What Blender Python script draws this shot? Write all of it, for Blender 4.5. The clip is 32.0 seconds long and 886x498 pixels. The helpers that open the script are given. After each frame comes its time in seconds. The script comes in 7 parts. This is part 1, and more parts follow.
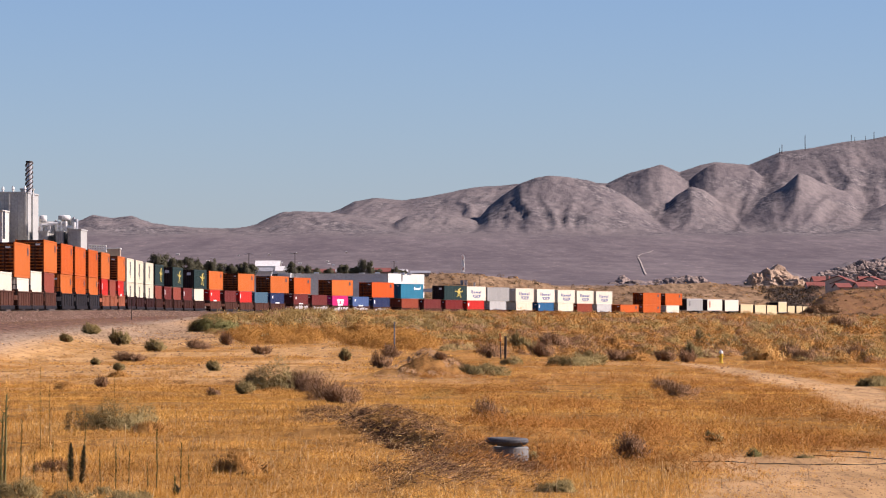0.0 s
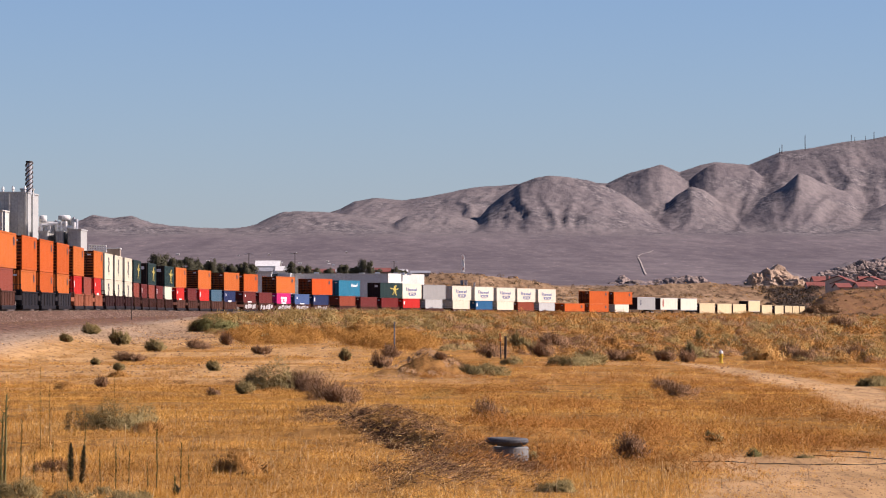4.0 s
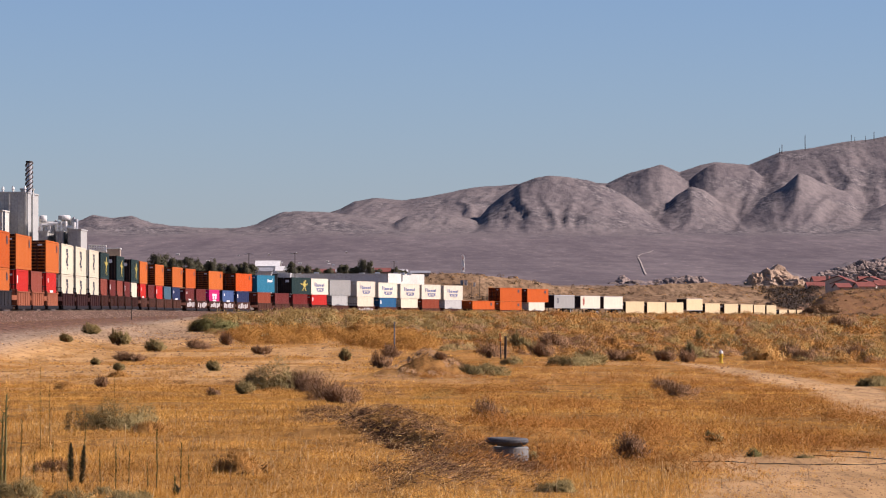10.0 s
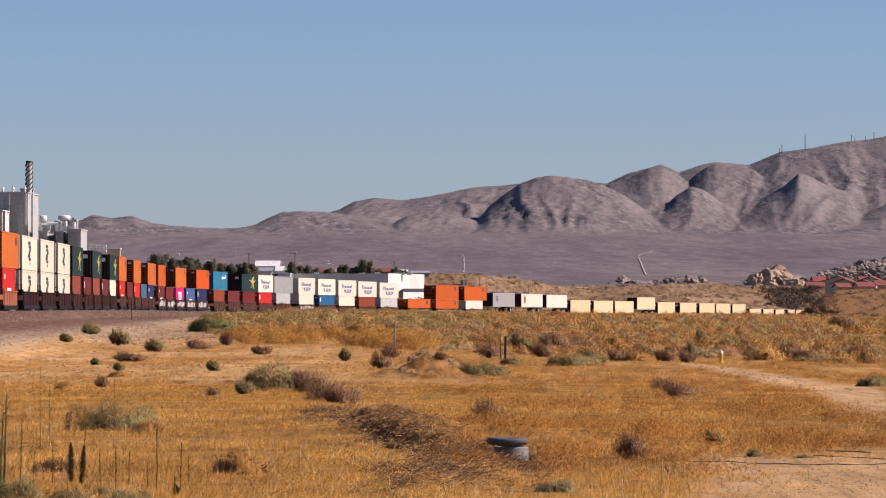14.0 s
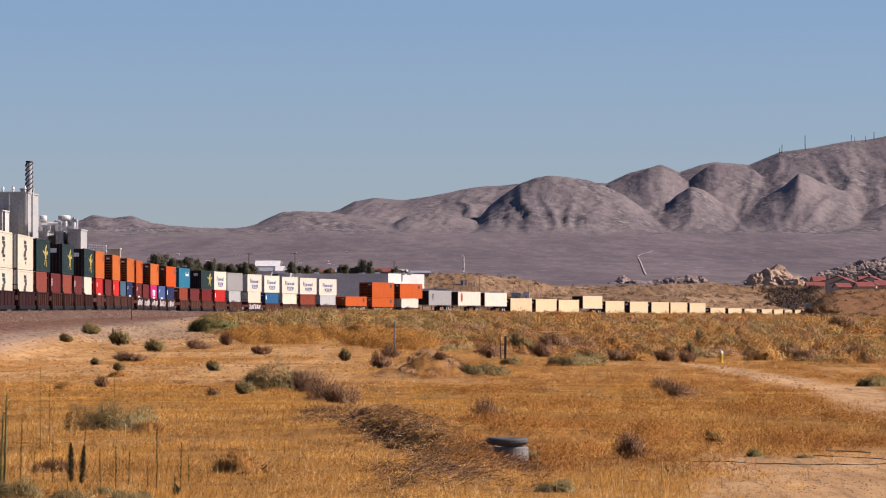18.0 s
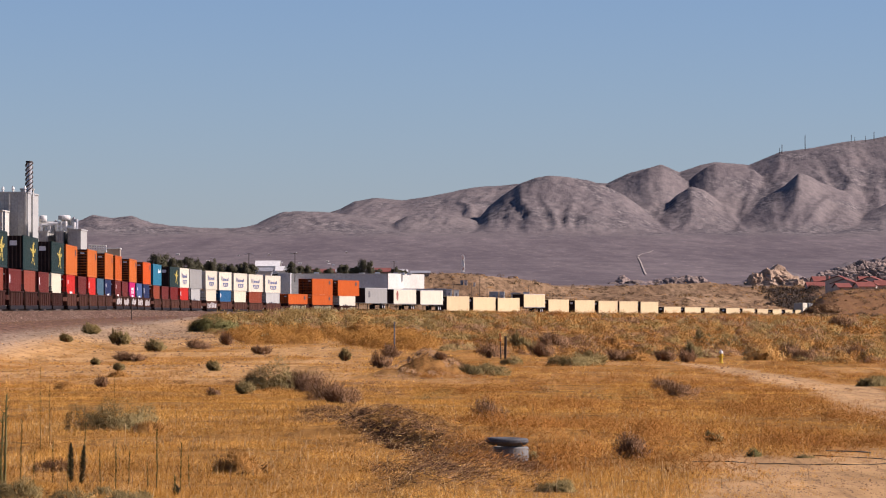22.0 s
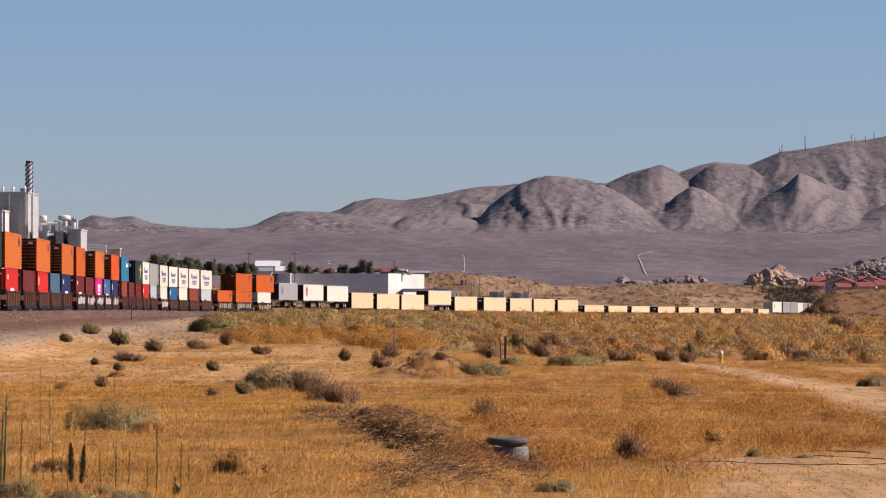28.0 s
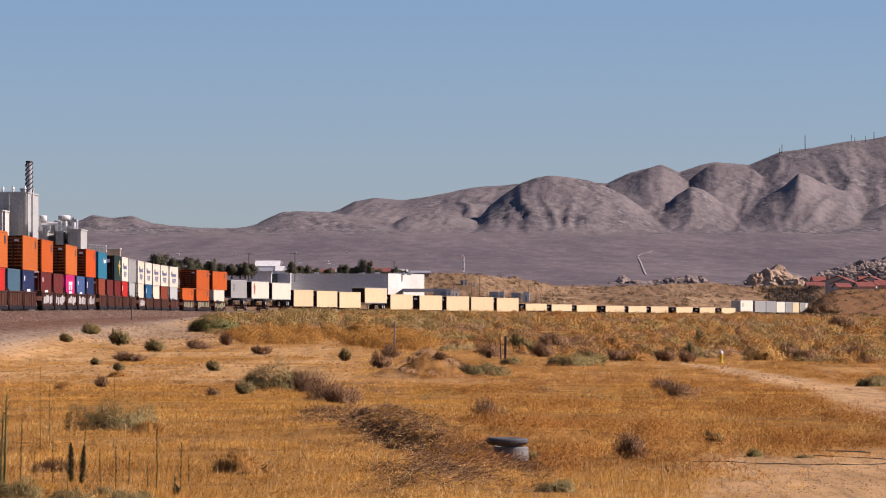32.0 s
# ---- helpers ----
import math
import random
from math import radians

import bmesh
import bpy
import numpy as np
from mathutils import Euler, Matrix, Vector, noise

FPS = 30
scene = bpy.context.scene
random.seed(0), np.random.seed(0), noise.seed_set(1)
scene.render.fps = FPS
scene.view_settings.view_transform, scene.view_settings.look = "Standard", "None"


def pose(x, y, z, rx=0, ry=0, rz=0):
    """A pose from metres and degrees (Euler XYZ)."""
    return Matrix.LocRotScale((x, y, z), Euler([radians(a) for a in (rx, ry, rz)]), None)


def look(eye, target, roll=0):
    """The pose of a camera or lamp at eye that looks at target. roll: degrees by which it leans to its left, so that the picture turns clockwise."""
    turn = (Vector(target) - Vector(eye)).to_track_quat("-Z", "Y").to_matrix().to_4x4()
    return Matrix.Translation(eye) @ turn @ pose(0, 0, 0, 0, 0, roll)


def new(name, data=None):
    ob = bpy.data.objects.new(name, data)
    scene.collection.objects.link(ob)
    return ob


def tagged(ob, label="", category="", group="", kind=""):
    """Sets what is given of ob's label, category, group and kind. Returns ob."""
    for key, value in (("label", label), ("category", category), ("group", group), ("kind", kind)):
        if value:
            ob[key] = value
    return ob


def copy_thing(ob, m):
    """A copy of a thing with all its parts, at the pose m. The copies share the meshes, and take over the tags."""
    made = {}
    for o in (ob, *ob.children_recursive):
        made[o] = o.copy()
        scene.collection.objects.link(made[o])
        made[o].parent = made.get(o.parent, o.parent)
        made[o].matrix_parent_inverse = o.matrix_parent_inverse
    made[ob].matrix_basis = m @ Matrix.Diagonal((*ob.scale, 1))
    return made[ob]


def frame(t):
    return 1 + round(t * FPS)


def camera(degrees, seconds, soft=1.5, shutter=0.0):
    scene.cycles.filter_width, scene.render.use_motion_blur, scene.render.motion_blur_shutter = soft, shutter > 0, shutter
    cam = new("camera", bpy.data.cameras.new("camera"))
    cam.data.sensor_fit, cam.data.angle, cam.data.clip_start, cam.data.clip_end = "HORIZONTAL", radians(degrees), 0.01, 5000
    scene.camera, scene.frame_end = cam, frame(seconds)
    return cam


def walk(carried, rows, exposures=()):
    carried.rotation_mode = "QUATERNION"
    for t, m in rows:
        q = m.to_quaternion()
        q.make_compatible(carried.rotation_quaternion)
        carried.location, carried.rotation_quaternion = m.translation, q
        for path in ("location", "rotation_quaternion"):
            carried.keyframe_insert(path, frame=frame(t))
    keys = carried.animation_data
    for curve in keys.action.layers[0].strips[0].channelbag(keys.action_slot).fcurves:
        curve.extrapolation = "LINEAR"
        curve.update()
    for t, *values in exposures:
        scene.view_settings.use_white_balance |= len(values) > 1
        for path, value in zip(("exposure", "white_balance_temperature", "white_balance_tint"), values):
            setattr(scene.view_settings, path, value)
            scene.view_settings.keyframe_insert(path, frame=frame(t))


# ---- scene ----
# ---------------------------------------------------------------- camera
FOCUS = 7500.0      # sight-line numbers per unit of slope
cam = camera(11.934, 32.0, soft=1.12)
EYE = pose(0, 0, 2.0, 90.7945, 0, 0)
walk(cam, [(0, EYE), (32, EYE)], [(0, 0.94, 5850, 25), (6, 0.83, 5850, 25), (13, 0.76, 5850, 25), (28, 0.71, 5850, 25), (32, 0.71, 5850, 25)])

# ---------------------------------------------------------------- world and sun
SUN_AZ, SUN_EL = 91.0, 35.0     # degrees clockwise from the view, degrees above the horizon
world = bpy.data.worlds.new("sky")
scene.world = world
world.use_nodes = True
wn = world.node_tree
sky = wn.nodes.new("ShaderNodeTexSky")
sky.sky_type, sky.sun_disc = "NISHITA", False
sky.sun_elevation, sky.sun_rotation = radians(SUN_EL), radians(SUN_AZ)
sky.air_density, sky.dust_density, sky.ozone_density, sky.altitude = 1.0, 0.5, 5.5, 850
wn.links.new(sky.outputs[0], wn.nodes["Background"].inputs[0])
wn.nodes["Background"].inputs[1].default_value = 0.05
sun = new("sun", bpy.data.lights.new("sun", "SUN"))
sun.data.energy, sun.data.angle, sun.data.color = 5.0, radians(0.53), (1.0, 0.87, 0.70)
a, e = radians(SUN_AZ), radians(SUN_EL)
sun.matrix_world = look((100 * math.sin(a) * math.cos(e), 100 * math.cos(a) * math.cos(e), 100 * math.sin(e)), (0, 0, 0))

# ---------------------------------------------------------------- materials
MATS = {}


def surface(name, c1, c2, rough=0.8, scale=1.0, fine=12.0, bump=0.3, metal=0.0, rand=0.0, depth=0.02, dirt=0.0, spec=0.3):
    """Two tones mixed by noise at two scales, with relief; rand varies the tone from object to object, dirt adds vertical streaks."""
    m = bpy.data.materials.new(name)
    m.use_nodes = True
    nt = m.node_tree
    n, l = nt.nodes, nt.links
    b = n["Principled BSDF"]
    b.inputs["Specular IOR Level"].default_value = spec
    c1, c2 = tuple(0.86 * v for v in c1), tuple(0.86 * v for v in c2)
    tc = n.new("ShaderNodeTexCoord")
    big, small = n.new("ShaderNodeTexNoise"), n.new("ShaderNodeTexNoise")
    for t, s, d in ((big, scale, 4), (small, fine, 5)):
        t.inputs["Scale"].default_value, t.inputs["Detail"].default_value = s, d
        t.inputs["Roughness"].default_value = 0.62
        l.new(tc.outputs["Object"], t.inputs["Vector"])
    ramp = n.new("ShaderNodeValToRGB")
    ramp.color_ramp.elements[0].position, ramp.color_ramp.elements[1].position = 0.3, 0.7
    ramp.color_ramp.elements[0].color, ramp.color_ramp.elements[1].color = (*c1, 1), (*c2, 1)
    l.new(big.outputs["Fac"], ramp.inputs["Fac"])
    mix = n.new("ShaderNodeMix")
    mix.data_type, mix.blend_type = "RGBA", "MULTIPLY"
    mix.inputs[0].default_value = 0.75
    r2 = n.new("ShaderNodeValToRGB")
    r2.color_ramp.elements[0].position, r2.color_ramp.elements[1].position = 0.25, 0.72
    r2.color_ramp.elements[0].color, r2.color_ramp.elements[1].color = (0.62, 0.62, 0.62, 1), (1.2, 1.2, 1.2, 1)
    l.new(small.outputs["Fac"], r2.inputs["Fac"])
    l.new(ramp.outputs["Color"], mix.inputs[6])
    l.new(r2.outputs["Color"], mix.inputs[7])
    out = mix.outputs[2]
    if dirt:
        mp, dn = n.new("ShaderNodeMapping"), n.new("ShaderNodeTexNoise")
        mp.inputs["Scale"].default_value = (2.2, 2.2, 0.25)
        dn.inputs["Scale"].default_value, dn.inputs["Detail"].default_value = 2.0, 5
        l.new(tc.outputs["Object"], mp.inputs["Vector"])
        l.new(mp.outputs["Vector"], dn.inputs["Vector"])
        dr = n.new("ShaderNodeValToRGB")
        dr.color_ramp.elements[0].position, dr.color_ramp.elements[1].position = 0.48, 0.75
        dr.color_ramp.elements[0].color, dr.color_ramp.elements[1].color = (0, 0, 0, 1), (dirt, dirt, dirt, 1)
        l.new(dn.outputs["Fac"], dr.inputs["Fac"])
        dm = n.new("ShaderNodeMix")
        dm.data_type = "RGBA"
        dm.inputs[7].default_value = (0.16, 0.12, 0.09, 1)
        l.new(dr.outputs["Color"], dm.inputs[0])
        l.new(out, dm.inputs[6])
        out = dm.outputs[2]
    if rand:
        oi, hsv, mr = n.new("ShaderNodeObjectInfo"), n.new("ShaderNodeHueSaturation"), n.new("ShaderNodeMapRange")
        mr.inputs["To Min"].default_value, mr.inputs["To Max"].default_value = 1 - rand, 1 + rand
        l.new(oi.outputs["Random"], mr.inputs["Value"])
        l.new(mr.outputs[0], hsv.inputs["Value"])
        l.new(out, hsv.inputs["Color"])
        out = hsv.outputs["Color"]
    l.new(out, b.inputs["Base Color"])
    bp = n.new("ShaderNodeBump")
    bp.inputs["Strength"].default_value, bp.inputs["Distance"].default_value = bump, depth
    l.new(small.outputs["Fac"], bp.inputs["Height"])
    l.new(bp.outputs["Normal"], b.inputs["Normal"])
    b.inputs["Roughness"].default_value, b.inputs["Metallic"].default_value = rough, metal
    MATS[name] = m
    return m


def islands(name, c1, c2, c3, rough=0.85, through_light=0.25):
    """Leaves, blades and twigs: three tones, picked piece by piece."""
    m = bpy.data.materials.new(name)
    m.use_nodes = True
    n, l = m.node_tree.nodes, m.node_tree.links
    b = n["Principled BSDF"]
    b.inputs["Specular IOR Level"].default_value = 0.15
    c1, c2, c3 = (tuple(0.86 * v for v in c) for c in (c1, c2, c3))
    g = n.new("ShaderNodeNewGeometry")
    ramp = n.new("ShaderNodeValToRGB")
    ramp.color_ramp.elements[0].color, ramp.color_ramp.elements[1].color = (*c1, 1), (*c3, 1)
    ramp.color_ramp.elements.new(0.5).color = (*c2, 1)
    l.new(g.outputs["Random Per Island"], ramp.inputs["Fac"])
    tc, nz, mx = n.new("ShaderNodeTexCoord"), n.new("ShaderNodeTexNoise"), n.new("ShaderNodeMix")
    nz.inputs["Scale"].default_value = 0.22
    l.new(tc.outputs["Object"], nz.inputs["Vector"])
    mx.data_type, mx.blend_type = "RGBA", "MULTIPLY"
    mx.inputs[0].default_value = 0.8
    r2 = n.new("ShaderNodeValToRGB")
    r2.color_ramp.elements[0].position, r2.color_ramp.elements[1].position = 0.35, 0.66
    r2.color_ramp.elements[0].color, r2.color_ramp.elements[1].color = (0.66, 0.58, 0.50, 1), (1.15, 1.12, 1.05, 1)
    l.new(nz.outputs["Fac"], r2.inputs["Fac"])
    l.new(ramp.outputs["Color"], mx.inputs[6])
    l.new(r2.outputs["Color"], mx.inputs[7])
    leafy, r3, dap = n.new("ShaderNodeTexNoise"), n.new("ShaderNodeValToRGB"), n.new("ShaderNodeMix")
    leafy.inputs["Scale"].default_value, leafy.inputs["Detail"].default_value = 5.0, 4
    l.new(tc.outputs["Object"], leafy.inputs["Vector"])
    r3.color_ramp.elements[0].position, r3.color_ramp.elements[1].position = 0.36, 0.62
    r3.color_ramp.elements[0].color, r3.color_ramp.elements[1].color = (0.62, 0.60, 0.58, 1), (1.12, 1.12, 1.12, 1)
    l.new(leafy.outputs["Fac"], r3.inputs["Fac"])
    dap.data_type, dap.blend_type = "RGBA", "MULTIPLY"
    dap.inputs[0].default_value = 0.25
    l.new(mx.outputs[2], dap.inputs[6])
    l.new(r3.outputs["Color"], dap.inputs[7])
    mx = dap
    l.new(mx.outputs[2], b.inputs["Base Color"])
    b.inputs["Roughness"].default_value = rough
    if through_light:
        t, ms = n.new("ShaderNodeBsdfTranslucent"), n.new("ShaderNodeMixShader")
        ms.inputs[0].default_value = through_light
        l.new(mx.outputs[2], t.inputs["Color"])
        l.new(b.outputs[0], ms.inputs[1])
        l.new(t.outputs[0], ms.inputs[2])
        l.new(ms.outputs[0], n["Material Output"].inputs["Surface"])
    MATS[name] = m
    return m


# painted steel of the train
PAINTS = {
    "orange": (0.46, 0.090, 0.010), "pale_orange": (0.47, 0.118, 0.019), "deep_orange": (0.50, 0.075, 0.006),
    "cream_white": (0.62, 0.565, 0.415), "white": (0.64, 0.59, 0.46), "cream": (0.63, 0.495, 0.285), "grey": (0.27, 0.27, 0.25),
    "silver": (0.42, 0.42, 0.39), "green": (0.011, 0.030, 0.029), "teal": (0.02, 0.15, 0.235), "red": (0.47, 0.022, 0.013),
    "dark_red": (0.145, 0.015, 0.012), "maroon": (0.120, 0.021, 0.017), "brown": (0.225, 0.054, 0.032), "brick": (0.221, 0.047, 0.020),
    "pink": (0.52, 0.02, 0.14), "blue": (0.055, 0.095, 0.21), "navy": (0.016, 0.026, 0.075), "blue_grey": (0.06, 0.12, 0.165),
    "steel_blue": (0.018, 0.09, 0.19),
}
for k, c in PAINTS.items():
    surface("paint_" + k, tuple(v * 0.9 for v in c), tuple(min(v * 1.06, 0.85) for v in c), 0.6, 0.5, 9.0, 0.12, rand=0.07, depth=0.004, dirt=0.16, spec=0.10)
# darker copies of the orange paints: the shade on the end walls is coloured in
for k in ("orange", "pale_orange", "deep_orange"):
    surface("shaded_" + k, tuple(v * 0.55 for v in PAINTS[k]), PAINTS[k], 0.8, 1.4, 7.0, 0.2, rand=0.1, dirt=0.75, spec=0.05)
surface("well_orange", (0.24, 0.075, 0.038), (0.33, 0.115, 0.058), 0.8, 0.8, 7.0, 0.3, rand=0.12, dirt=0.3, spec=0.04)
surface("well_dusty", (0.042, 0.015, 0.010), (0.085, 0.033, 0.021), 0.85, 0.8, 7.0, 0.3, rand=0.15, dirt=0.4, spec=0.04)
surface("dusty_iron", (0.14, 0.115, 0.10), (0.27, 0.225, 0.19), 0.85, 2.0, 12.0, 0.4, spec=0.05)
# near-black for the gaps behind the end bars, painted-in shade; also the lock rods
surface("shaded_recess", (0.035, 0.010, 0.005), (0.085, 0.022, 0.008), 0.9, 1.4, 7.0, 0.2, rand=0.15, dirt=0.5, spec=0.03)
surface("well_rust", (0.022, 0.007, 0.005), (0.044, 0.013, 0.009), 0.8, 0.8, 7.0, 0.3, rand=0.15, dirt=0.3, spec=0.04)
surface("well_black", (0.008, 0.008, 0.010), (0.018, 0.018, 0.022), 0.6, 0.8, 7.0, 0.3, rand=0.15, dirt=0.2, spec=0.04)
surface("well_maroon", (0.018, 0.006, 0.006), (0.036, 0.011, 0.011), 0.7, 0.8, 7.0, 0.3, rand=0.15, dirt=0.2, spec=0.04)
surface("iron", (0.02, 0.016, 0.014), (0.05, 0.04, 0.035), 0.8, 2.0, 20.0, 0.4, spec=0.1)
surface("worn_steel", (0.075, 0.052, 0.04), (0.13, 0.095, 0.075), 0.6, 2.0, 20.0, 0.2)
surface("rubber", (0.012, 0.012, 0.012), (0.03, 0.028, 0.026), 0.85, 2.0, 20.0, 0.4)
surface("dark_end", (0.025, 0.018, 0.016), (0.045, 0.03, 0.026), 0.8, 0.8, 8.0, 0.2, spec=0.05)
surface("mark_dark", (0.03, 0.03, 0.045), (0.05, 0.05, 0.07), 0.6, 2.0, 10.0, 0.05)
surface("mark_blue", (0.10, 0.12, 0.22), (0.16, 0.18, 0.30), 0.6, 2.0, 10.0, 0.05)
surface("mark_white", (0.72, 0.71, 0.68), (0.8, 0.79, 0.76), 0.6, 2.0, 10.0, 0.05)
surface("mark_yellow", (0.42, 0.33, 0.06), (0.58, 0.46, 0.10), 0.6, 2.0, 10.0, 0.05)
surface("mark_red", (0.22, 0.045, 0.03), (0.30, 0.07, 0.045), 0.6, 2.0, 10.0, 0.05)
surface("spray_pale", (0.32, 0.29, 0.27), (0.56, 0.53, 0.50), 0.7, 2.0, 10.0, 0.05)
surface("spray_green", (0.16, 0.17, 0.09), (0.30, 0.24, 0.15), 0.7, 2.0, 10.0, 0.05)
# buildings
surface("metal_grey", (0.40, 0.40, 0.365), (0.47, 0.465, 0.425), 0.55, 0.15, 2.0, 0.15, dirt=0.05)
surface("panel_pale", (0.56, 0.53, 0.46), (0.66, 0.63, 0.55), 0.6, 0.15, 2.0, 0.15, dirt=0.12)
surface("wall_white", (0.68, 0.66, 0.61), (0.76, 0.74, 0.69), 0.7, 0.1, 1.5, 0.1, dirt=0.06)
surface("wall_tan", (0.30, 0.23, 0.165), (0.40, 0.31, 0.23), 0.8, 0.3, 3.0, 0.2)
surface("roof_red", (0.19, 0.055, 0.038), (0.27, 0.085, 0.06), 0.8, 0.5, 5.0, 0.4, rand=0.12)
surface("roof_grey", (0.24, 0.24, 0.25), (0.34, 0.34, 0.35), 0.7, 0.4, 4.0, 0.3)
surface("glass_dark", (0.03, 0.035, 0.04), (0.05, 0.055, 0.06), 0.15, 1.0, 4.0, 0.02)
surface("pole_dark", (0.05, 0.04, 0.035), (0.09, 0.075, 0.06), 0.8, 1.0, 8.0, 0.2)
surface("galvanised", (0.45, 0.46, 0.47), (0.56, 0.57, 0.58), 0.45, 1.0, 8.0, 0.1, metal=0.4)
surface("yellow_paint", (0.62, 0.42, 0.03), (0.72, 0.5, 0.05), 0.5, 3.0, 20.0, 0.1)
surface("concrete", (0.15, 0.145, 0.13), (0.23, 0.22, 0.20), 0.85, 1.5, 14.0, 0.4)
surface("tyre", (0.07, 0.07, 0.072), (0.13, 0.13, 0.132), 0.85, 3.0, 25.0, 0.4, spec=0.15)
surface("rock", (0.22, 0.16, 0.12), (0.38, 0.29, 0.22), 0.9, 0.12, 1.0, 0.8, rand=0.2, depth=0.3)
surface("ballast", (0.11, 0.06, 0.042), (0.19, 0.118, 0.085), 0.95, 0.8, 6.0, 0.9, depth=0.06, spec=0.03)
surface("sleeper", (0.08, 0.065, 0.055), (0.13, 0.11, 0.095), 0.9, 1.0, 9.0, 0.3)
surface("pipe_black", (0.02, 0.02, 0.022), (0.045, 0.045, 0.05), 0.5, 1.0, 9.0, 0.1)
islands("dry_blade", (0.455, 0.212, 0.036), (0.69, 0.356, 0.066), (0.95, 0.605, 0.18), through_light=0.35)
islands("sage_leaf", (0.34, 0.265, 0.108), (0.385, 0.303, 0.128), (0.44, 0.35, 0.152), through_light=0.18)
islands("shrub_sage", (0.31, 0.248, 0.105), (0.37, 0.30, 0.13), (0.45, 0.365, 0.17), through_light=0.35)
islands("olive_leaf", (0.345, 0.245, 0.082), (0.39, 0.28, 0.097), (0.435, 0.315, 0.115), through_light=0.18)
islands("gold_leaf", (0.47, 0.248, 0.066), (0.53, 0.288, 0.08), (0.59, 0.332, 0.10), through_light=0.18)
islands("strip_gold", (0.44, 0.228, 0.052), (0.51, 0.272, 0.066), (0.58, 0.325, 0.09), through_light=0.35)
islands("brown_twig", (0.14, 0.08, 0.04), (0.24, 0.14, 0.07), (0.38, 0.235, 0.125), through_light=0.1)
islands("dead_twig", (0.26, 0.155, 0.085), (0.37, 0.23, 0.13), (0.53, 0.35, 0.205), through_light=0.25)
islands("pale_stalk", (0.70, 0.48, 0.20), (0.85, 0.62, 0.30), (0.98, 0.78, 0.44), through_light=0.3)
islands("bank_brush", (0.13, 0.090, 0.050), (0.18, 0.125, 0.07), (0.24, 0.165, 0.095), through_light=0.1)
islands("straw_twig", (0.40, 0.225, 0.07), (0.51, 0.30, 0.095), (0.64, 0.41, 0.14))
islands("rust_weed", (0.37, 0.168, 0.038), (0.44, 0.206, 0.048), (0.51, 0.25, 0.066), through_light=0.3)
islands("green_leaf", (0.18, 0.175, 0.06), (0.22, 0.215, 0.08), (0.29, 0.27, 0.11))
islands("tree_leaf", (0.085, 0.088, 0.058), (0.115, 0.115, 0.074), (0.15, 0.145, 0.092))
islands("stalk_green", (0.15, 0.135, 0.04), (0.20, 0.17, 0.055), (0.28, 0.22, 0.08))
# near-black leaves that colour in the shade of the slope under the crag
islands("slope_shade", (0.045, 0.035, 0.028), (0.065, 0.05, 0.04), (0.09, 0.07, 0.055), through_light=0)


# ---------------------------------------------------------------- builders
def quad(bm, pts):
    return bm.faces.new([bm.verts.new(p) for p in pts])


def box(bm, lo, hi):
    (x0, y0, z0), (x1, y1, z1) = lo, hi
    v = [bm.verts.new(p) for p in ((x0, y0, z0), (x1, y0, z0), (x1, y1, z0), (x0, y1, z0), (x0, y0, z1), (x1, y0, z1), (x1, y1, z1), (x0, y1, z1))]
    for f in ((0, 3, 2, 1), (4, 5, 6, 7), (0, 1, 5, 4), (1, 2, 6, 5), (2, 3, 7, 6), (3, 0, 4, 7)):
        bm.faces.new([v[i] for i in f])


def soft_box(bm, lo, hi, r=0.02):
    """A box with its edges cut."""
    b2 = bmesh.new()
    box(b2, lo, hi)
    bmesh.ops.bevel(b2, geom=b2.edges[:], offset=r, segments=1, affect="EDGES")
    merge(bm, b2)


def merge(bm, other):
    me = bpy.data.meshes.new("tmp")
    other.to_mesh(me)
    other.free()
    bm.from_mesh(me)
    bpy.data.meshes.remove(me)


def tube(bm, p0, p1, r0, r1=None, n=10, caps=True):
    p0, p1 = Vector(p0), Vector(p1)
    r1 = r0 if r1 is None else r1
    q = (p1 - p0).to_track_quat("Z", "Y")
    rings = []
    for p, r in ((p0, r0), (p1, r1)):
        rings.append([bm.verts.new(p + q @ Vector((r * math.cos(t), r * math.sin(t), 0))) for t in (2 * math.pi * i / n for i in range(n))])
    for i in range(n):
        bm.faces.new((rings[0][i], rings[0][(i + 1) % n], rings[1][(i + 1) % n], rings[1][i]))
    if caps:
        bm.faces.new(rings[0][::-1])
        bm.faces.new(rings[1])


def lathe(bm, profile, n=24, centre=(0, 0, 0)):
    """Turn a profile of (radius, height) round the upright axis."""
    c = Vector(centre)
    rings = [[bm.verts.new(c + Vector((r * math.cos(2 * math.pi * i / n), r * math.sin(2 * math.pi * i / n), z))) for i in range(n)] for r, z in profile]
    for a, b in zip(rings, rings[1:]):
        for i in range(n):
            bm.faces.new((a[i], a[(i + 1) % n], b[(i + 1) % n], b[i]))


def part(name, bm, material, parent=None, label="", place=None, smooth=False):
    me = bpy.data.meshes.new(name)
    bm.to_mesh(me)
    bm.free()
    me.materials.append(MATS[material])
    if smooth:
        me.polygons.foreach_set("use_smooth", [True] * len(me.polygons))
    ob = new(name, me)
    if parent:
        ob.parent = parent
    if place is not None:
        ob.matrix_basis = place
    if label:
        tagged(ob, label)
    return ob


def thing(name, label, category, group="", kind="", place=None):
    ob = tagged(new(name), label, category, group, kind)
    if place is not None:
        ob.matrix_basis = place
    return ob


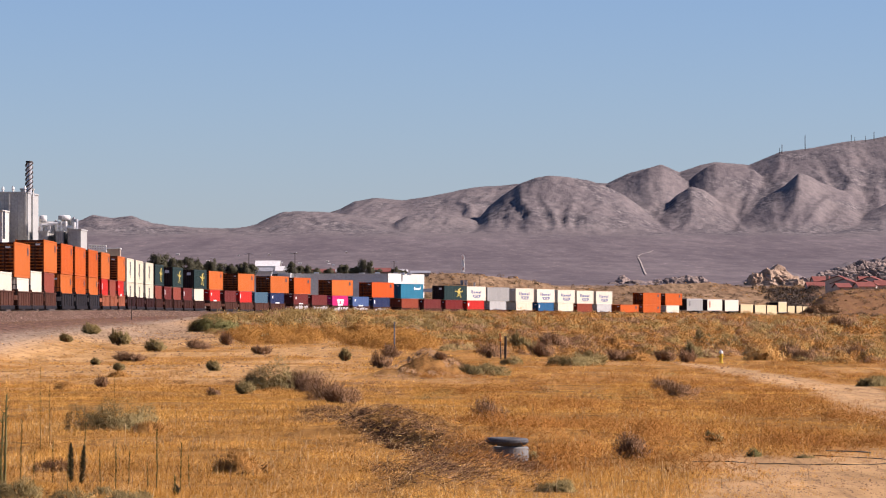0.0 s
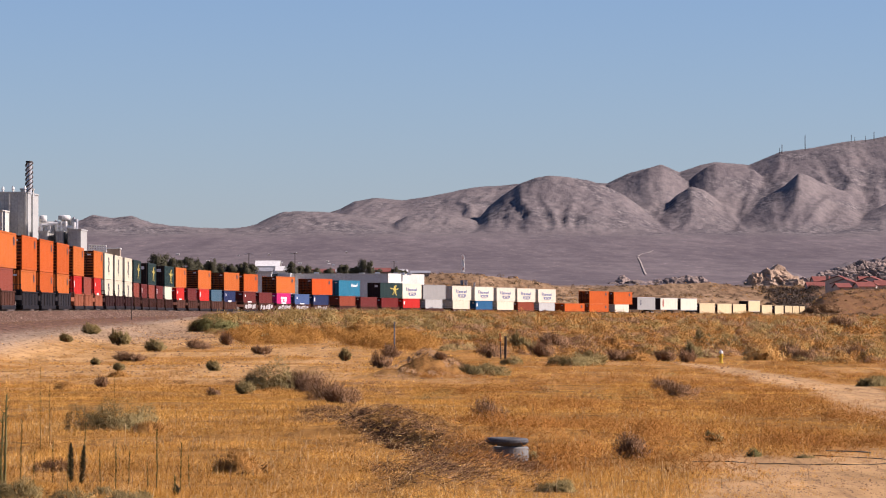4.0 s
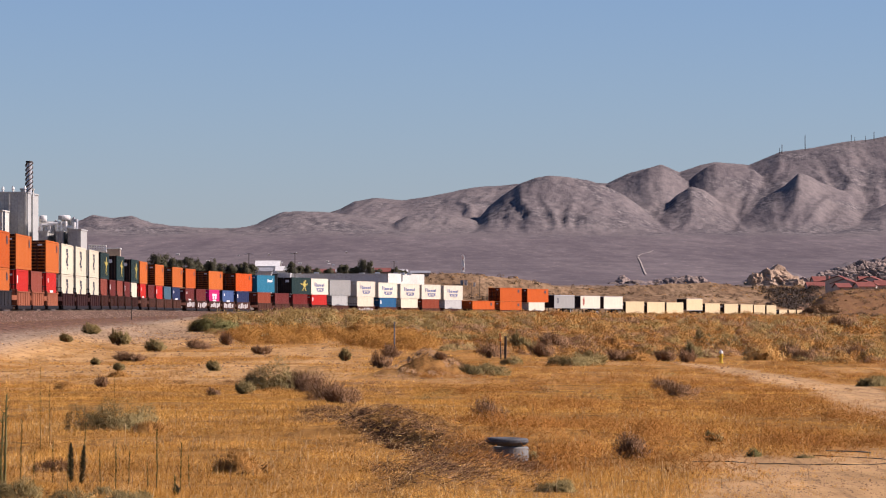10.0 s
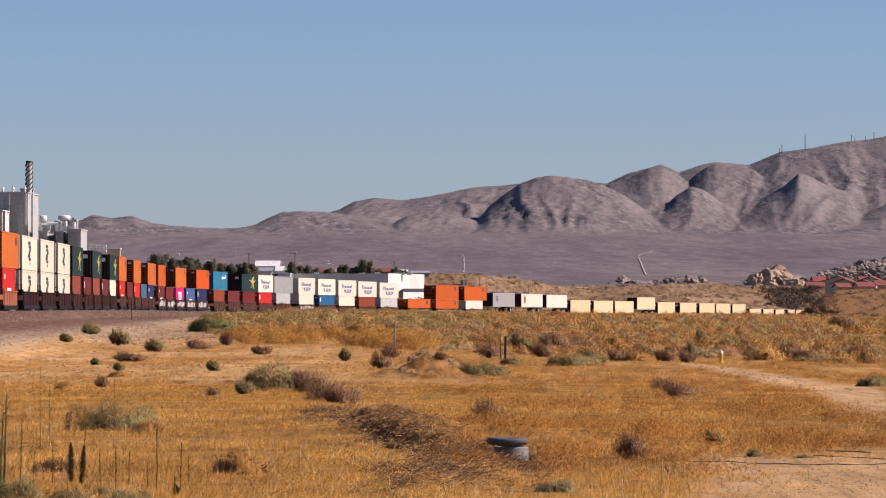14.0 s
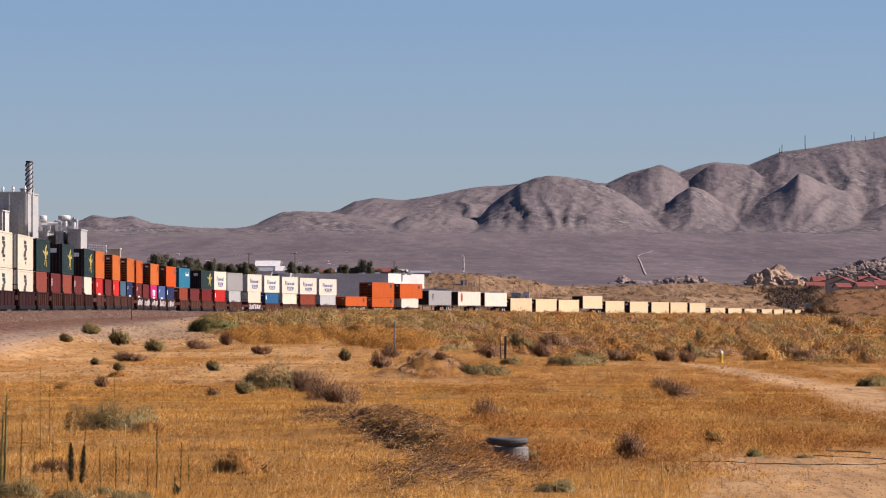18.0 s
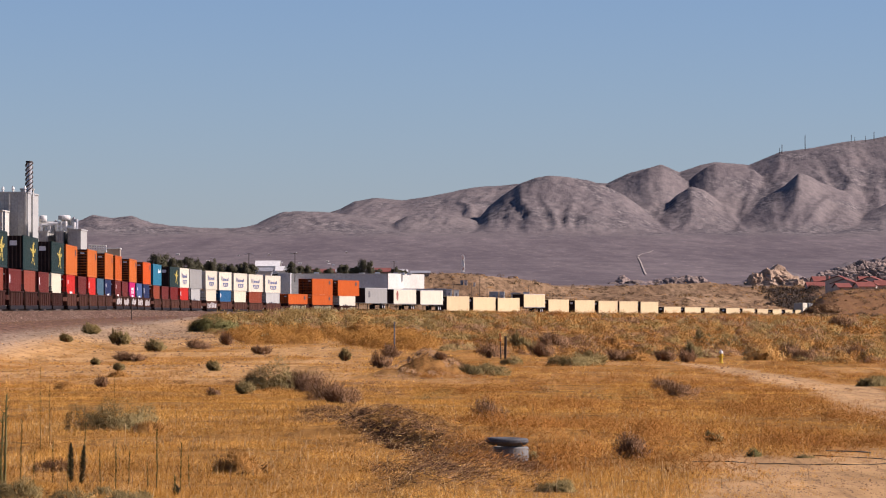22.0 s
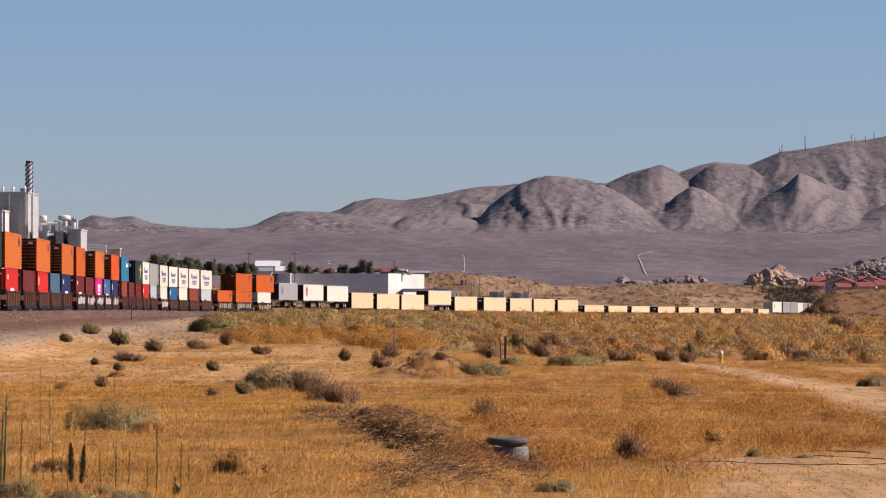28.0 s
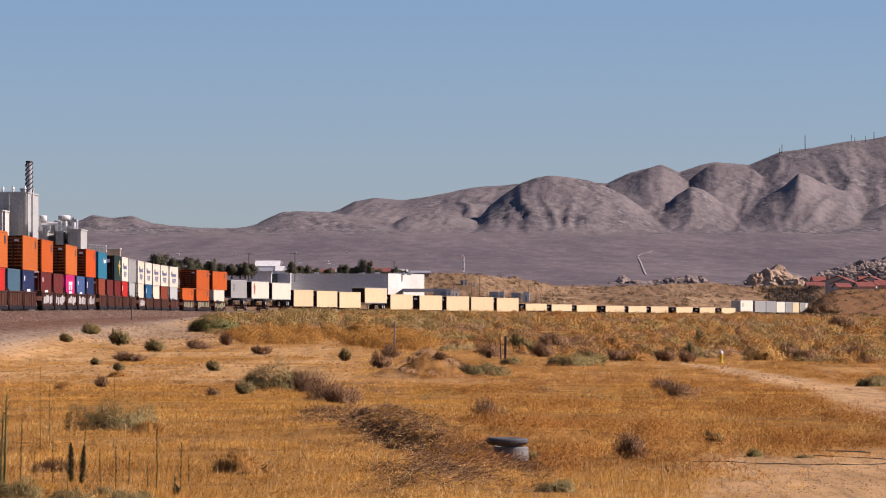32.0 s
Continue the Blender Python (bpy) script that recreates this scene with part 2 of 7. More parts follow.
def facing(verts, faces, normals):
    """Triangles wound so that each looks the way its corners' normals point."""
    a, b, c = verts[faces[:, 0]], verts[faces[:, 1]], verts[faces[:, 2]]
    back = np.einsum("ij,ij->i", np.cross(b - a, c - a), normals[faces].sum(1)) < 0
    return np.where(back[:, None], faces[:, ::-1], faces)


def raw(name, verts, faces, material, smooth=False, normals=None):
    """A mesh object from arrays; faces all have the same number of corners. Foliage takes the rounded normals of its crown."""
    verts, faces = np.asarray(verts, np.float32), np.asarray(faces, np.int32)
    if normals is not None:
        faces, smooth = facing(verts, faces, normals).astype(np.int32), True
    me = bpy.data.meshes.new(name)
    k = faces.shape[1]
    me.vertices.add(len(verts))
    me.vertices.foreach_set("co", verts.ravel())
    me.loops.add(faces.size)
    me.loops.foreach_set("vertex_index", faces.ravel())
    me.polygons.add(len(faces))
    me.polygons.foreach_set("loop_start", np.arange(0, faces.size, k, dtype=np.int32))
    if smooth:
        me.polygons.foreach_set("use_smooth", np.ones(len(faces), bool))
    me.materials.append(MATS[material])
    me.update(calc_edges=True)
    if normals is not None:
        me.normals_split_custom_set_from_vertices(np.asarray(normals, np.float32))
    else:
        me.validate()
    return new(name, me)


# ---------------------------------------------------------------- the railway's line
KNOTS = [-0.94, -0.94, -0.94, -0.94, -0.94, -1.0, -1.07, -1.14, -1.32, -1.09, 0.48, 3.70, 7.80, 11.93, 15.54, 17.52, 17.87, 18.00, 17.55, 15.18,
         11.71, 8.4, 8.2, 12.0, 18.0, 23.0, 26.0, 26.0, 26.0, 26.0, 26.0, 26.0]
STEP = 4.0
LINE_S = np.arange(-360.0, 1500.1, STEP)
_az = np.radians(np.interp(LINE_S, -360.0 + 60.0 * np.arange(len(KNOTS)), KNOTS))
LINE_A = np.convolve(np.pad(_az, 7, "edge"), np.ones(15) / 15, "valid")
_dx, _dy = np.sin(LINE_A) * STEP, np.cos(LINE_A) * STEP
LINE_X = np.concatenate([[0], np.cumsum((_dx[1:] + _dx[:-1]) / 2)])
LINE_Y = np.concatenate([[0], np.cumsum((_dy[1:] + _dy[:-1]) / 2)])
_i = int(np.argmin(abs(LINE_S)))
LINE_X, LINE_Y = LINE_X - LINE_X[_i] - 36.58, LINE_Y - LINE_Y[_i] + 356.8
LINE_Z = np.interp(LINE_S, [-360, 0, 160, 300, 340, 422, 472, 557, 620, 690, 762, 818, 960, 1500],
                   [1.9, 1.92, 1.92, 1.62, 1.48, 1.02, 0.58, 0.03, -0.4, -0.7, -1.1, -1.43, -1.9, -2.5])
LINE_Z = np.convolve(np.pad(LINE_Z, 5, "edge"), np.ones(11) / 11, "valid")
SPEED = 11.6


def along(s, side=0.0, lift=0.0):
    """The pose on the track at s metres along it: +y points away along the line, +x to its right."""
    az = float(np.interp(s, LINE_S, LINE_A))
    x, y, z = (float(np.interp(s, LINE_S, c)) for c in (LINE_X, LINE_Y, LINE_Z))
    return pose(x + side * math.cos(az), y - side * math.sin(az), z + lift, 0, 0, -math.degrees(az))


LINE_U = 784 + FOCUS * LINE_X / np.maximum(LINE_Y, 1)
_m = (LINE_S > -60) & (LINE_S < 930)
TRACK_U, TRACK_D = LINE_U[_m], np.minimum(LINE_Y[_m], 1215)


# ---------------------------------------------------------------- the lie of the land
def hashed(ix, iy, seed):
    h = (ix * 374761393 + iy * 668265263 + seed * 1442695041).astype(np.int64) & 0x7FFFFFFF
    h = ((h ^ (h >> 13)) * 1274126177) & 0x7FFFFFFF
    return ((h ^ (h >> 16)) & 0xFFFF) / 65535.0


def value_noise(x, y, seed=0):
    x, y = np.asarray(x, float), np.asarray(y, float)
    ix, iy = np.floor(x).astype(np.int64), np.floor(y).astype(np.int64)
    fx, fy = x - ix, y - iy
    fx, fy = fx * fx * (3 - 2 * fx), fy * fy * (3 - 2 * fy)
    a, b, c, d = (hashed(ix + i, iy + j, seed) for i, j in ((0, 0), (1, 0), (0, 1), (1, 1)))
    return (a + (b - a) * fx) * (1 - fy) + (c + (d - c) * fx) * fy - 0.5


def fbm(x, y, octaves=4, seed=0, gain=0.5):
    t, amp = 0, 1.0
    for o in range(octaves):
        t = t + amp * value_noise(x * 2 ** o + 17.3 * o, y * 2 ** o - 9.1 * o, seed + o)
        amp *= gain
    return t


def ridged(x, y, octaves=4, seed=0):
    t, amp = 0, 1.0
    for o in range(octaves):
        t = t + amp * (0.5 - 2 * abs(value_noise(x * 2 ** o + 31.7 * o, y * 2 ** o + 5.3 * o, seed + o)))
        amp *= 0.5
    return t


def smooth(a, b, x):
    t = np.clip((x - a) / (b - a), 0, 1)
    return t * t * (3 - 2 * t)


def level(v, d):
    """The height at distance d of the sight line numbered v (545 is the horizon)."""
    return 2.0 + (545.0 - v) * d / FOCUS


def crest(u, pts):
    return np.interp(u, [p[0] for p in pts], [p[1] for p in pts])


SKYLINE = [(-400, 400), (0, 405), (120, 402), (165, 383), (200, 388), (232, 384), (270, 398), (330, 407), (400, 412), (450, 405), (560, 385), (600, 372), (625, 358),
           (660, 352), (712, 356), (760, 349), (830, 334), (905, 328), (960, 322), (1075, 326), (1110, 309), (1170, 292), (1200, 306), (1240, 293), (1265, 288), (1325, 293),
           (1380, 270), (1432, 264), (1495, 252), (1540, 248), (1570, 242), (1700, 225), (2000, 215)]
# crests of the hills before the skyline
LOW_RANGE = [(-400, 430), (-60, 424), (60, 412), (130, 404), (150, 394), (168, 388), (200, 393), (236, 389), (262, 398), (310, 403), (369, 410), (420, 425)]
WEST_HILL = [(392, 428), (416, 408), (453, 399), (475, 388), (497, 378), (519, 375), (571, 376), (600, 379), (640, 385), (690, 394), (740, 400), (790, 410), (830, 428)]
WEST_KNOLL = [(676, 428), (700, 394), (722, 384), (755, 380), (790, 381), (830, 388), (870, 404), (900, 428)]
ROUND_HILL = [(826, 428), (848, 386), (862, 369), (890, 346), (922, 325), (950, 315), (973, 311), (1010, 314), (1042, 320), (1075, 331), (1105, 345), (1140, 370), (1170, 392), (1205, 428)]
MIDDLE_PEAK = [(1030, 428), (1071, 329), (1105, 318), (1151, 297), (1174, 296), (1197, 308), (1225, 326), (1260, 358), (1290, 400), (1310, 428)]
ROCKY_KNOLL = [(1120, 428), (1150, 394), (1174, 369), (1200, 347), (1226, 331), (1248, 338), (1272, 355), (1300, 384), (1324, 428)]
BROAD_PEAK = [(1130, 428), (1176, 374), (1203, 338), (1230, 310), (1250, 296), (1266, 290), (1300, 296), (1335, 300), (1370, 332), (1400, 372), (1424, 428)]
EAST_HILL = [(1276, 428), (1306, 382), (1346, 355), (1387, 331), (1413, 307), (1432, 313), (1450, 323), (1475, 334), (1502, 342), (1530, 367), (1560, 402), (1584, 428)]
EAST_SPUR = [(1456, 428), (1484, 405), (1530, 380), (1568, 362), (1640, 332), (1800, 320), (2000, 320)]
# each hill: crest, distance, run of the front slope, run of the back slope
HILLS = [(LOW_RANGE, 4150, 420, 300), (WEST_HILL, 4050, 430, 400), (WEST_KNOLL, 3960, 330, 300), (ROUND_HILL, 4080, 520, 400), (MIDDLE_PEAK, 4480, 620, 300), (ROCKY_KNOLL, 4180, 480, 350), (BROAD_PEAK, 4500, 620, 300), (EAST_HILL, 4200, 560, 380), (EAST_SPUR, 4020, 450, 380), (SKYLINE, 4750, 1000, 400)]
TAN_BANK = [(-400, 560), (560, 540), (690, 505), (740, 489), (800, 489), (870, 492), (940, 500), (1000, 512), (1050, 515), (1100, 511), (1180, 507), (1260, 505), (1310, 510), (1345, 519), (1385, 529), (1425, 537), (1500, 552), (1568, 570)]
HOUSE_HILL = [(-400, 640), (1400, 610), (1418, 564), (1425, 556), (1440, 534), (1458, 521), (1480, 514), (1505, 513), (1568, 511), (1700, 500), (2000, 500)]
DARK_SLOPE = [(-400, 620), (1310, 560), (1345, 543), (1380, 530), (1410, 519), (1440, 510), (1500, 509), (1600, 506), (2000, 500)]
ROCK_RIDGE = [(-400, 560), (1060, 524), (1100, 505), (1160, 506), (1200, 500), (1250, 503), (1290, 512), (1320, 503), (1335, 492), (1370, 486), (1410, 491), (1440, 506), (1600, 520)]
ROCK_HILL = [(-400, 560), (1400, 520), (1450, 488), (1490, 468), (1530, 459), (1568, 450), (1700, 430)]


def ridge(u, d, pts, d0, front, back, cut=1.0):
    top = level(crest(u, pts), d0)
    off = np.where(d < d0, (d0 - d) / front, (d - d0) / back)
    return top * (1 - smooth(0, 1, off)) - 6 * off * cut


def mound_off(x, y):
    """Metres to the right of the broken edge of the brush mound."""
    edge = np.interp(y, [43, 46, 51, 54, 55.5, 57, 59, 62, 66, 71, 76, 82, 90], [-0.5, -0.75, -0.45, -0.2, 0.0, -0.35, -0.5, -0.85, -1.3, -1.8, -2.25, -2.6, -2.8])
    return x - edge - 0.30 * fbm(x * 0.4, y / 2.2, 3, 6)


def mound_litter(x, y):
    """How far dead brush covers the mound."""
    off = mound_off(x, y)
    n = fbm(x * 1.5, y / 1.8, 4, 58)
    wide = np.interp(y, [46, 55, 58, 63, 70, 84], [1.7, 1.0, 0.6, 1.3, 1.6, 1.2])
    return smooth(-0.3, 0.1, off + 0.5 * n) * (1 - smooth(0.7, 1.3, (off + 0.8 * n) / wide)) * smooth(43, 47, y) * (1 - smooth(84, 96, y)) * np.clip(0.8 + 1.2 * n, 0, 1) * np.interp(y, [52, 57], [0.35, 1.0])


def height(x, y):
    x, y = np.asarray(x, float), np.asarray(y, float)
    d = np.maximum(y, 1.0)
    u = np.clip(784 + FOCUS * x / np.maximum(d, 30), -400, 2000)
    # near field falls gently, then rises to the railway
    near = np.interp(d, [0, 40, 62, 100, 150, 234], [0, 0, 0, -0.3, -0.7, -1.0])
    dt = np.interp(u, TRACK_U, TRACK_D)
    zt = np.interp(u, [0, 300, 350, 450, 550, 700, 900, 1100, 1400, 1568], [0.75, 0.75, 0.95, 1.25, 1.55, 1.4, 1.1, 0.8, 0.1, -0.2])
    z = near + (zt + 1.0) * np.clip((d - 234) / np.maximum(dt - 20 - 234, 40), 0, 1) ** 0.85 * (d > 234)
    # beyond it the plain climbs to the mountains
    plain = level(np.interp(d, [900, 1000, 1200, 1500, 2000, 2800, 3600, 4950], [549, 546, 532, 509, 487, 452, 414, 412]), d)
    z = np.where(d > dt + 20, np.maximum(zt * (1 - smooth(0, 250, d - dt)), plain * smooth(0, 250, d - dt)), z)
    z = z + 0.10 * fbm(x / 9, y / 9, 2, 3) * smooth(20, 60, d) + 0.5 * fbm(x / 60, y / 60, 3, 8) * smooth(150, 400, d) * (1 - smooth(0, 1, (d - dt + 80) / 60) * (d < dt + 60))
    # mounds of the near field
    for mx, my, w, hgt in ((-0.9, 68.5, 3.0, 0.16), (1.0, 62.0, 1.0, -0.20), (-1.3, 169.0, 1.5, 0.40), (-0.1, 170.0, 1.3, 0.52), (-3.0, 58.0, 2.5, 0.05)):
        z = z + hgt * np.exp(-(((x - mx) / w) ** 2 + ((y - my) / (w * 1.3)) ** 2)) * (1 + 0.5 * fbm(x * 1.2, y * 1.2, 3, 5))
    z = z + 0.55 * np.exp(-((x + 0.6) / 1.6) ** 2 - ((y - 168.5) / 3.0) ** 2) * (fbm(x * 1.7, y * 0.9, 4, 12))
    # the brush mound ends in a steep broken bank on the side away from the sun
    off = mound_off(x, y)
    steep = smooth(0.0, 0.42, off) * (1 - smooth(0.45, 1.5, off))
    z = z + steep * np.interp(y, [42, 45, 50, 55, 57, 60, 65, 71, 76, 81], [0, 0.12, 0.16, 0.14, 0.14, 0.22, 0.21, 0.17, 0.12, 0]) * (1 + 0.7 * fbm(x * 1.1, y / 1.6, 3, 9))
    far = d > 1000
    if np.any(far):
        rough = np.clip((d - 1000) / 1000, 0, 1)
        n1 = fbm(x / 45, y / 60, 5, 21, 0.6)
        for pts, d0, front, back, amp in ((TAN_BANK, 1380, 190, 300, 2.0), (HOUSE_HILL, 1190, 120, 320, 1.2), (DARK_SLOPE, 1420, 110, 400, 1.5), (ROCK_RIDGE, 1700, 160, 250, 5.0), (ROCK_HILL, 1950, 250, 400, 7.0)):
            r = ridge(u, d, pts, d0, front, back) + amp * n1
            z = np.where(far, np.maximum(z, r), z)
        # mountains: spurs and gullies that run down from each crest, and crags
        warp = fbm(u / 130.0, d / 520.0, 3, 44)
        spur = ridged(u / 95.0 + 1.3 * warp, d / 900.0, 2, 40)
        gully = ridged(u / 36.0 + 2.2 * warp, d / 420.0, 3, 47)
        rill = ridged(u / 15.0 + 4.0 * warp, d / 240.0, 2, 49)
        knobs = fbm(x / 9.0, d / 26.0, 4, 50, 0.62)
        craggy = smooth(-0.12, 0.22, fbm(u / 70.0, d / 260.0, 3, 52))
        base = level(np.interp(d, [2800, 3600, 4950], [452, 414, 412]), d)
        for k, (pts, d0, front, back) in enumerate(HILLS):
            top = level(crest(u + 5.0 * warp, pts) - 1.5, d0)
            off = np.where(d < d0, (d0 - d) / front, (d - d0) / back)
            rise = np.clip(1 - off, 0, 1)
            body = np.sin(np.pi * rise) ** 0.9
            tall = np.maximum(top - base, 0)
            r = base + tall * (0.35 * rise + 0.65 * rise ** 1.6) + np.minimum(tall, 90) * body * (0.055 * (spur - 0.3) + 0.05 * (gully - 0.25) + 0.018 * (rill - 0.2)) + (0.5 + 1.7 * craggy + 1.4 * smooth(470, 330, u)) * knobs * smooth(0.0, 0.25, rise) * np.clip(tall / 20, 0, 1) * (0.4 + 0.6 * body)
            z = np.where((d > 2900) & (rise > 0), np.maximum(z, r), z)
    # the railway's bed
    flat = bed(x, y)
    return flat[0] * flat[1] + z * (1 - flat[1])


def bed(x, y):
    """Level of the formation under the track and its weight, for each place."""
    shape = np.shape(x)
    x, y = np.ravel(np.asarray(x, float)), np.ravel(np.asarray(y, float))
    w, lv = np.zeros(x.shape), np.zeros(x.shape)
    near = np.nonzero((y > -40) & (y < 1800) & (x > -160) & (x < 260))[0]
    for k in range(0, len(near), 20000):
        idx = near[k:k + 20000]
        sx, sy, sz = LINE_X[::3], LINE_Y[::3], LINE_Z[::3]
        i = np.clip(np.searchsorted(sy, y[idx]), 1, len(sy) - 1)
        t = np.clip((y[idx] - sy[i - 1]) / (sy[i] - sy[i - 1]), 0, 1)
        cx, cz = sx[i - 1] + t * (sx[i] - sx[i - 1]), sz[i - 1] + t * (sz[i] - sz[i - 1])
        off = abs(x[idx] - cx)
        lv[idx] = cz - 0.95
        slim = smooth(950, 1100, y[idx])
        w[idx] = 1 - smooth(4.0 - 0.5 * slim, 13.0 - 6.0 * slim, off)
    return lv.reshape(shape), w.reshape(shape)


def ground_z(x, y):
    return float(height(np.array([x]), np.array([y]))[0])


def lay(u, d):
    """Plan position across the view, on sight line u at distance d."""
    return (u - 784.0) * d / FOCUS


# ---------------------------------------------------------------- ground: one sheet out to the mountains
def ground_material():
    m = bpy.data.materials.new("desert_ground")
    m.use_nodes = True
    n, l = m.node_tree.nodes, m.node_tree.links
    b = n["Principled BSDF"]
    b.inputs["Roughness"].default_value = 0.95
    b.inputs["Specular IOR Level"].default_value = 0.03
    tc = n.new("ShaderNodeTexCoord")

    def noise_at(scale, detail=5, rough=0.6, stretch=None):
        t = n.new("ShaderNodeTexNoise")
        t.inputs["Scale"].default_value, t.inputs["Detail"].default_value, t.inputs["Roughness"].default_value = scale, detail, rough
        src = tc.outputs["Object"]
        if stretch:
            mp = n.new("ShaderNodeMapping")
            mp.inputs["Scale"].default_value = stretch
            l.new(src, mp.inputs["Vector"])
            src = mp.outputs["Vector"]
        l.new(src, t.inputs["Vector"])
        return t.outputs["Fac"]

    def ramp(fac, c1, c2, a=0.35, z=0.65):
        if max(c1) < 0.7:
            c1, c2 = tuple(0.86 * v for v in c1), tuple(0.86 * v for v in c2)
        r = n.new("ShaderNodeValToRGB")
        r.color_ramp.elements[0].position, r.color_ramp.elements[1].position = a, z
        r.color_ramp.elements[0].color, r.color_ramp.elements[1].color = (*c1, 1), (*c2, 1)
        l.new(fac, r.inputs["Fac"])
        return r.outputs["Color"]

    def blend(fac, a, c, mode="MIX"):
        x = n.new("ShaderNodeMix")
        x.data_type, x.blend_type = "RGBA", mode
        if isinstance(fac, float):
            x.inputs[0].default_value = fac
        else:
            l.new(fac, x.inputs[0])
        l.new(a, x.inputs[6])
        l.new(c, x.inputs[7])
        return x.outputs[2]

    def mask(name):
        at = n.new("ShaderNodeAttribute")
        at.attribute_name = name
        return at.outputs["Fac"]

    soil = ramp(noise_at(0.35), (0.34, 0.165, 0.045), (0.49, 0.258, 0.080))
    soil = blend(0.7, soil, ramp(noise_at(6.0), (0.6, 0.6, 0.6), (1.2, 1.2, 1.2), 0.3, 0.7), "MULTIPLY")
    litter = ramp(noise_at(0.9), (0.19, 0.094, 0.025), (0.36, 0.188, 0.050))
    sand = ramp(noise_at(0.5), (0.40, 0.235, 0.09), (0.54, 0.325, 0.135))
    sand = blend(0.6, sand, ramp(noise_at(9.0), (0.7, 0.7, 0.7), (1.15, 1.15, 1.15), 0.3, 0.7), "MULTIPLY")
    gravel = ramp(noise_at(1.4), (0.255, 0.190, 0.132), (0.40, 0.305, 0.215))
    gravel = blend(0.8, gravel, ramp(noise_at(11.0), (0.5, 0.5, 0.5), (1.25, 1.25, 1.25), 0.3, 0.7), "MULTIPLY")
    # far plain and mountain tones are greyed to mauve: distance haze put into the colour
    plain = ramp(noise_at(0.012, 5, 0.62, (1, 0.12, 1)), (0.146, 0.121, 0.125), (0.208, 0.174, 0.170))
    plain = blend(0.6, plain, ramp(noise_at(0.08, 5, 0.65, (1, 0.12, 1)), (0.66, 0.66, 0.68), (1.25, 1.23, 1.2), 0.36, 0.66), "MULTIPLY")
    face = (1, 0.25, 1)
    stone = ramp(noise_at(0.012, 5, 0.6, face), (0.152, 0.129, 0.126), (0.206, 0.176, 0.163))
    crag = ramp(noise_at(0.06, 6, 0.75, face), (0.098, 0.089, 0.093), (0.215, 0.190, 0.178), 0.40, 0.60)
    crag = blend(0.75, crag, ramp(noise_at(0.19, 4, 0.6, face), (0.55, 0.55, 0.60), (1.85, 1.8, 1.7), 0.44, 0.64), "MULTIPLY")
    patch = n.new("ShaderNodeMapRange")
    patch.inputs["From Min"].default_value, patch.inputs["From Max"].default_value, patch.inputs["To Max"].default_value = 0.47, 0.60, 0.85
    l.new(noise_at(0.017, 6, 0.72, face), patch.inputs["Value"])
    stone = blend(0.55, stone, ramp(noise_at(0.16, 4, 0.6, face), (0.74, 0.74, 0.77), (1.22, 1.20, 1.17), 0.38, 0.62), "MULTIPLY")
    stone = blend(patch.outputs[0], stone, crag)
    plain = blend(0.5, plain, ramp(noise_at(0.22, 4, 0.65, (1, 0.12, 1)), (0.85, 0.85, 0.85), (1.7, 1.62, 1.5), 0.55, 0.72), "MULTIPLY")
    bank = ramp(noise_at(0.045, 5, 0.65, (1, 0.07, 1)), (0.225, 0.142, 0.078), (0.42, 0.283, 0.160), 0.40, 0.60)
    bank = blend(0.7, bank, ramp(noise_at(0.22, 6, 0.75, (1, 0.10, 1)), (0.5, 0.48, 0.46), (1.22, 1.2, 1.18), 0.36, 0.58), "MULTIPLY")
    bank = blend(0.9, bank, ramp(noise_at(0.8, 4, 0.7, (1, 0.10, 1)), (0.52, 0.49, 0.46), (1.22, 1.2, 1.18), 0.38, 0.58), "MULTIPLY")
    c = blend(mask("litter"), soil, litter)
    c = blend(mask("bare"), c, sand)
    # dark litter soil of the mound; its colour also holds the bank's shade
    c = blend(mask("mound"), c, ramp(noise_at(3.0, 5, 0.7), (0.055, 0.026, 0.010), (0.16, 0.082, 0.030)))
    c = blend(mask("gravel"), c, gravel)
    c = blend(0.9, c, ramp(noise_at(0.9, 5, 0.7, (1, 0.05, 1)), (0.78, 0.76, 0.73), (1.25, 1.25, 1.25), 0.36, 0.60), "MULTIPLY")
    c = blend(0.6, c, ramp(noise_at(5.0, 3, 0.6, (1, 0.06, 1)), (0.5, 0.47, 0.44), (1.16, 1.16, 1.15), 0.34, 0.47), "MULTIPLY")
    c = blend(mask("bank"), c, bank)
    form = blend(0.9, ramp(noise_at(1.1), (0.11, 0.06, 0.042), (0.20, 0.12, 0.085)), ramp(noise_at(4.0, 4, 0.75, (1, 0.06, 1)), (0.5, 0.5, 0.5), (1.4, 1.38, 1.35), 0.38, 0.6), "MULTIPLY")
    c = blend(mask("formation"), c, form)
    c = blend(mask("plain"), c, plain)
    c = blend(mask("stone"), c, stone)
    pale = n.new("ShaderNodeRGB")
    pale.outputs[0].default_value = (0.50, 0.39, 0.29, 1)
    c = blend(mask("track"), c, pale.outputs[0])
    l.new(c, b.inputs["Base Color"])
    bp = n.new("ShaderNodeBump")
    bp.inputs["Strength"].default_value, bp.inputs["Distance"].default_value = 0.7, 0.06
    l.new(noise_at(7.0, 6, 0.7), bp.inputs["Height"])
    bp2 = n.new("ShaderNodeBump")
    bp2.inputs["Strength"].default_value, bp2.inputs["Distance"].default_value = 0.4, 5.0
    l.new(noise_at(0.09, 5, 0.62, (1, 0.25, 1)), bp2.inputs["Height"])
    far = n.new("ShaderNodeMix")
    far.data_type = "VECTOR"
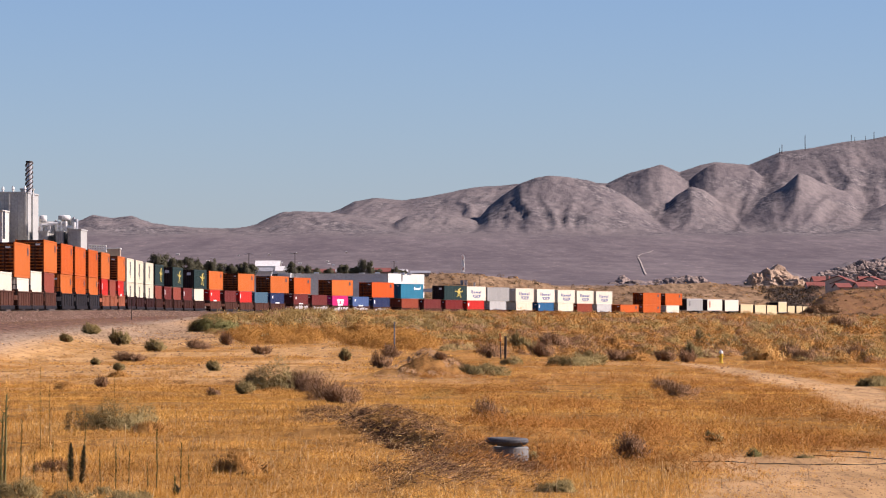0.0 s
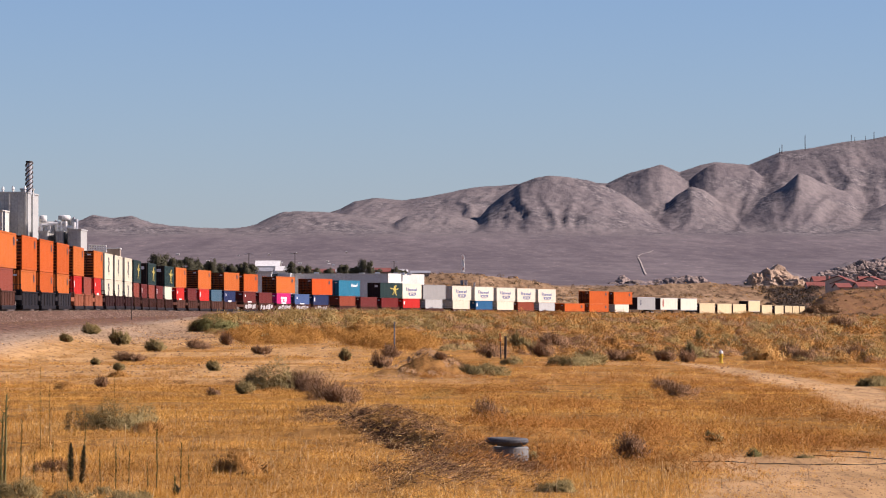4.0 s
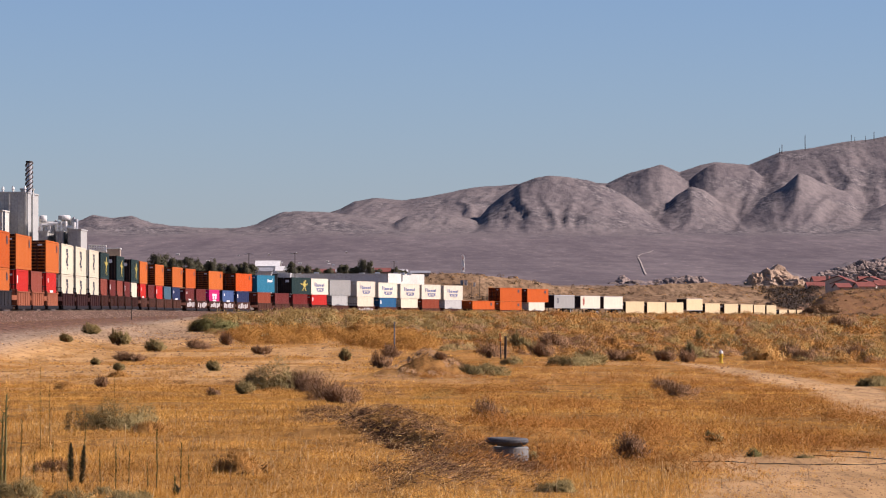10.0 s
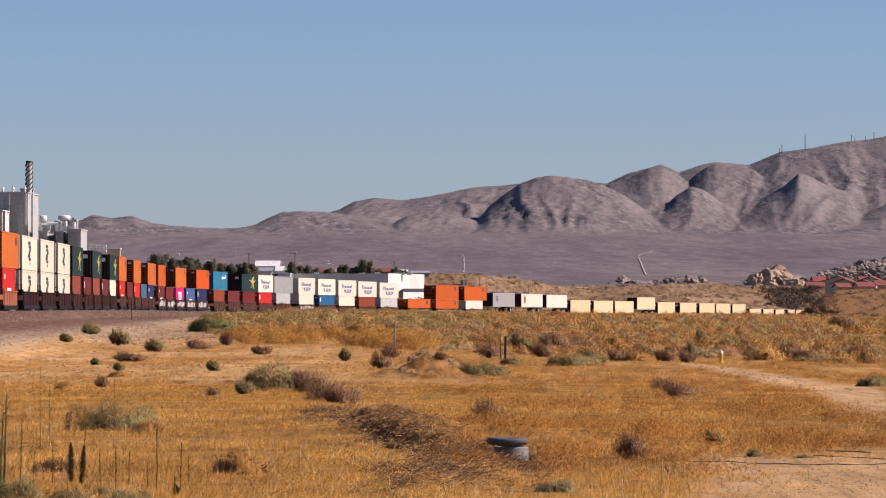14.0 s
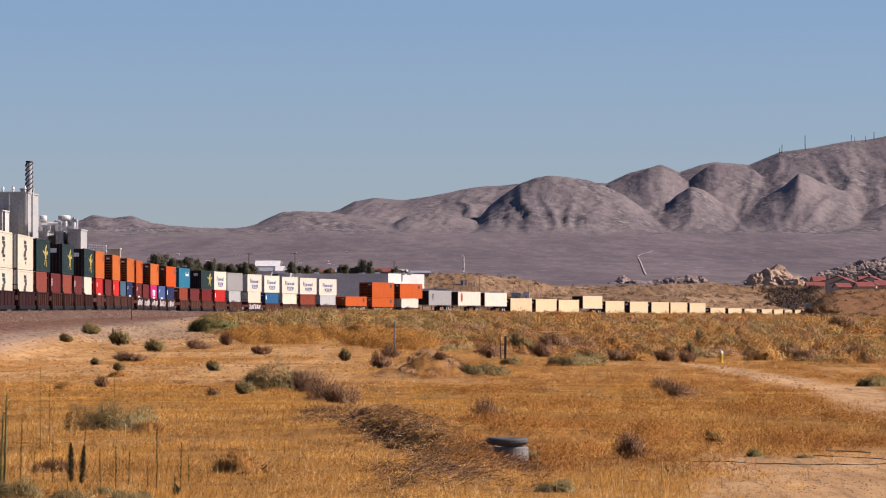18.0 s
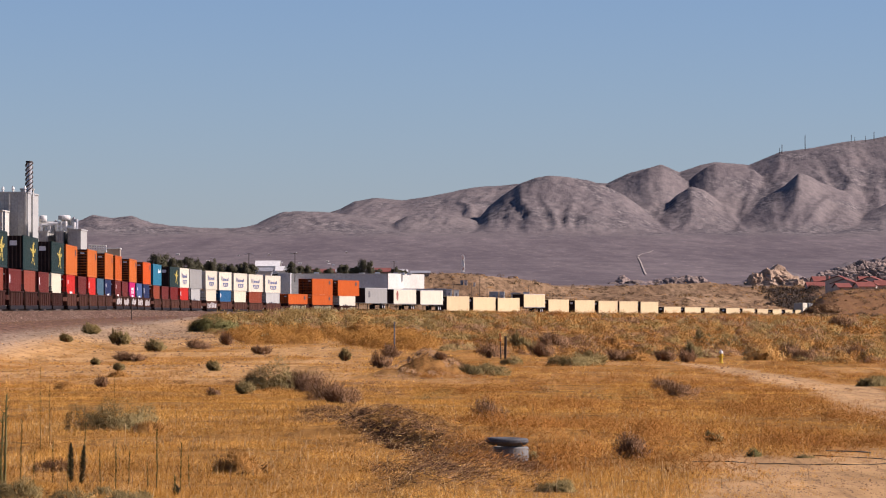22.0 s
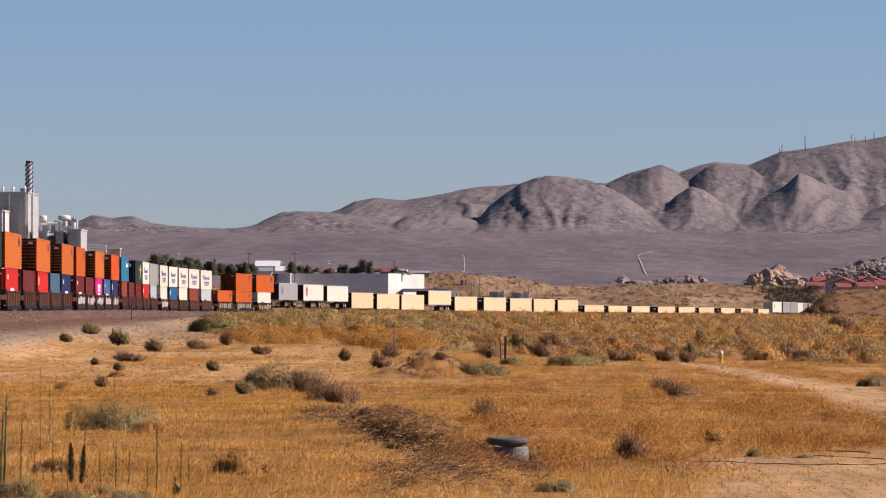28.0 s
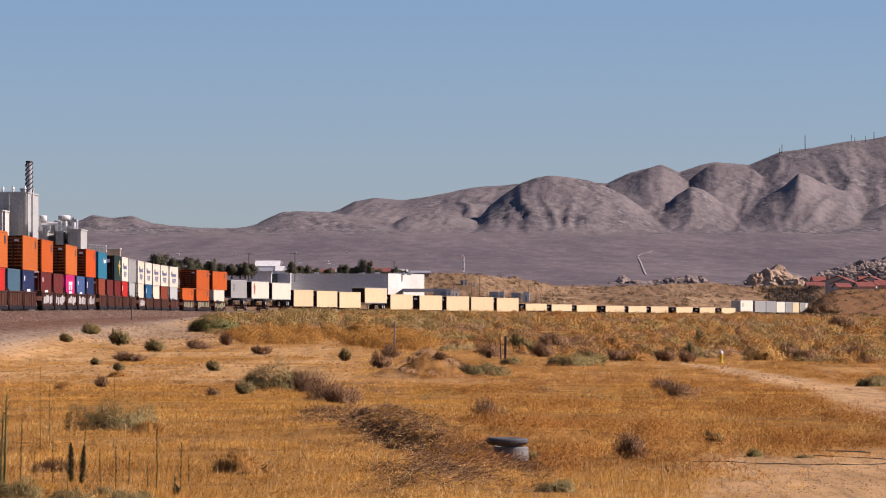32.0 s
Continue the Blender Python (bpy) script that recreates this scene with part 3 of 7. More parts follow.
    l.new(mask("stone"), far.inputs[0])
    l.new(bp.outputs["Normal"], far.inputs[4])
    l.new(bp2.outputs["Normal"], far.inputs[5])
    l.new(far.outputs[1], b.inputs["Normal"])
    MATS["desert_ground"] = m


def path_mask(x, y):
    """The pale dirt track that winds in from the right."""
    cx = np.interp(y, [70, 80, 90, 100, 110, 125, 140, 160, 185, 205, 225], [8.6, 9.1, 9.7, 10.3, 11.0, 12.0, 12.8, 12.9, 13.1, 12.9, 12.6])
    w = np.interp(y, [70, 80, 90, 110, 125, 140, 160, 185, 205, 228], [0.6, 0.8, 0.8, 1.0, 1.25, 1.4, 1.05, 1.1, 0.9, 0.3])
    n = 0.5 * fbm(x / 2.0, y / 8.0, 3, 60)
    return (1 - smooth(0.75, 1.25, abs(x - cx) / w + n)) * (y > 68) * (1 - smooth(215, 232, y))


def masks(x, y):
    d = np.maximum(y, 1.0)
    u = np.clip(784 + FOCUS * x / np.maximum(d, 30), -400, 2000)
    n1, n2 = fbm(x / 7, y / 16, 4, 71), fbm(x / 2.2, y / 5, 3, 73)
    dt = np.interp(u, TRACK_U, TRACK_D)
    bare = np.zeros(np.shape(d))
    # sandy flat before the railway, right-hand foreground, and the yard by the line
    flat = smooth(690, 560, u + 160 * n1) * smooth(128, 165, d + 20 * n1) * (1 - smooth(0.0, 1.0, (d - 330) / 60) * (u > 380))
    bare = np.maximum(bare, flat * smooth(-0.4, 0.12, n1 + 0.6 * n2 + 0.15))
    corner = smooth(1170, 1290, u + 90 * n2 - 2.2 * (d - 45)) * (1 - smooth(55, 63, d + 4 * n2))
    bare = np.maximum(bare, corner)
    bare = np.maximum(bare, path_mask(x, y))
    bare = np.maximum(bare, 0.6 * smooth(0.18, 0.34, n1 + 0.3 * n2) * (d > 150) * (d < 500))
    off = np.where(bed(x, y)[1] > 0, bed(x, y)[1], 0)
    gravel = smooth(0.05, 0.5, off) * (u < 620)
    gravel = np.maximum(gravel, 0.75 * smooth(400, 300, u + 60 * n1) * smooth(300, 345, d + 30 * n1 + 0.12 * (300 - u)) * (d < dt + 60))
    track = np.maximum(0.13 * path_mask(x, y), 0.10 * corner)
    return {
        "litter": np.maximum(smooth(-0.15, 0.25, n2 + 0.4 * n1), 1 - smooth(110, 160, d)) * (d < 500),
        # formation also browns the right-hand hill, painting in its shaded slope
        "mound": np.maximum(mound_litter(x, y), 0.8 * np.exp(-((x + 0.6) / 1.5) ** 2 - ((y - 167.5) / 3.5) ** 2) * np.clip(0.7 + 2.0 * n2, 0, 1)), "bare": bare, "gravel": gravel, "formation": np.maximum(smooth(0.35, 0.75, off) * (u < 700), 0.62 * smooth(1370, 1420, u + 60 * n1) * smooth(1060, 1090, d) * (d < 1500)),
        "bank": smooth(dt + 20, dt + 60, d) * 1.0,
        # plain and stone bring in the haze-greyed tones with distance
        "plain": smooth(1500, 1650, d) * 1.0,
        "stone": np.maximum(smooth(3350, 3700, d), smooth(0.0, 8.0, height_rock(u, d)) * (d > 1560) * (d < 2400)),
        "track": track,
    }


def height_rock(u, d):
    return np.maximum(ridge(u, d, ROCK_RIDGE, 1700, 160, 250), ridge(u, d, ROCK_HILL, 1950, 250, 400)) - 8.0


def build_ground():
    ground_material()
    fine = np.radians(np.arange(-6.6, 6.61, 0.036))
    side = np.radians(np.concatenate([np.arange(8, 40, 4), np.arange(45, 180, 9)]))
    az = np.concatenate([-side[::-1], fine, side])
    ds = np.concatenate([[0.0], np.geomspace(0.15, 36, 22)[:-1], np.arange(36, 44, 0.6), np.arange(44, 80, 0.3), np.arange(80, 150, 0.7), np.geomspace(150, 1000, 130)[:-1], np.geomspace(1000, 3500, 170)[:-1], np.linspace(3500, 4950, 150)])
    A, D = np.meshgrid(az, ds)
    X, Y = D * np.sin(A), D * np.cos(A)
    # in the view the rows are straight across
    Y = np.where(abs(A) < radians(7), D, Y)
    X = np.where(abs(A) < radians(7), D * np.tan(np.clip(A, -0.2, 0.2)), X)
    Z = height(X, Y)
    back = (abs(A) > radians(7))
    Z = np.where(back & (Y < 900), np.clip(Z, -2, 6), Z)
    nr, nc = A.shape
    i = np.arange(nr * nc).reshape(nr, nc)
    nxt = np.roll(i, -1, axis=1)
    faces = np.stack([i[:-1], nxt[:-1], nxt[1:], i[1:]], -1).reshape(-1, 4)
    verts = np.stack([X, Y, Z], -1).reshape(-1, 3)
    ob = raw("ground", verts, faces, "desert_ground", smooth=True)
    me = ob.data
    mk = masks(X, Y)
    for k, v in mk.items():
        at = me.attributes.new(k, "FLOAT", "POINT")
        at.data.foreach_set("value", np.ravel(v).astype(np.float32))
    tagged(ob, "dry sandy desert ground rising to bare brown mountains", "ground", kind="structure")


build_ground()


def ribbon(name, label, pts, half, lift=0.35):
    """A pale strip of bare earth that follows the land."""
    rows = []
    for (u0, d0), (u1, d1) in zip(pts, pts[1:]):
        for i in range(14):
            t = i / 14
            rows.append((u0 + (u1 - u0) * t, d0 + (d1 - d0) * t))
    V = []
    for k, (u, d) in enumerate(rows):
        w = half * (0.8 + 0.4 * math.sin(k * 1.7) ** 2)
        for sx in (-1, 1):
            x = lay(u, d) + sx * w
            V.append((x, d, ground_z(x, d) + lift))
    F = [(2 * i, 2 * i + 1, 2 * i + 3, 2 * i + 2) for i in range(len(rows) - 1)]
    tagged(raw(name, V, F, "pale_earth"), label, kind="structure")


surface("pale_earth", (0.36, 0.30, 0.25), (0.48, 0.41, 0.35), 0.95, 0.05, 0.6, 0.2, spec=0.03)
ribbon("road", "pale dirt road climbing the desert plain", [(1143.5, 1995), (1139, 2200), (1134, 2500), (1129, 2720)], 0.42)
ribbon("road", "pale dirt road turning along the plain", [(1128.5, 2725), (1134, 2790), (1143, 2850), (1157, 2950)], 0.5, 0.7)
ribbon("road", "pale bare strip on the plain", [(1243, 3000), (1262, 3004), (1278, 3000), (1294, 2998)], 1.0, 1.2)


# ---------------------------------------------------------------- railway track
def build_track():
    ss = np.arange(-330, 1400, 6.0)

    def swept(profile, material, name, label, smooth_on=False):
        rows = []
        for s in ss:
            m = along(float(s))
            rows.append([m @ Vector((a, 0, b)) for a, b in profile])
        k = len(profile)
        verts = [tuple(v) for r in rows for v in r]
        faces = [(r * k + c, r * k + c + 1, (r + 1) * k + c + 1, (r + 1) * k + c) for r in range(len(rows) - 1) for c in range(k - 1)]
        return tagged(raw(name, verts, faces, material), label, kind="structure")

    bal = swept([(-4.6, -1.05), (-2.2, -0.24), (-1.7, -0.2), (1.7, -0.2), (2.2, -0.24), (4.6, -1.05)], "ballast", "ballast_bed", "reddish crushed-stone ballast shoulder under the track")
    for off in (-0.755, 0.755):
        swept([(off - 0.07, -0.18), (off - 0.035, -0.02), (off - 0.036, 0.0), (off + 0.036, 0.0), (off + 0.035, -0.02), (off + 0.07, -0.18)], "worn_steel", "rail", "steel running rail with a worn head")
    bm = bmesh.new()
    box(bm, (-1.3, -0.12, -0.25), (1.3, 0.12, -0.18))
    me = bpy.data.meshes.new("sleeper")
    bm.to_mesh(me)
    bm.free()
    me.materials.append(MATS["sleeper"])
    for k in range(220):
        ob = new("sleeper", me)
        ob.matrix_basis = along(-60 + 0.61 * k)
        ob.parent = bal


build_track()


def ballast_stones(n, rng):
    """Loose stones over the shoulder of the ballast nearest the field."""
    s, off = rng.uniform(-70, 330, n), rng.uniform(1.6, 4.8, n)
    az, x, y, z = (np.interp(s, LINE_S, c) for c in (LINE_A, LINE_X, LINE_Y, LINE_Z))
    x, y = x + off * np.cos(az), y - off * np.sin(az)
    z = z - np.interp(off, [1.7, 2.2, 4.6, 5.0], [0.2, 0.24, 1.05, 1.0])
    base = np.array([[-1, -0.7, -0.3], [1, -0.8, -0.3], [0.1, 1, -0.3], [0.1, -0.1, 0.9]])
    a, r = rng.uniform(0, 6.28, n), rng.uniform(0.03, 0.085, n)
    c, q = np.cos(a) * r, np.sin(a) * r
    V = np.stack([base[:, 0] * c[:, None] - base[:, 1] * q[:, None] + x[:, None], base[:, 0] * q[:, None] + base[:, 1] * c[:, None] + y[:, None], base[:, 2] * r[:, None] + z[:, None]], -1).reshape(-1, 3)
    F = (np.array([[0, 1, 3], [1, 2, 3], [2, 0, 3]])[None] + 4 * np.arange(n)[:, None, None]).reshape(-1, 3)
    tagged(raw("ballast_stones", V, F, "ballast_loose"), "loose grey-brown ballast stones on the shoulder", "stones", kind="stuff")


islands("ballast_loose", (0.06, 0.04, 0.03), (0.17, 0.115, 0.085), (0.33, 0.25, 0.2), through_light=0)
ballast_stones(9000, np.random.default_rng(11))

# ---------------------------------------------------------------- the train
MOVERS = []      # (thing, metres along the line at the start, lift above the rail)
W = 2.59


def ride(ob, s, lift):
    MOVERS.append((ob, s, lift))
    return ob


PROTOS = {}


def logo(kind, L, H, parent):
    """Plain marks on the side that faces the field; the thing's +x side."""
    x = W / 2 + 0.012
    bars = []
    mat = "mark_dark"
    if kind == "small":
        bars = [(L * 0.30, L * 0.30 + 1.3, H * 0.16, H * 0.32), (L * 0.30 + 0.2, L * 0.30 + 1.0, H * 0.32, H * 0.38)]
    elif kind == "stack":
        # a tall mark of chunky strokes
        bars = [(-1.9, 0.5, 0.72, 1.0), (-1.5, 0.9, 0.42, 0.66), (-0.5, 1.1, 0.16, 0.40), (-1.5, 0.2, -0.10, 0.14), (-2.0, 0.0, -0.36, -0.12), (-1.2, 0.9, -0.62, -0.40), (-0.3, 0.3, -0.95, -0.78)]
    elif kind == "scribble":
        mat = "mark_blue"
        bars = [(-4.2, -3.6, 0.05, 0.75), (-3.1, -2.6, -0.05, 0.65), (-2.2, -1.0, 0.0, 0.42), (-0.6, 1.0, 0.05, 0.40), (1.4, 2.6, 0.0, 0.38), (2.9, 3.4, 0.05, 0.6),
                (-2.8, 3.0, -0.42, -0.28), (-2.6, -1.6, -0.75, -0.42), (-0.8, 0.8, -0.72, -0.52), (1.7, 2.8, -0.75, -0.42), (-2.0, 2.2, -0.92, -0.8)]
    elif kind == "figure":
        mat = "mark_yellow"
        bars = [(1.6, 3.0, 0.40, 0.78), (2.6, 3.6, 0.74, 0.98), (-0.4, 1.7, 0.22, 0.38), (0.9, 2.3, 0.02, 0.24), (3.0, 4.7, 0.12, 0.30), (4.3, 5.0, 0.30, 0.46), (1.7, 3.2, -0.28, 0.40), (1.2, 2.0, -0.62, -0.34), (0.6, 1.2, -0.84, -0.66), (2.7, 3.3, -0.70, -0.34), (3.2, 3.9, -0.96, -0.76), (-0.9, -0.3, 0.34, 0.48)]
    elif kind == "wordmark":
        mat = "mark_white"
        bars = [(1.4, 2.2, 0.25, 0.8), (2.4, 5.4, 0.3, 0.62), (5.6, 6.0, 0.35, 0.9)]
    elif kind == "block":
        mat = "mark_white"
        bars = [(-2.6, 2.6, 0.45, 0.8), (-2.2, -0.6, 0.0, 0.4), (0.4, 2.4, 0.0, 0.4), (-2.0, 2.0, -0.4, -0.12), (-2.4, -0.4, -0.85, -0.5), (0.6, 2.6, -0.85, -0.5)]
    elif kind == "patch":
        mat = "mark_white"
        bars = [(-1.8, 1.8, -0.75, -0.15), (-4.6, -3.8, 0.55, 0.95)]
    elif kind == "corner":
        mat = "mark_white"
        bars = [(-L * 0.46, -L * 0.40, 0.3, 0.95)]
    elif kind == "word":
        mat = "mark_dark"
        bars = [(-3.6, -2.4, -0.75, -0.2), (-2.1, -0.9, -0.75, -0.1), (-0.6, 0.5, -0.75, -0.25), (0.8, 3.4, -0.6, -0.3), (-3.4, 3.4, -0.92, -0.82)]
    elif kind == "red_stack":
        mat = "mark_red"
        for i in range(5):
            bars.append((-L * 0.42, -L * 0.42 + (1.4, 1.1, 1.5, 1.0, 1.3)[i], 0.85 - i * 0.34, 1.08 - i * 0.34))
    if not bars:
        return
    bm = bmesh.new()
    for a, b, c, d in bars:
        box(bm, (x, a, H / 2 + c), (x + 0.008, b, H / 2 + d))
    part("marking", bm, mat, parent, "plain printed marking")


def pressed(bm, rows):
    """A folded sheet through pairs of points."""
    prev = None
    for a, b in rows:
        cur = (bm.verts.new(a), bm.verts.new(b))
        if prev:
            bm.faces.new((prev[0], prev[1], cur[1], cur[0]))
        prev = cur


def container(L, H, paint, end="ribs", mark=""):
    """A freight box: +y is its rear, the -y end faces down the line. Copied once built."""
    key = (L, H, paint, end, mark)
    if key in PROTOS:
        src = PROTOS[key]
        return copy_thing(src, Matrix())
    name = "%s ribbed steel freight container%s" % (paint.replace("_", " "), {"": "", "small": " with small dark mark", "stack": " with stacked dark lettering bars", "scribble": " with blue scribbled mark",
            "figure": " with yellow angular mark", "wordmark": " with white mark"}.get(mark, " with printed mark"))
    ob = thing("freight_container", name, "container", "containers on the train")
    m = "paint_" + paint
    h = L / 2
    bm = bmesh.new()
    # shell: ribbed sides, plain roof and floor
    x = W / 2 - 0.03
    box(bm, (-x, -h + 0.05, 0.12), (x, h - 0.05, H - 0.06))
    k = int(L / 0.42)
    for sx in (-1, 1):
        for i in range(k):
            y = -h + 0.35 + i * (L - 0.7) / (k - 1)
            x0, x1 = sorted((sx * (x - 0.002), sx * (x + 0.022)))
            v = [(sx * x, y - 0.13, 0.2), (sx * (x + 0.022), y - 0.07, 0.2), (sx * (x + 0.022), y + 0.07, 0.2), (sx * x, y + 0.13, 0.2)]
            lo = [bm.verts.new(p) for p in v]
            hi = [bm.verts.new((p[0], p[1], H - 0.18)) for p in v]
            for j in range(3):
                f = (lo[j], lo[j + 1], hi[j + 1], hi[j])
                bm.faces.new(f if sx > 0 else f[::-1])
    part("body", bm, m, ob)
    for sx in (-1, 1):
        for sy in (-1, 1):
            bm = bmesh.new()
            xa, xb = sorted((sx * (W / 2 - 0.10), sx * W / 2))
            ya, yb = sorted((sy * (h - 0.16), sy * h))
            soft_box(bm, (xa, ya, 0.0), (xb, yb, H), 0.012)
            part("corner_post", bm, m, ob)
        for z0, z1 in ((0.0, 0.16), (H - 0.14, H - 0.01)):
            bm = bmesh.new()
            xa, xb = sorted((sx * (W / 2 - 0.07), sx * (W / 2 - 0.004)))
            box(bm, (xa, -h + 0.16, z0), (xb, h - 0.16, z1))
            part("side_rail", bm, m, ob)
    # the end that shows
    bm = bmesh.new()
    em = m
    if end == "ribs":
        em = "shaded_" + paint if "shaded_" + paint in MATS else m
        # a recessed wall behind a grid of bars, shade between them put into its colour
        quad(bm, [(-W / 2 + 0.1, -h + 0.042, 0.1), (W / 2 - 0.1, -h + 0.042, 0.1), (W / 2 - 0.1, -h + 0.042, H - 0.05), (-W / 2 + 0.1, -h + 0.042, H - 0.05)])
        for i in range(9):
            z = 0.34 + i * (H - 0.62) / 8
            b2 = bmesh.new()
            box(b2, (-W / 2 + 0.1, -h - 0.05, z - 0.05), (W / 2 - 0.1, -h + 0.06, z + 0.05))
            part("end_bar", b2, em, ob)
        for cx in (-0.55, 0.5):
            b2 = bmesh.new()
            box(b2, (cx - 0.05, -h - 0.07, 0.2), (cx + 0.05, -h - 0.052, H - 0.2))
            part("lock_rod", b2, "shaded_recess", ob)
        em = "shaded_recess" if "shaded_" + paint in MATS else m
    else:
        em = "dark_end" if end == "dark" else m
        prof = [(-W / 2 + 0.1, -h + 0.03)]
        for i in range(7):
            cx = -W / 2 + 0.3 + i * (W - 0.6) / 6
            prof += [(cx - 0.09, -h + 0.03), (cx - 0.05, -h - 0.02), (cx + 0.05, -h - 0.02), (cx + 0.09, -h + 0.03)]
        prof.append((W / 2 - 0.1, -h + 0.03))
        pressed(bm, [((x, y, H - 0.05), (x, y, 0.1)) for x, y in prof])
    part("end_panel", bm, em, ob)
    bm = bmesh.new()
    if end == "dark":
        box(bm, (0.15, -h - 0.045, H * 0.70), (0.75, -h - 0.035, H * 0.84))
        part("end_label", bm, "mark_white", ob, "white end label of plain bars")
    else:
        box(bm, (0.55, -h - 0.085, H * 0.82), (0.95, -h - 0.075, H * 0.87))
        part("end_label", bm, "mark_white" if paint != "cream" else "mark_dark", ob, "end label of plain bars")
    logo(mark, L, H, ob)
    PROTOS[key] = ob
    return ob


def truck(parent, y):
    """A two-axle truck under a car's end."""
    bm = bmesh.new()
    for sx in (-1, 1):
        xa, xb = sorted((sx * 0.92, sx * 1.08))
        soft_box(bm, (xa, y - 1.25, 0.36), (xb, y + 1.25, 0.56), 0.04)
        soft_box(bm, (xa, y - 0.45, 0.22), (xb, y + 0.45, 0.62), 0.06)
        for s in (-0.88, 0.88):
            box(bm, (xa - 0.02, y + s - 0.16, 0.3), (xb + 0.02, y + s + 0.16, 0.6))
    box(bm, (-0.92, y - 0.22, 0.42), (0.92, y + 0.22, 0.66))
    t = part("truck", bm, "dusty_iron", parent)
    for s in (-0.88, 0.88):
        bm = bmesh.new()
        for sx in (-1, 1):
            a, b = sorted((sx * 0.69, sx * 0.83))
            tube(bm, (a, y + s, 0.46), (b, y + s, 0.46), 0.455, n=16)
        tube(bm, (-0.7, y + s, 0.46), (0.7, y + s, 0.46), 0.08, n=8)
        part("wheelset", bm, "worn_steel", t, "steel wheels on their axle")


def well_car(box_len, paint, gap_front, gap_back, front_truck, spray=""):
    key = ("well", box_len, paint, round(gap_front, 1), round(gap_back, 1), front_truck, spray)
    if key in PROTOS:
        return copy_thing(PROTOS[key], Matrix())
    ob = thing("well_car", "%s double-stack well wagon%s carrying containers" % ({"well_rust": "rusty red", "well_black": "black", "well_maroon": "dark maroon", "well_dusty": "dusty rust-brown", "well_orange": "orange-rust"}[paint], " sprayed with pale scrawl" if spray else ""), "rail wagon", "wagons of the train")
    h = box_len / 2 + 0.35
    for sx in (-1, 1):
        bm = bmesh.new()
        a, b = sorted((sx * 1.36, sx * 1.44))
        box(bm, (a, -h, 0.17), (b, h, 1.38))
        a, b = sorted((sx * 1.30, sx * 1.50))
        soft_box(bm, (a, -h, 1.34), (b, h, 1.46), 0.02)
        soft_box(bm, (a, -h, 0.11), (b, h, 0.26), 0.02)
        for i in range(6):
            y = -h + 0.3 + i * (2 * h - 0.6) / 5
            a, b = sorted((sx * 1.43, sx * 1.47))
            box(bm, (a, y - 0.05, 0.26), (b, y + 0.05, 1.34))
        side = part("side_sill", bm, paint, ob)
        if spray and sx > 0:
            rnd = random.Random(int(box_len * 10) + len(spray) + int(gap_back * 10))
            y = -h + 0.6
            while y < h - 3.0:
                w = rnd.uniform(1.2, 3.0)
                z0 = rnd.uniform(0.34, 0.55)
                bm = bmesh.new()
                quad(bm, [(1.492, y, z0), (1.492, y + w * 0.8, z0 + rnd.uniform(-.1, .1)), (1.492, y + w, rnd.uniform(1.0, 1.32)), (1.492, y + 0.2 * w, rnd.uniform(1.0, 1.32))])
                part("scrawl", bm, spray, side, "pale sprayed shape")
                y += w * 0.8 + rnd.uniform(0.05, 0.9)
        # added black strip down past the rail head, for the dark under the wagon
        bm = bmesh.new()
        a, b = sorted((sx * 1.28, sx * 1.512))
        soft_box(bm, (a, -h - 0.2, -0.06), (b, h + 0.2, 0.27), 0.02)
        part("bottom_sill", bm, "well_black", ob, "near-black strip standing in for shade under the wagon")
    bm = bmesh.new()
    box(bm, (-1.36, -h, 0.12), (1.36, h, 0.24))
    part("floor", bm, paint, ob)
    for sy, g in ((-1, gap_front), (1, gap_back)):
        bm = bmesh.new()
        ya, yb = sorted((sy * h, sy * (h + max(g - 0.25, 0.3))))
        # the tapering platform over the truck
        xs = ((1.40, 0.75) if sy > 0 else (0.75, 1.40))
        v = [(-xs[0], ya, 0.72), (xs[0], ya, 0.72), (xs[1], yb, 0.72), (-xs[1], yb, 0.72)]
        lo = [bm.verts.new(p) for p in v]
        hi = [bm.verts.new((p[0], p[1], 1.12)) for p in v]
        bm.faces.new(lo[::-1])
        bm.faces.new(hi)
        for i in range(4):
            bm.faces.new((lo[i], lo[(i + 1) % 4], hi[(i + 1) % 4], hi[i]))
        soft_box(bm, (-1.42, sy * h - 0.09, 0.30), (1.42, sy * h + 0.09, 1.62), 0.03)
        part("end_platform", bm, paint, ob)
        bm = bmesh.new()
        for sx in (-1, 1):
            tube(bm, (sx * 1.3, sy * (h + 0.16), 0.9), (sx * 1.3, sy * (h + 0.16), 2.05), 0.035, n=6)
        tube(bm, (-1.3, sy * (h + 0.16), 2.0), (1.3, sy * (h + 0.16), 2.0), 0.03, n=6)
        part("hand_rail", bm, "iron", ob)
    truck(ob, h + gap_back)
    if front_truck:
        truck(ob, -h - gap_front)
    bm = bmesh.new()
    box(bm, (-0.18, h + gap_back - 0.2, 0.72), (0.18, h + gap_back + 0.5, 1.0))
    part("coupler", bm, "iron", ob)
    PROTOS[key] = ob
    return ob


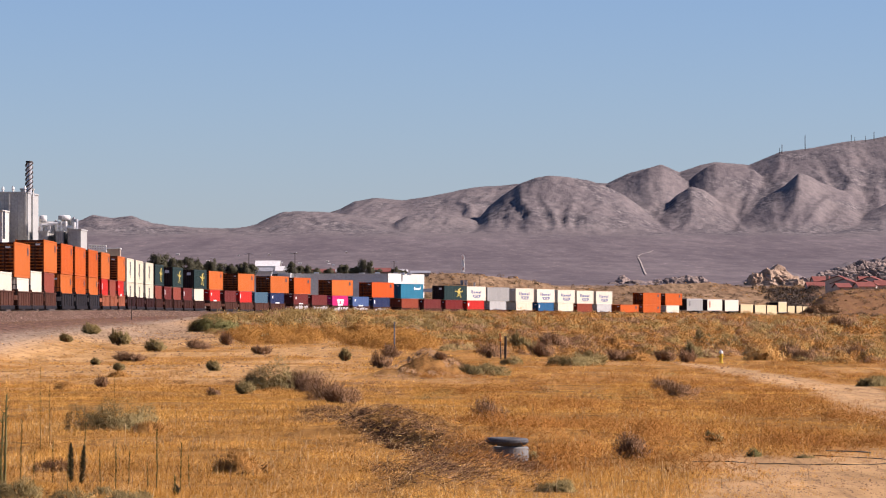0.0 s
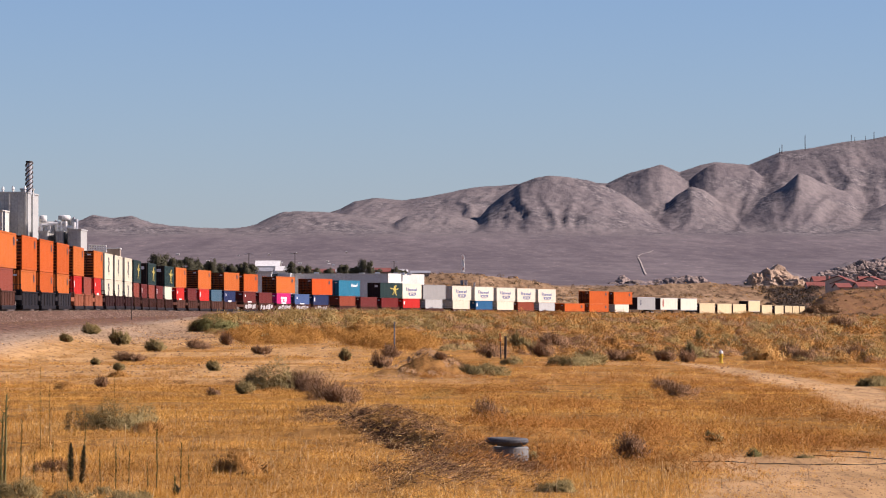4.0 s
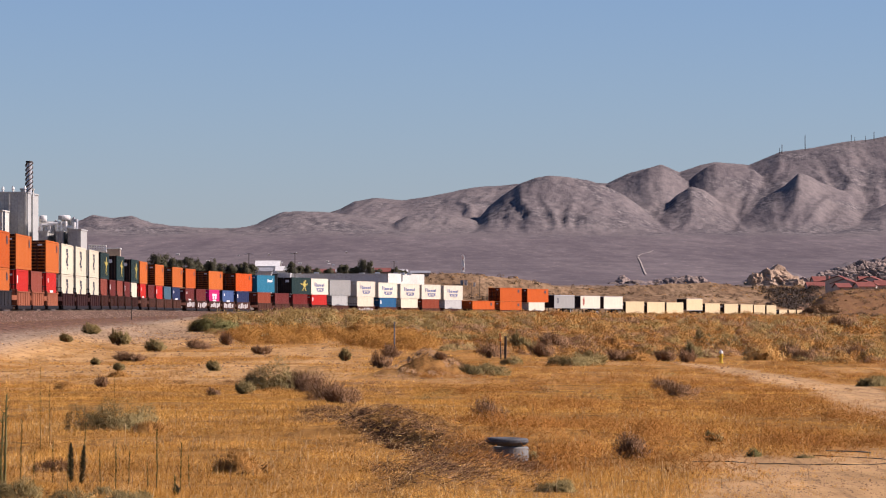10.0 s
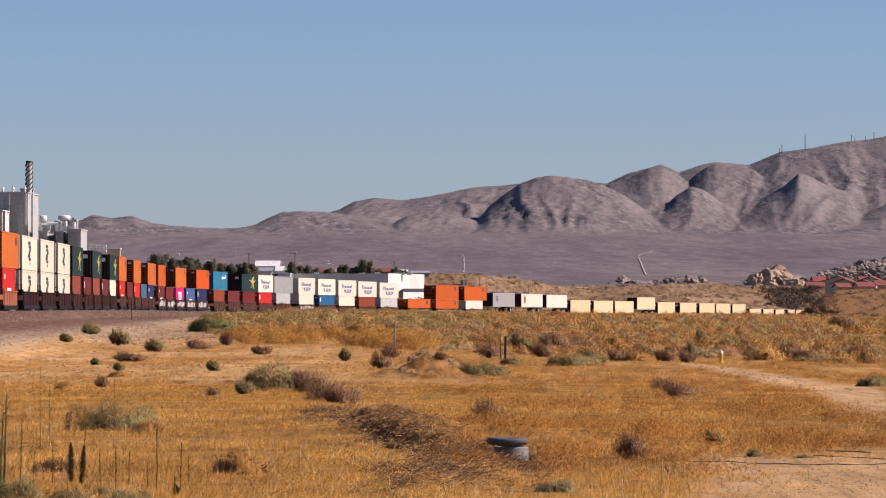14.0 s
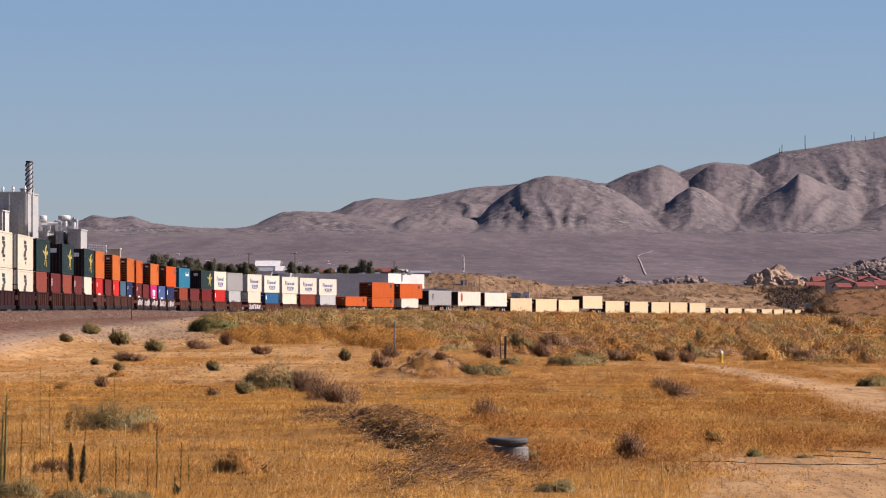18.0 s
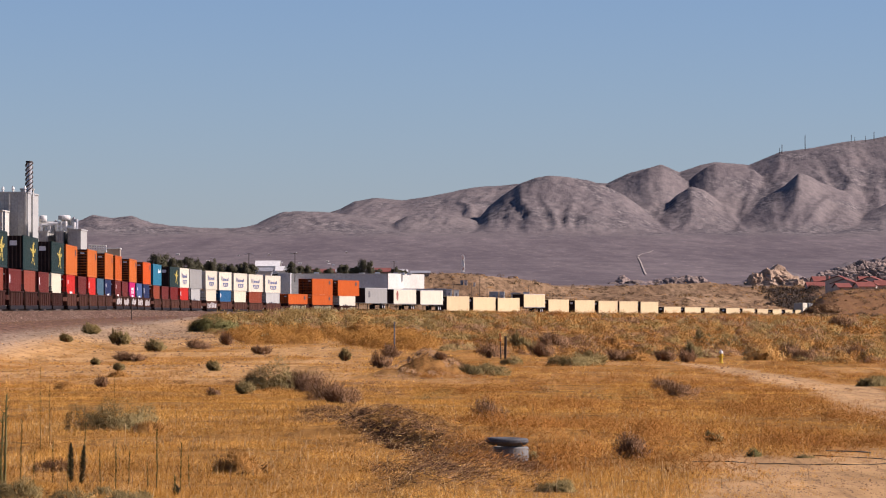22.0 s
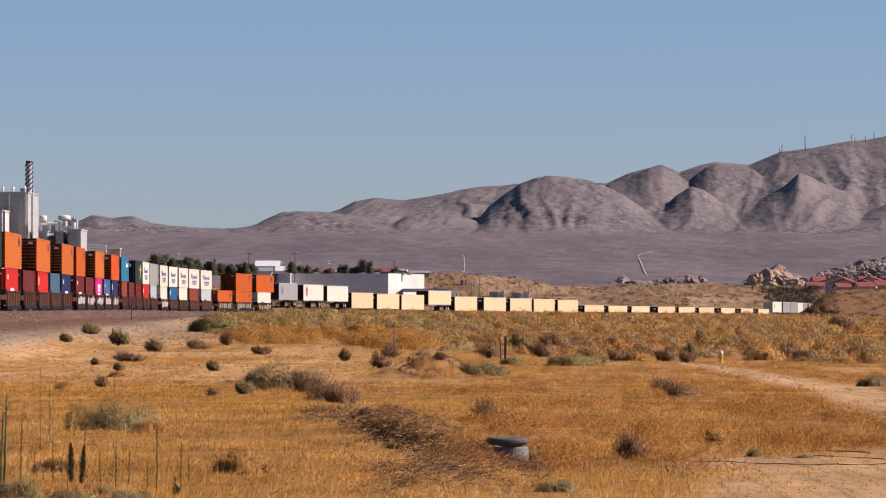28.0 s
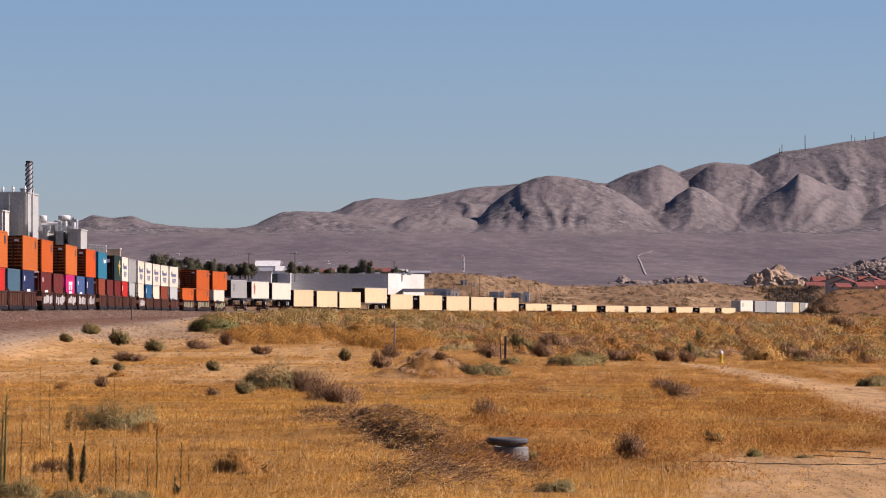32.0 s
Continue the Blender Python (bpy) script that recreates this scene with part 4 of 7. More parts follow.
def spine_car(L, gap_front, gap_back):
    key = ("spine", round(L, 1), round(gap_front, 1), round(gap_back, 1))
    if key in PROTOS:
        return copy_thing(PROTOS[key], Matrix())
    ob = thing("spine_car", "low rust-brown spine wagon under trailers and boxes", "rail wagon", "wagons of the train")
    h = L / 2
    bm = bmesh.new()
    box(bm, (-0.28, -h - gap_front + 0.2, 0.72), (0.28, h + gap_back - 0.2, 1.02))
    part("centre_sill", bm, "well_rust", ob)
    for y in (-h + 1.2, -h / 3, h / 3, h - 1.2):
        bm = bmesh.new()
        soft_box(bm, (-1.3, y - 0.25, 0.9), (1.3, y + 0.25, 1.08), 0.02)
        part("cross_bearer", bm, "well_rust", ob)
    bm = bmesh.new()
    soft_box(bm, (-1.3, h - 4.6, 0.78), (1.3, h - 0.3, 0.9), 0.02)
    part("wheel_deck", bm, "well_rust", ob)
    truck(ob, h + gap_back)
    PROTOS[key] = ob
    return ob


def trailer(L, H, paint, mark="", nose="dark_end"):
    """A road trailer riding on a wagon: its floor stands about a metre over its deck."""
    key = ("trailer", L, H, paint, mark, nose)
    if key in PROTOS:
        return copy_thing(PROTOS[key], Matrix())
    ob = thing("semi_trailer", "%s road trailer riding on a railway wagon" % paint.replace("_", " "), "trailer", "trailers on the train")
    h, z0 = L / 2, 1.18
    bm = bmesh.new()
    soft_box(bm, (-W / 2, -h, z0 + 0.12), (W / 2, h, z0 + H), 0.03)
    part("body", bm, "paint_" + paint, ob)
    for sx in (-1, 1):
        bm = bmesh.new()
        a, b = sorted((sx * (W / 2 - 0.05), sx * (W / 2 + 0.015)))
        box(bm, (a, -h, z0), (b, h, z0 + 0.16))
        part("side_rail", bm, "paint_grey", ob)
        bm = bmesh.new()
        box(bm, (a, -h + 0.02, z0 + H - 0.12), (b, h - 0.02, z0 + H - 0.02))
        part("side_rail", bm, "galvanised", ob)
        bm = bmesh.new()
        tube(bm, (sx * 0.9, -h + 3.0, 0.05), (sx * 0.9, -h + 3.0, z0 + 0.1), 0.07, n=8)
        box(bm, (sx * 0.9 - 0.15, -h + 2.85, 0.0), (sx * 0.9 + 0.15, -h + 3.15, 0.06))
        part("landing_leg", bm, "iron", ob)
    for k, y in enumerate((h - 3.2, h - 1.9)):
        for sx in (-1, 1):
            bm = bmesh.new()
            a, b = sorted((sx * 0.72, sx * 1.26))
            tube(bm, (a, y, 0.5), (b, y, 0.5), 0.5, n=18)
            wh = part("wheel", bm, "rubber", ob)
            bm = bmesh.new()
            a, b = sorted((sx * 1.2, sx * 1.27))
            tube(bm, (a, y, 0.5), (b, y, 0.5), 0.27, n=12)
            part("rim", bm, "galvanised", wh)
    bm = bmesh.new()
    box(bm, (-0.5, h - 4.2, 0.85), (0.5, h - 0.8, z0 + 0.02))
    part("bogie_frame", bm, "iron", ob)
    bm = bmesh.new()
    box(bm, (-W / 2 + 0.06, -h - 0.03, z0 + 0.2), (W / 2 - 0.06, -h + 0.01, z0 + H - 0.1))
    part("nose", bm, nose, ob, "front wall of the trailer")
    if mark:
        bm = bmesh.new()
        x = W / 2 + 0.01
        if mark == "red_stack":
            for i, (w0, w1) in enumerate(((2.1, 2.9), (1.8, 3.2), (1.7, 3.3), (1.9, 3.1), (1.7, 3.2), (2.1, 2.8))):
                box(bm, (x, -h + w0, z0 + H - 0.62 - i * 0.31), (x + 0.008, -h + w1, z0 + H - 0.34 - i * 0.31))
            part("marking", bm, "mark_red", ob, "plain printed marking")
        else:
            for i in range(4):
                box(bm, (x, -h + 2.2, z0 + H - 0.9 - i * 0.3), (x + 0.008, -h + 3.6 - 0.3 * (i % 2), z0 + H - 0.7 - i * 0.3))
            part("marking", bm, "mark_dark", ob, "plain printed marking")
    PROTOS[key] = ob
    return ob


# lower boxes: metres along the line of the end that leads, length, paint, mark
L40, L45, L53 = 12.19, 13.72, 16.15
LOWER = [(-62, L40, "maroon", ""), (-43, L40, "brown", ""), (-24.5, L40, "white", "word"), (-7.0, L40, "white", "word"), (7.4, L40, "white", ""), (23.0, L40, "brown", ""),
         (43.5, L53, "pale_orange", "small"), (64.2, L53, "orange", "small"), (85.4, L53, "pale_orange", "small"),
         (108.4, L40, "red", "corner"), (124.0, L40, "brown", ""), (141.4, L40, "red", "patch"), (160.8, L53, "cream_white", "stack"), (181.2, L53, "cream_white", "stack"), (202.6, L53, "cream_white", "stack"),
         (222.6, L40, "brown", ""), (240.0, L40, "maroon", "corner"), (255.4, L40, "brown", ""), (271.4, L40, "maroon", "corner"), (287.0, L40, "cream_white", "")]
LOWER += [(306.8, L40, "red", "patch"), (324.2, L40, "maroon", ""), (340.2, L40, "red", "corner"), (355.2, L40, "blue_grey", ""), (370.0, L40, "navy", "patch"),
          (390.4, L40, "maroon", "patch"), (405.8, L40, "maroon", ""), (422.1, L40, "pink", "block"), (437.8, L40, "blue", "patch"), (453.3, L40, "navy", "corner"),
          (474.1, L40, "brick", ""), (490.2, L40, "maroon", ""), (505.8, L40, "dark_red", ""), (521.5, L40, "red", "corner"), (537.7, L40, "silver", "word"),
          (557.4, L40, "cream_white", ""), (574.0, L40, "steel_blue", "corner"), (589.6, L40, "cream_white", ""), (605.0, L40, "brick", ""), (621.2, L40, "silver", "word"),
          (641.2, L53, "orange", "small"), (661.3, L53, "orange", "small"), (682.8, L40, "white", "word")]
# upper boxes
UPPER = [(-9.5, L53, "pale_orange", "small"), (22.5, L53, "pale_orange", "small"), (44.5, L53, "orange", "small"), (64.2, L53, "orange", "small"), (85.4, L53, "orange", "small"), (108.0, L53, "pale_orange", "small"),
         (140.8, L53, "pale_orange", "small"), (160.8, L53, "cream_white", "stack"), (181.0, L53, "cream_white", "stack"), (202.6, L53, "cream_white", "stack"),
         (222.6, L53, "green", "figure"), (254.6, L53, "green", "figure"), (287.0, L53, "green", "figure"), (306.2, L53, "pale_orange", "small"), (338.8, L53, "pale_orange", "small")]
UPPER += [(370.2, L53, "pale_orange", "small"), (390.9, L45, "orange", "small"), (421.9, L53, "pale_orange", "small"), (452.4, L53, "deep_orange", "small"), (473.6, L53, "teal", "wordmark"),
          (505.0, L53, "green", "figure"), (521.2, L45, "white", "scribble"), (536.1, L53, "grey", ""), (557.0, L45, "white", "scribble"), (573.2, L45, "white", "scribble"), (589.3, L45, "white", "scribble"),
          (604.6, L45, "white", "scribble"), (620.5, L45, "white", "scribble"), (661.4, L53, "orange", "small"), (681.8, L53, "orange", "small")]
# trailers and boxes on spine wagons
TRAILERS = [(702.6, "grey", "dark"), (723.7, "white", "red_stack"), (743.0, "white", ""), (818.4, "cream", ""), (1133.0, "white", "dark"), (1152.0, "grey", ""), (1169.0, "grey", ""), (1186.2, "white", ""),
            (1203.4, "grey", ""), (1220.4, "cream", ""), (1239.0, "grey", ""), (1257.0, "white", "")]
ON_SPINE = [762.0, 781.1, 799.0, 837.3, 858.4, 877.8, 895.6, 914.3]
IN_WELL = [935.8, 955.8, 975.9, 999.8, 1019.5, 1039.7, 1063.5, 1087.0, 1110.5]


def well_style(s):
    """Paint and scrawl of the wagon whose box begins at s."""
    if s < 40:
        return "well_dusty", ""
    if s < 107:
        return "well_black", ""
    if s < 158:
        return "well_orange", ""
    if s < 221:
        return "well_maroon", ""
    if s < 304:
        return "well_rust", ""
    if 388 < s < 470 or 540 < s < 560:
        return "well_dusty", "spray_pale"
    if 636 < s < 700:
        return "well_rust", "spray_green"
    return "well_dusty", ""


def build_train():
    for i, (s, L, paint, mark) in enumerate(LOWER):
        prev = LOWER[i - 1][0] + LOWER[i - 1][1] if i else s - 3.6
        nxt = LOWER[i + 1][0] if i + 1 < len(LOWER) else s + L + 4
        gf, gb = (s - prev) / 2 - 0.35, (nxt - s - L) / 2 - 0.35
        gf, gb = min(max(gf, 0.6), 3.5), min(max(gb, 0.6), 3.5)
        style, spray = well_style(s)
        ride(well_car(L, style, gf, gb, i == 0 or gf > 1.9, spray), s + L / 2, 0.0)
        H = 2.90 if s > -10 or s < -30 else 2.59
        if s == -7.0:
            H = 2.2
        ride(container(L, H, paint, "plain", mark), s + L / 2, 0.37)
    for s, L, paint, mark in UPPER:
        lift = 3.30 if s > 0 else 2.60
        end = "dark" if paint == "green" else "ribs"
        if paint in ("cream_white", "white"):
            end = "plain"
        ride(container(L, 2.90, paint, end, mark), s + L / 2, lift)
    for s, paint, mark in TRAILERS:
        ride(trailer(L53, 2.95, paint, mark, "dark_end" if s < 1100 else "paint_" + paint), s + L53 / 2, 0.94)
        ride(spine_car(L53, 1.6, 1.6), s + L53 / 2, 0.0)
    for s in ON_SPINE:
        ride(container(L53, 2.95, "cream", "dark", ""), s + L53 / 2, 1.09)
        ride(spine_car(L53, 1.2, 1.2), s + L53 / 2, 0.0)
    for s in IN_WELL:
        ride(container(L53, 2.60, "cream", "dark", ""), s + L53 / 2, 0.37)
        ride(well_car(L53, "well_maroon", 1.6, 1.6, False, ""), s + L53 / 2, 0.0)


build_train()


# ---------------------------------------------------------------- far buildings, poles and masts
def on_ground(u, v, d0=36.0, d1=1000.0):
    """The place where the sight line (u, v) first meets the land."""
    d = np.concatenate([np.arange(d0, 200, 0.25), np.arange(200, d1, 1.0)])
    z = height(lay(u, d), d) - level(v, d)
    i = int(np.argmax(z >= 0)) if np.any(z >= 0) else len(d) - 1
    return lay(u, float(d[i])), float(d[i]), float(z[i] + level(v, float(d[i])))


def block(name, u0, u1, v_top, d, depth, wall, parent, label="", roof=None, z0=None, ub=None):
    """A walled block whose front spans u0 to u1 at distance d and goes back depth metres."""
    x0, x1, top = lay(u0, d), lay(u1, d), level(v_top, d)
    z0 = -1.0 if z0 is None else z0
    bm = bmesh.new()
    sh = lay(ub if ub else u1 + 2, d + depth) - x1
    v = [(x0, d, z0), (x1, d, z0), (x1 + sh, d + depth, z0), (x0 + sh, d + depth, z0)]
    lo = [bm.verts.new(p) for p in v]
    hi = [bm.verts.new((p[0], p[1], top)) for p in v]
    bm.faces.new(hi)
    bm.faces.new(lo[::-1])
    for i in range(4):
        bm.faces.new((lo[i], lo[(i + 1) % 4], hi[(i + 1) % 4], hi[i]))
    w = part(name, bm, wall, parent, label)
    bm = bmesh.new()
    t = 0.25
    for a, b in ((0, 1), (1, 2), (2, 3), (3, 0)):
        p, q = Vector((*v[a][:2], top)), Vector((*v[b][:2], top))
        side = (q - p).normalized().cross(Vector((0, 0, 1))) * 0.12
        pts = [p + side, q + side, q - side, p - side]
        l2 = [bm.verts.new(c) for c in pts]
        h2 = [bm.verts.new(c + Vector((0, 0, t))) for c in pts]
        bm.faces.new(h2)
        for i in range(4):
            bm.faces.new((l2[i], l2[(i + 1) % 4], h2[(i + 1) % 4], h2[i]))
    part("parapet", bm, roof or wall, w)
    return w


def seams(u0, u1, v0, v1, d, n, parent, material="roof_grey", wide=0.08):
    """Standing seams of a sheet-clad wall."""
    for i in range(n):
        u = u0 + (u1 - u0) * (i + 0.5) / n
        bm = bmesh.new()
        box(bm, (lay(u, d) - wide / 2, d - 0.08, level(v1, d)), (lay(u, d) + wide / 2, d - 0.01, level(v0, d)))
        part("wall_seam", bm, material, parent)


surface("wall_grey", (0.58, 0.585, 0.56), (0.67, 0.67, 0.64), 0.7, 0.2, 2.0, 0.1, dirt=0.1)


def plant():
    d = 760.0
    f = thing("factory", "grey metal-clad processing plant with a striped chimney behind the railway", "factory")
    # tall tower: grey front, sunlit flank
    t = block("tower", -60, 49, 342, d, 19.0, "metal_grey", f, "tall grey sheet-clad tower", ub=68)
    seams(-55, 48, 345, 420, d, 9, t)
    bm = bmesh.new()
    box(bm, (lay(15.2, d), d - 0.25, level(470, d)), (lay(17.2, d), d - 0.01, level(343, d)))
    part("corner_trim", bm, "panel_pale", t)
    bm = bmesh.new()
    tube(bm, (lay(46, d), d - 0.3, level(343, d)), (lay(46, d), d - 0.3, level(420, d)), 0.09, n=8)
    part("down_pipe", bm, "panel_pale", t)
    block("annex", -60, 3.5, 374, d - 12, 10, "panel_pale", f, "lower pale annex", ub=16)
    bm = bmesh.new()
    box(bm, (lay(6, d - 12) - 0.15, d - 12.1, level(425, d)), (lay(9, d - 12), d - 12.0, level(376, d)))
    part("annex_door", bm, "metal_grey", f)
    for u, v in ((5, 330), (23, 329), (44, 329)):
        bm = bmesh.new()
        tube(bm, (lay(u, d + 3), d + 3, level(343, d)), (lay(u, d + 3), d + 3, level(v + 4, d)), 0.22, 0.22, n=10)
        tube(bm, (lay(u, d + 3), d + 3, level(v + 5, d)), (lay(u, d + 3), d + 3, level(v, d)), 0.34, 0.12, n=10)
        part("roof_vent", bm, "wall_white", f)
    # chimney with its helical strake
    cx, cy, z0, z1 = lay(51.5, d + 5), d + 5, level(343, d), level(284, d)
    bm = bmesh.new()
    tube(bm, (cx, cy, z0), (cx, cy, z1), 0.52, n=20)
    st = part("chimney", bm, "galvanised", f, "silver chimney with dark helical strakes", smooth=False)
    for k in range(3):
        bm = bmesh.new()
        N = 44
        prev = None
        for i in range(N + 1):
            a = 2 * math.pi * (i / N * 2.1 + k / 3)
            z = z0 + 0.6 + (z1 - z0 - 0.7) * i / N
            cur = [bm.verts.new((cx + r * math.cos(a), cy + r * math.sin(a), z + dz)) for r, dz in ((0.50, -0.10), (0.74, -0.06), (0.74, 0.06), (0.50, 0.10))]
            if prev:
                for j in range(3):
                    bm.faces.new((prev[j], prev[j + 1], cur[j + 1], cur[j]))
            prev = cur
        part("strake", bm, "pole_dark", st)
    bm = bmesh.new()
    lathe(bm, [(0.45, z1 - 0.3), (0.58, z1 - 0.3), (0.58, z1 + 0.06), (0.45, z1 + 0.06), (0.45, z1 - 0.3)], 20, (cx, cy, 0))
    part("chimney_cap", bm, "pole_dark", st)
    block("stair_head", 36, 58, 336, d + 6, 3, "metal_grey", f)
    # stepped blocks with ducts and tanks on top
    for u0, u1, v in ((68, 84, 411), (99, 112, 411), (121, 143, 408)):
        w = block("plant_block", u0, u1, v, d - 4, 9.5, "metal_grey", f, ub={68: 99, 99: 120, 121: 154}[u0])
        seams(u0, u1, v + 2, 460, d - 4, 4, w, wide=0.06)
    block("duct_block", 84, 99, 414, d + 6, 6, "panel_pale", f)
    block("duct_block", 112, 122, 414, d + 6, 6, "panel_pale", f)
    for u, v0, v1, r in ((76, 394, 382, 0.72), (114, 390, 381.5, 1.08)):
        bm = bmesh.new()
        c = (lay(u, d), d, 0)
        lathe(bm, [(0.02, level(v0, d)), (r, level(v0, d)), (r, level(v1 + 1.5, d)), (r * 0.85, level(v1, d)), (0.02, level(v1 - 0.6, d))], 20, c)
        part("tank", bm, "wall_white", f, "white roof tank", smooth=True)
    bm = bmesh.new()
    box(bm, (lay(104, d), d - 1.2, level(389, d)), (lay(111, d), d - 0.2, level(383, d)))
    part("fan_box", bm, "metal_grey", f)
    for ua, va, ub, vb, r in ((70, 396, 100, 396, 0.24), (72, 401, 136, 400, 0.2), (96, 391, 108, 400, 0.22), (108, 391, 128, 391, 0.16), (100, 394, 128, 394, 0.14),
                              (84, 400, 84, 412, 0.22), (92, 398, 92, 414, 0.22), (104, 396, 104, 412, 0.2), (112, 392, 112, 410, 0.22), (119, 393, 119, 410, 0.16), (126, 387, 126, 408, 0.2), (80, 396, 80, 410, 0.18), (98, 392, 98, 408, 0.14), (122, 396, 134, 402, 0.12)):
        bm = bmesh.new()
        tube(bm, (lay(ua, d), d + 1, level(va, d)), (lay(ub, d), d + 1, level(vb, d)), r * 1.35, n=8)
        part("duct", bm, "wall_white", f)
    for u, va, vb in ((73, 396, 412), (88, 396, 414), (101, 398, 411), (108, 393, 411), (116, 392, 411), (131, 394, 408)):
        bm = bmesh.new()
        tube(bm, (lay(u, d - 2), d - 2, level(va, d)), (lay(u, d - 2), d - 2, level(vb, d)), 0.3, n=10)
        part("duct", bm, "wall_white", f, "stout white upright duct")
    for ua, ub, v in ((70, 92, 399), (88, 118, 396.5), (100, 134, 403)):
        bm = bmesh.new()
        tube(bm, (lay(ua, d - 2), d - 2, level(v, d)), (lay(ub, d - 2), d - 2, level(v, d)), 0.26, n=10)
        part("duct", bm, "wall_white", f)
    # invented backing block, so that the gaps between ducts come out dark
    block("pipe_deck", 70, 134, 402, d + 3, 3, "roof_grey", f, "added grey backing that darkens the gaps between the ducts")
    for i in range(9):
        bm = bmesh.new()
        u = 70 + i * 8
        tube(bm, (lay(u, d + 3), d + 2.9, level(402, d)), (lay(u, d + 3), d + 2.9, level(392, d)), 0.05, n=6)
        part("rail_post", bm, "wall_white", f)
    for v in (392, 396):
        bm = bmesh.new()
        tube(bm, (lay(70, d + 3), d + 2.9, level(v, d)), (lay(134, d + 3), d + 2.9, level(v, d)), 0.05, n=6)
        part("guard_rail", bm, "wall_white", f)
    for u, v in ((128, 386), (131, 384), (135.5, 388)):
        bm = bmesh.new()
        tube(bm, (lay(u, d), d, level(409, d)), (lay(u, d), d, level(v, d)), 0.3 if u > 134 else 0.16, n=12)
        part("vent_stack", bm, "galvanised", f)
    # low white roof with a guard rail, and the beige end
    w = block("low_wing", 150, 188, 446, d + 20, 14, "wall_white", f, "low white wing", ub=190)
    for i in range(12):
        bm = bmesh.new()
        u = 156 + i * 2.9
        tube(bm, (lay(u, d + 20), d + 20, level(446, d + 20)), (lay(u, d + 20), d + 20, level(434, d + 20)), 0.08, n=6)
        part("rail_post", bm, "wall_white", w)
    for v in (434, 438, 442):
        bm = bmesh.new()
        tube(bm, (lay(156, d + 20), d + 20, level(v, d + 20)), (lay(188, d + 20), d + 20, level(v + 1, d + 20)), 0.09, n=6)
        part("guard_rail", bm, "wall_white", w)
    block("beige_end", 188, 212, 441, d + 22, 10, "wall_tan", f, "beige end building", roof="wall_white")


plant()


def gable_house(u0, u1, v_eave, v_ridge, d, depth, wall, roof, label, windows=3, name="house", z0=None, turn=0):
    """A house with a gabled roof, its ridge across the view, windows and a door."""
    x0, x1 = lay(u0, d), lay(u1, d)
    ze, zr = level(v_eave, d), level(v_ridge, d)
    z0 = ze - 3.2 if z0 is None else z0
    ob = thing(name, label, "house", place=pose((x0 + x1) / 2, d, z0, 0, 0, turn))
    w, e, r = (x1 - x0) / 2, ze - z0, zr - z0
    bm = bmesh.new()
    prof = [(0, 0), (depth, 0), (depth, e), (depth / 2, r - 0.15), (0, e)]
    a = [bm.verts.new((-w, y, z)) for y, z in prof]
    b = [bm.verts.new((w, y, z)) for y, z in prof]
    bm.faces.new(a[::-1])
    bm.faces.new(b)
    for i in range(5):
        bm.faces.new((a[i], a[(i + 1) % 5], b[(i + 1) % 5], b[i]))
    part("wall", bm, wall, ob)
    for side in (0, 1):
        bm = bmesh.new()
        y0, z_0 = (-0.5, e - 0.2) if side == 0 else (depth + 0.5, e - 0.2)
        for dz in (0.0,):
            p = [(-w - 0.4, y0, z_0), (w + 0.4, y0, z_0), (w + 0.4, depth / 2, r), (-w - 0.4, depth / 2, r)]
            lo = [bm.verts.new(q) for q in p]
            hi = [bm.verts.new((q[0], q[1], q[2] + 0.16)) for q in p]
            bm.faces.new(lo[::-1])
            bm.faces.new(hi)
            for i in range(4):
                bm.faces.new((lo[i], lo[(i + 1) % 4], hi[(i + 1) % 4], hi[i]))
        part("roof", bm, roof, ob)
    for i in range(windows):
        cx = -w + (i + 0.5) * 2 * w / max(windows, 1)
        bm = bmesh.new()
        box(bm, (cx - 0.5, -0.06, e * 0.42), (cx + 0.5, 0.02, e * 0.8))
        wd = part("window", bm, "wall_white", ob)
        bm = bmesh.new()
        box(bm, (cx - 0.42, -0.08, e * 0.45), (cx + 0.42, -0.05, e * 0.77))
        part("pane", bm, "glass_dark", wd)
    return ob


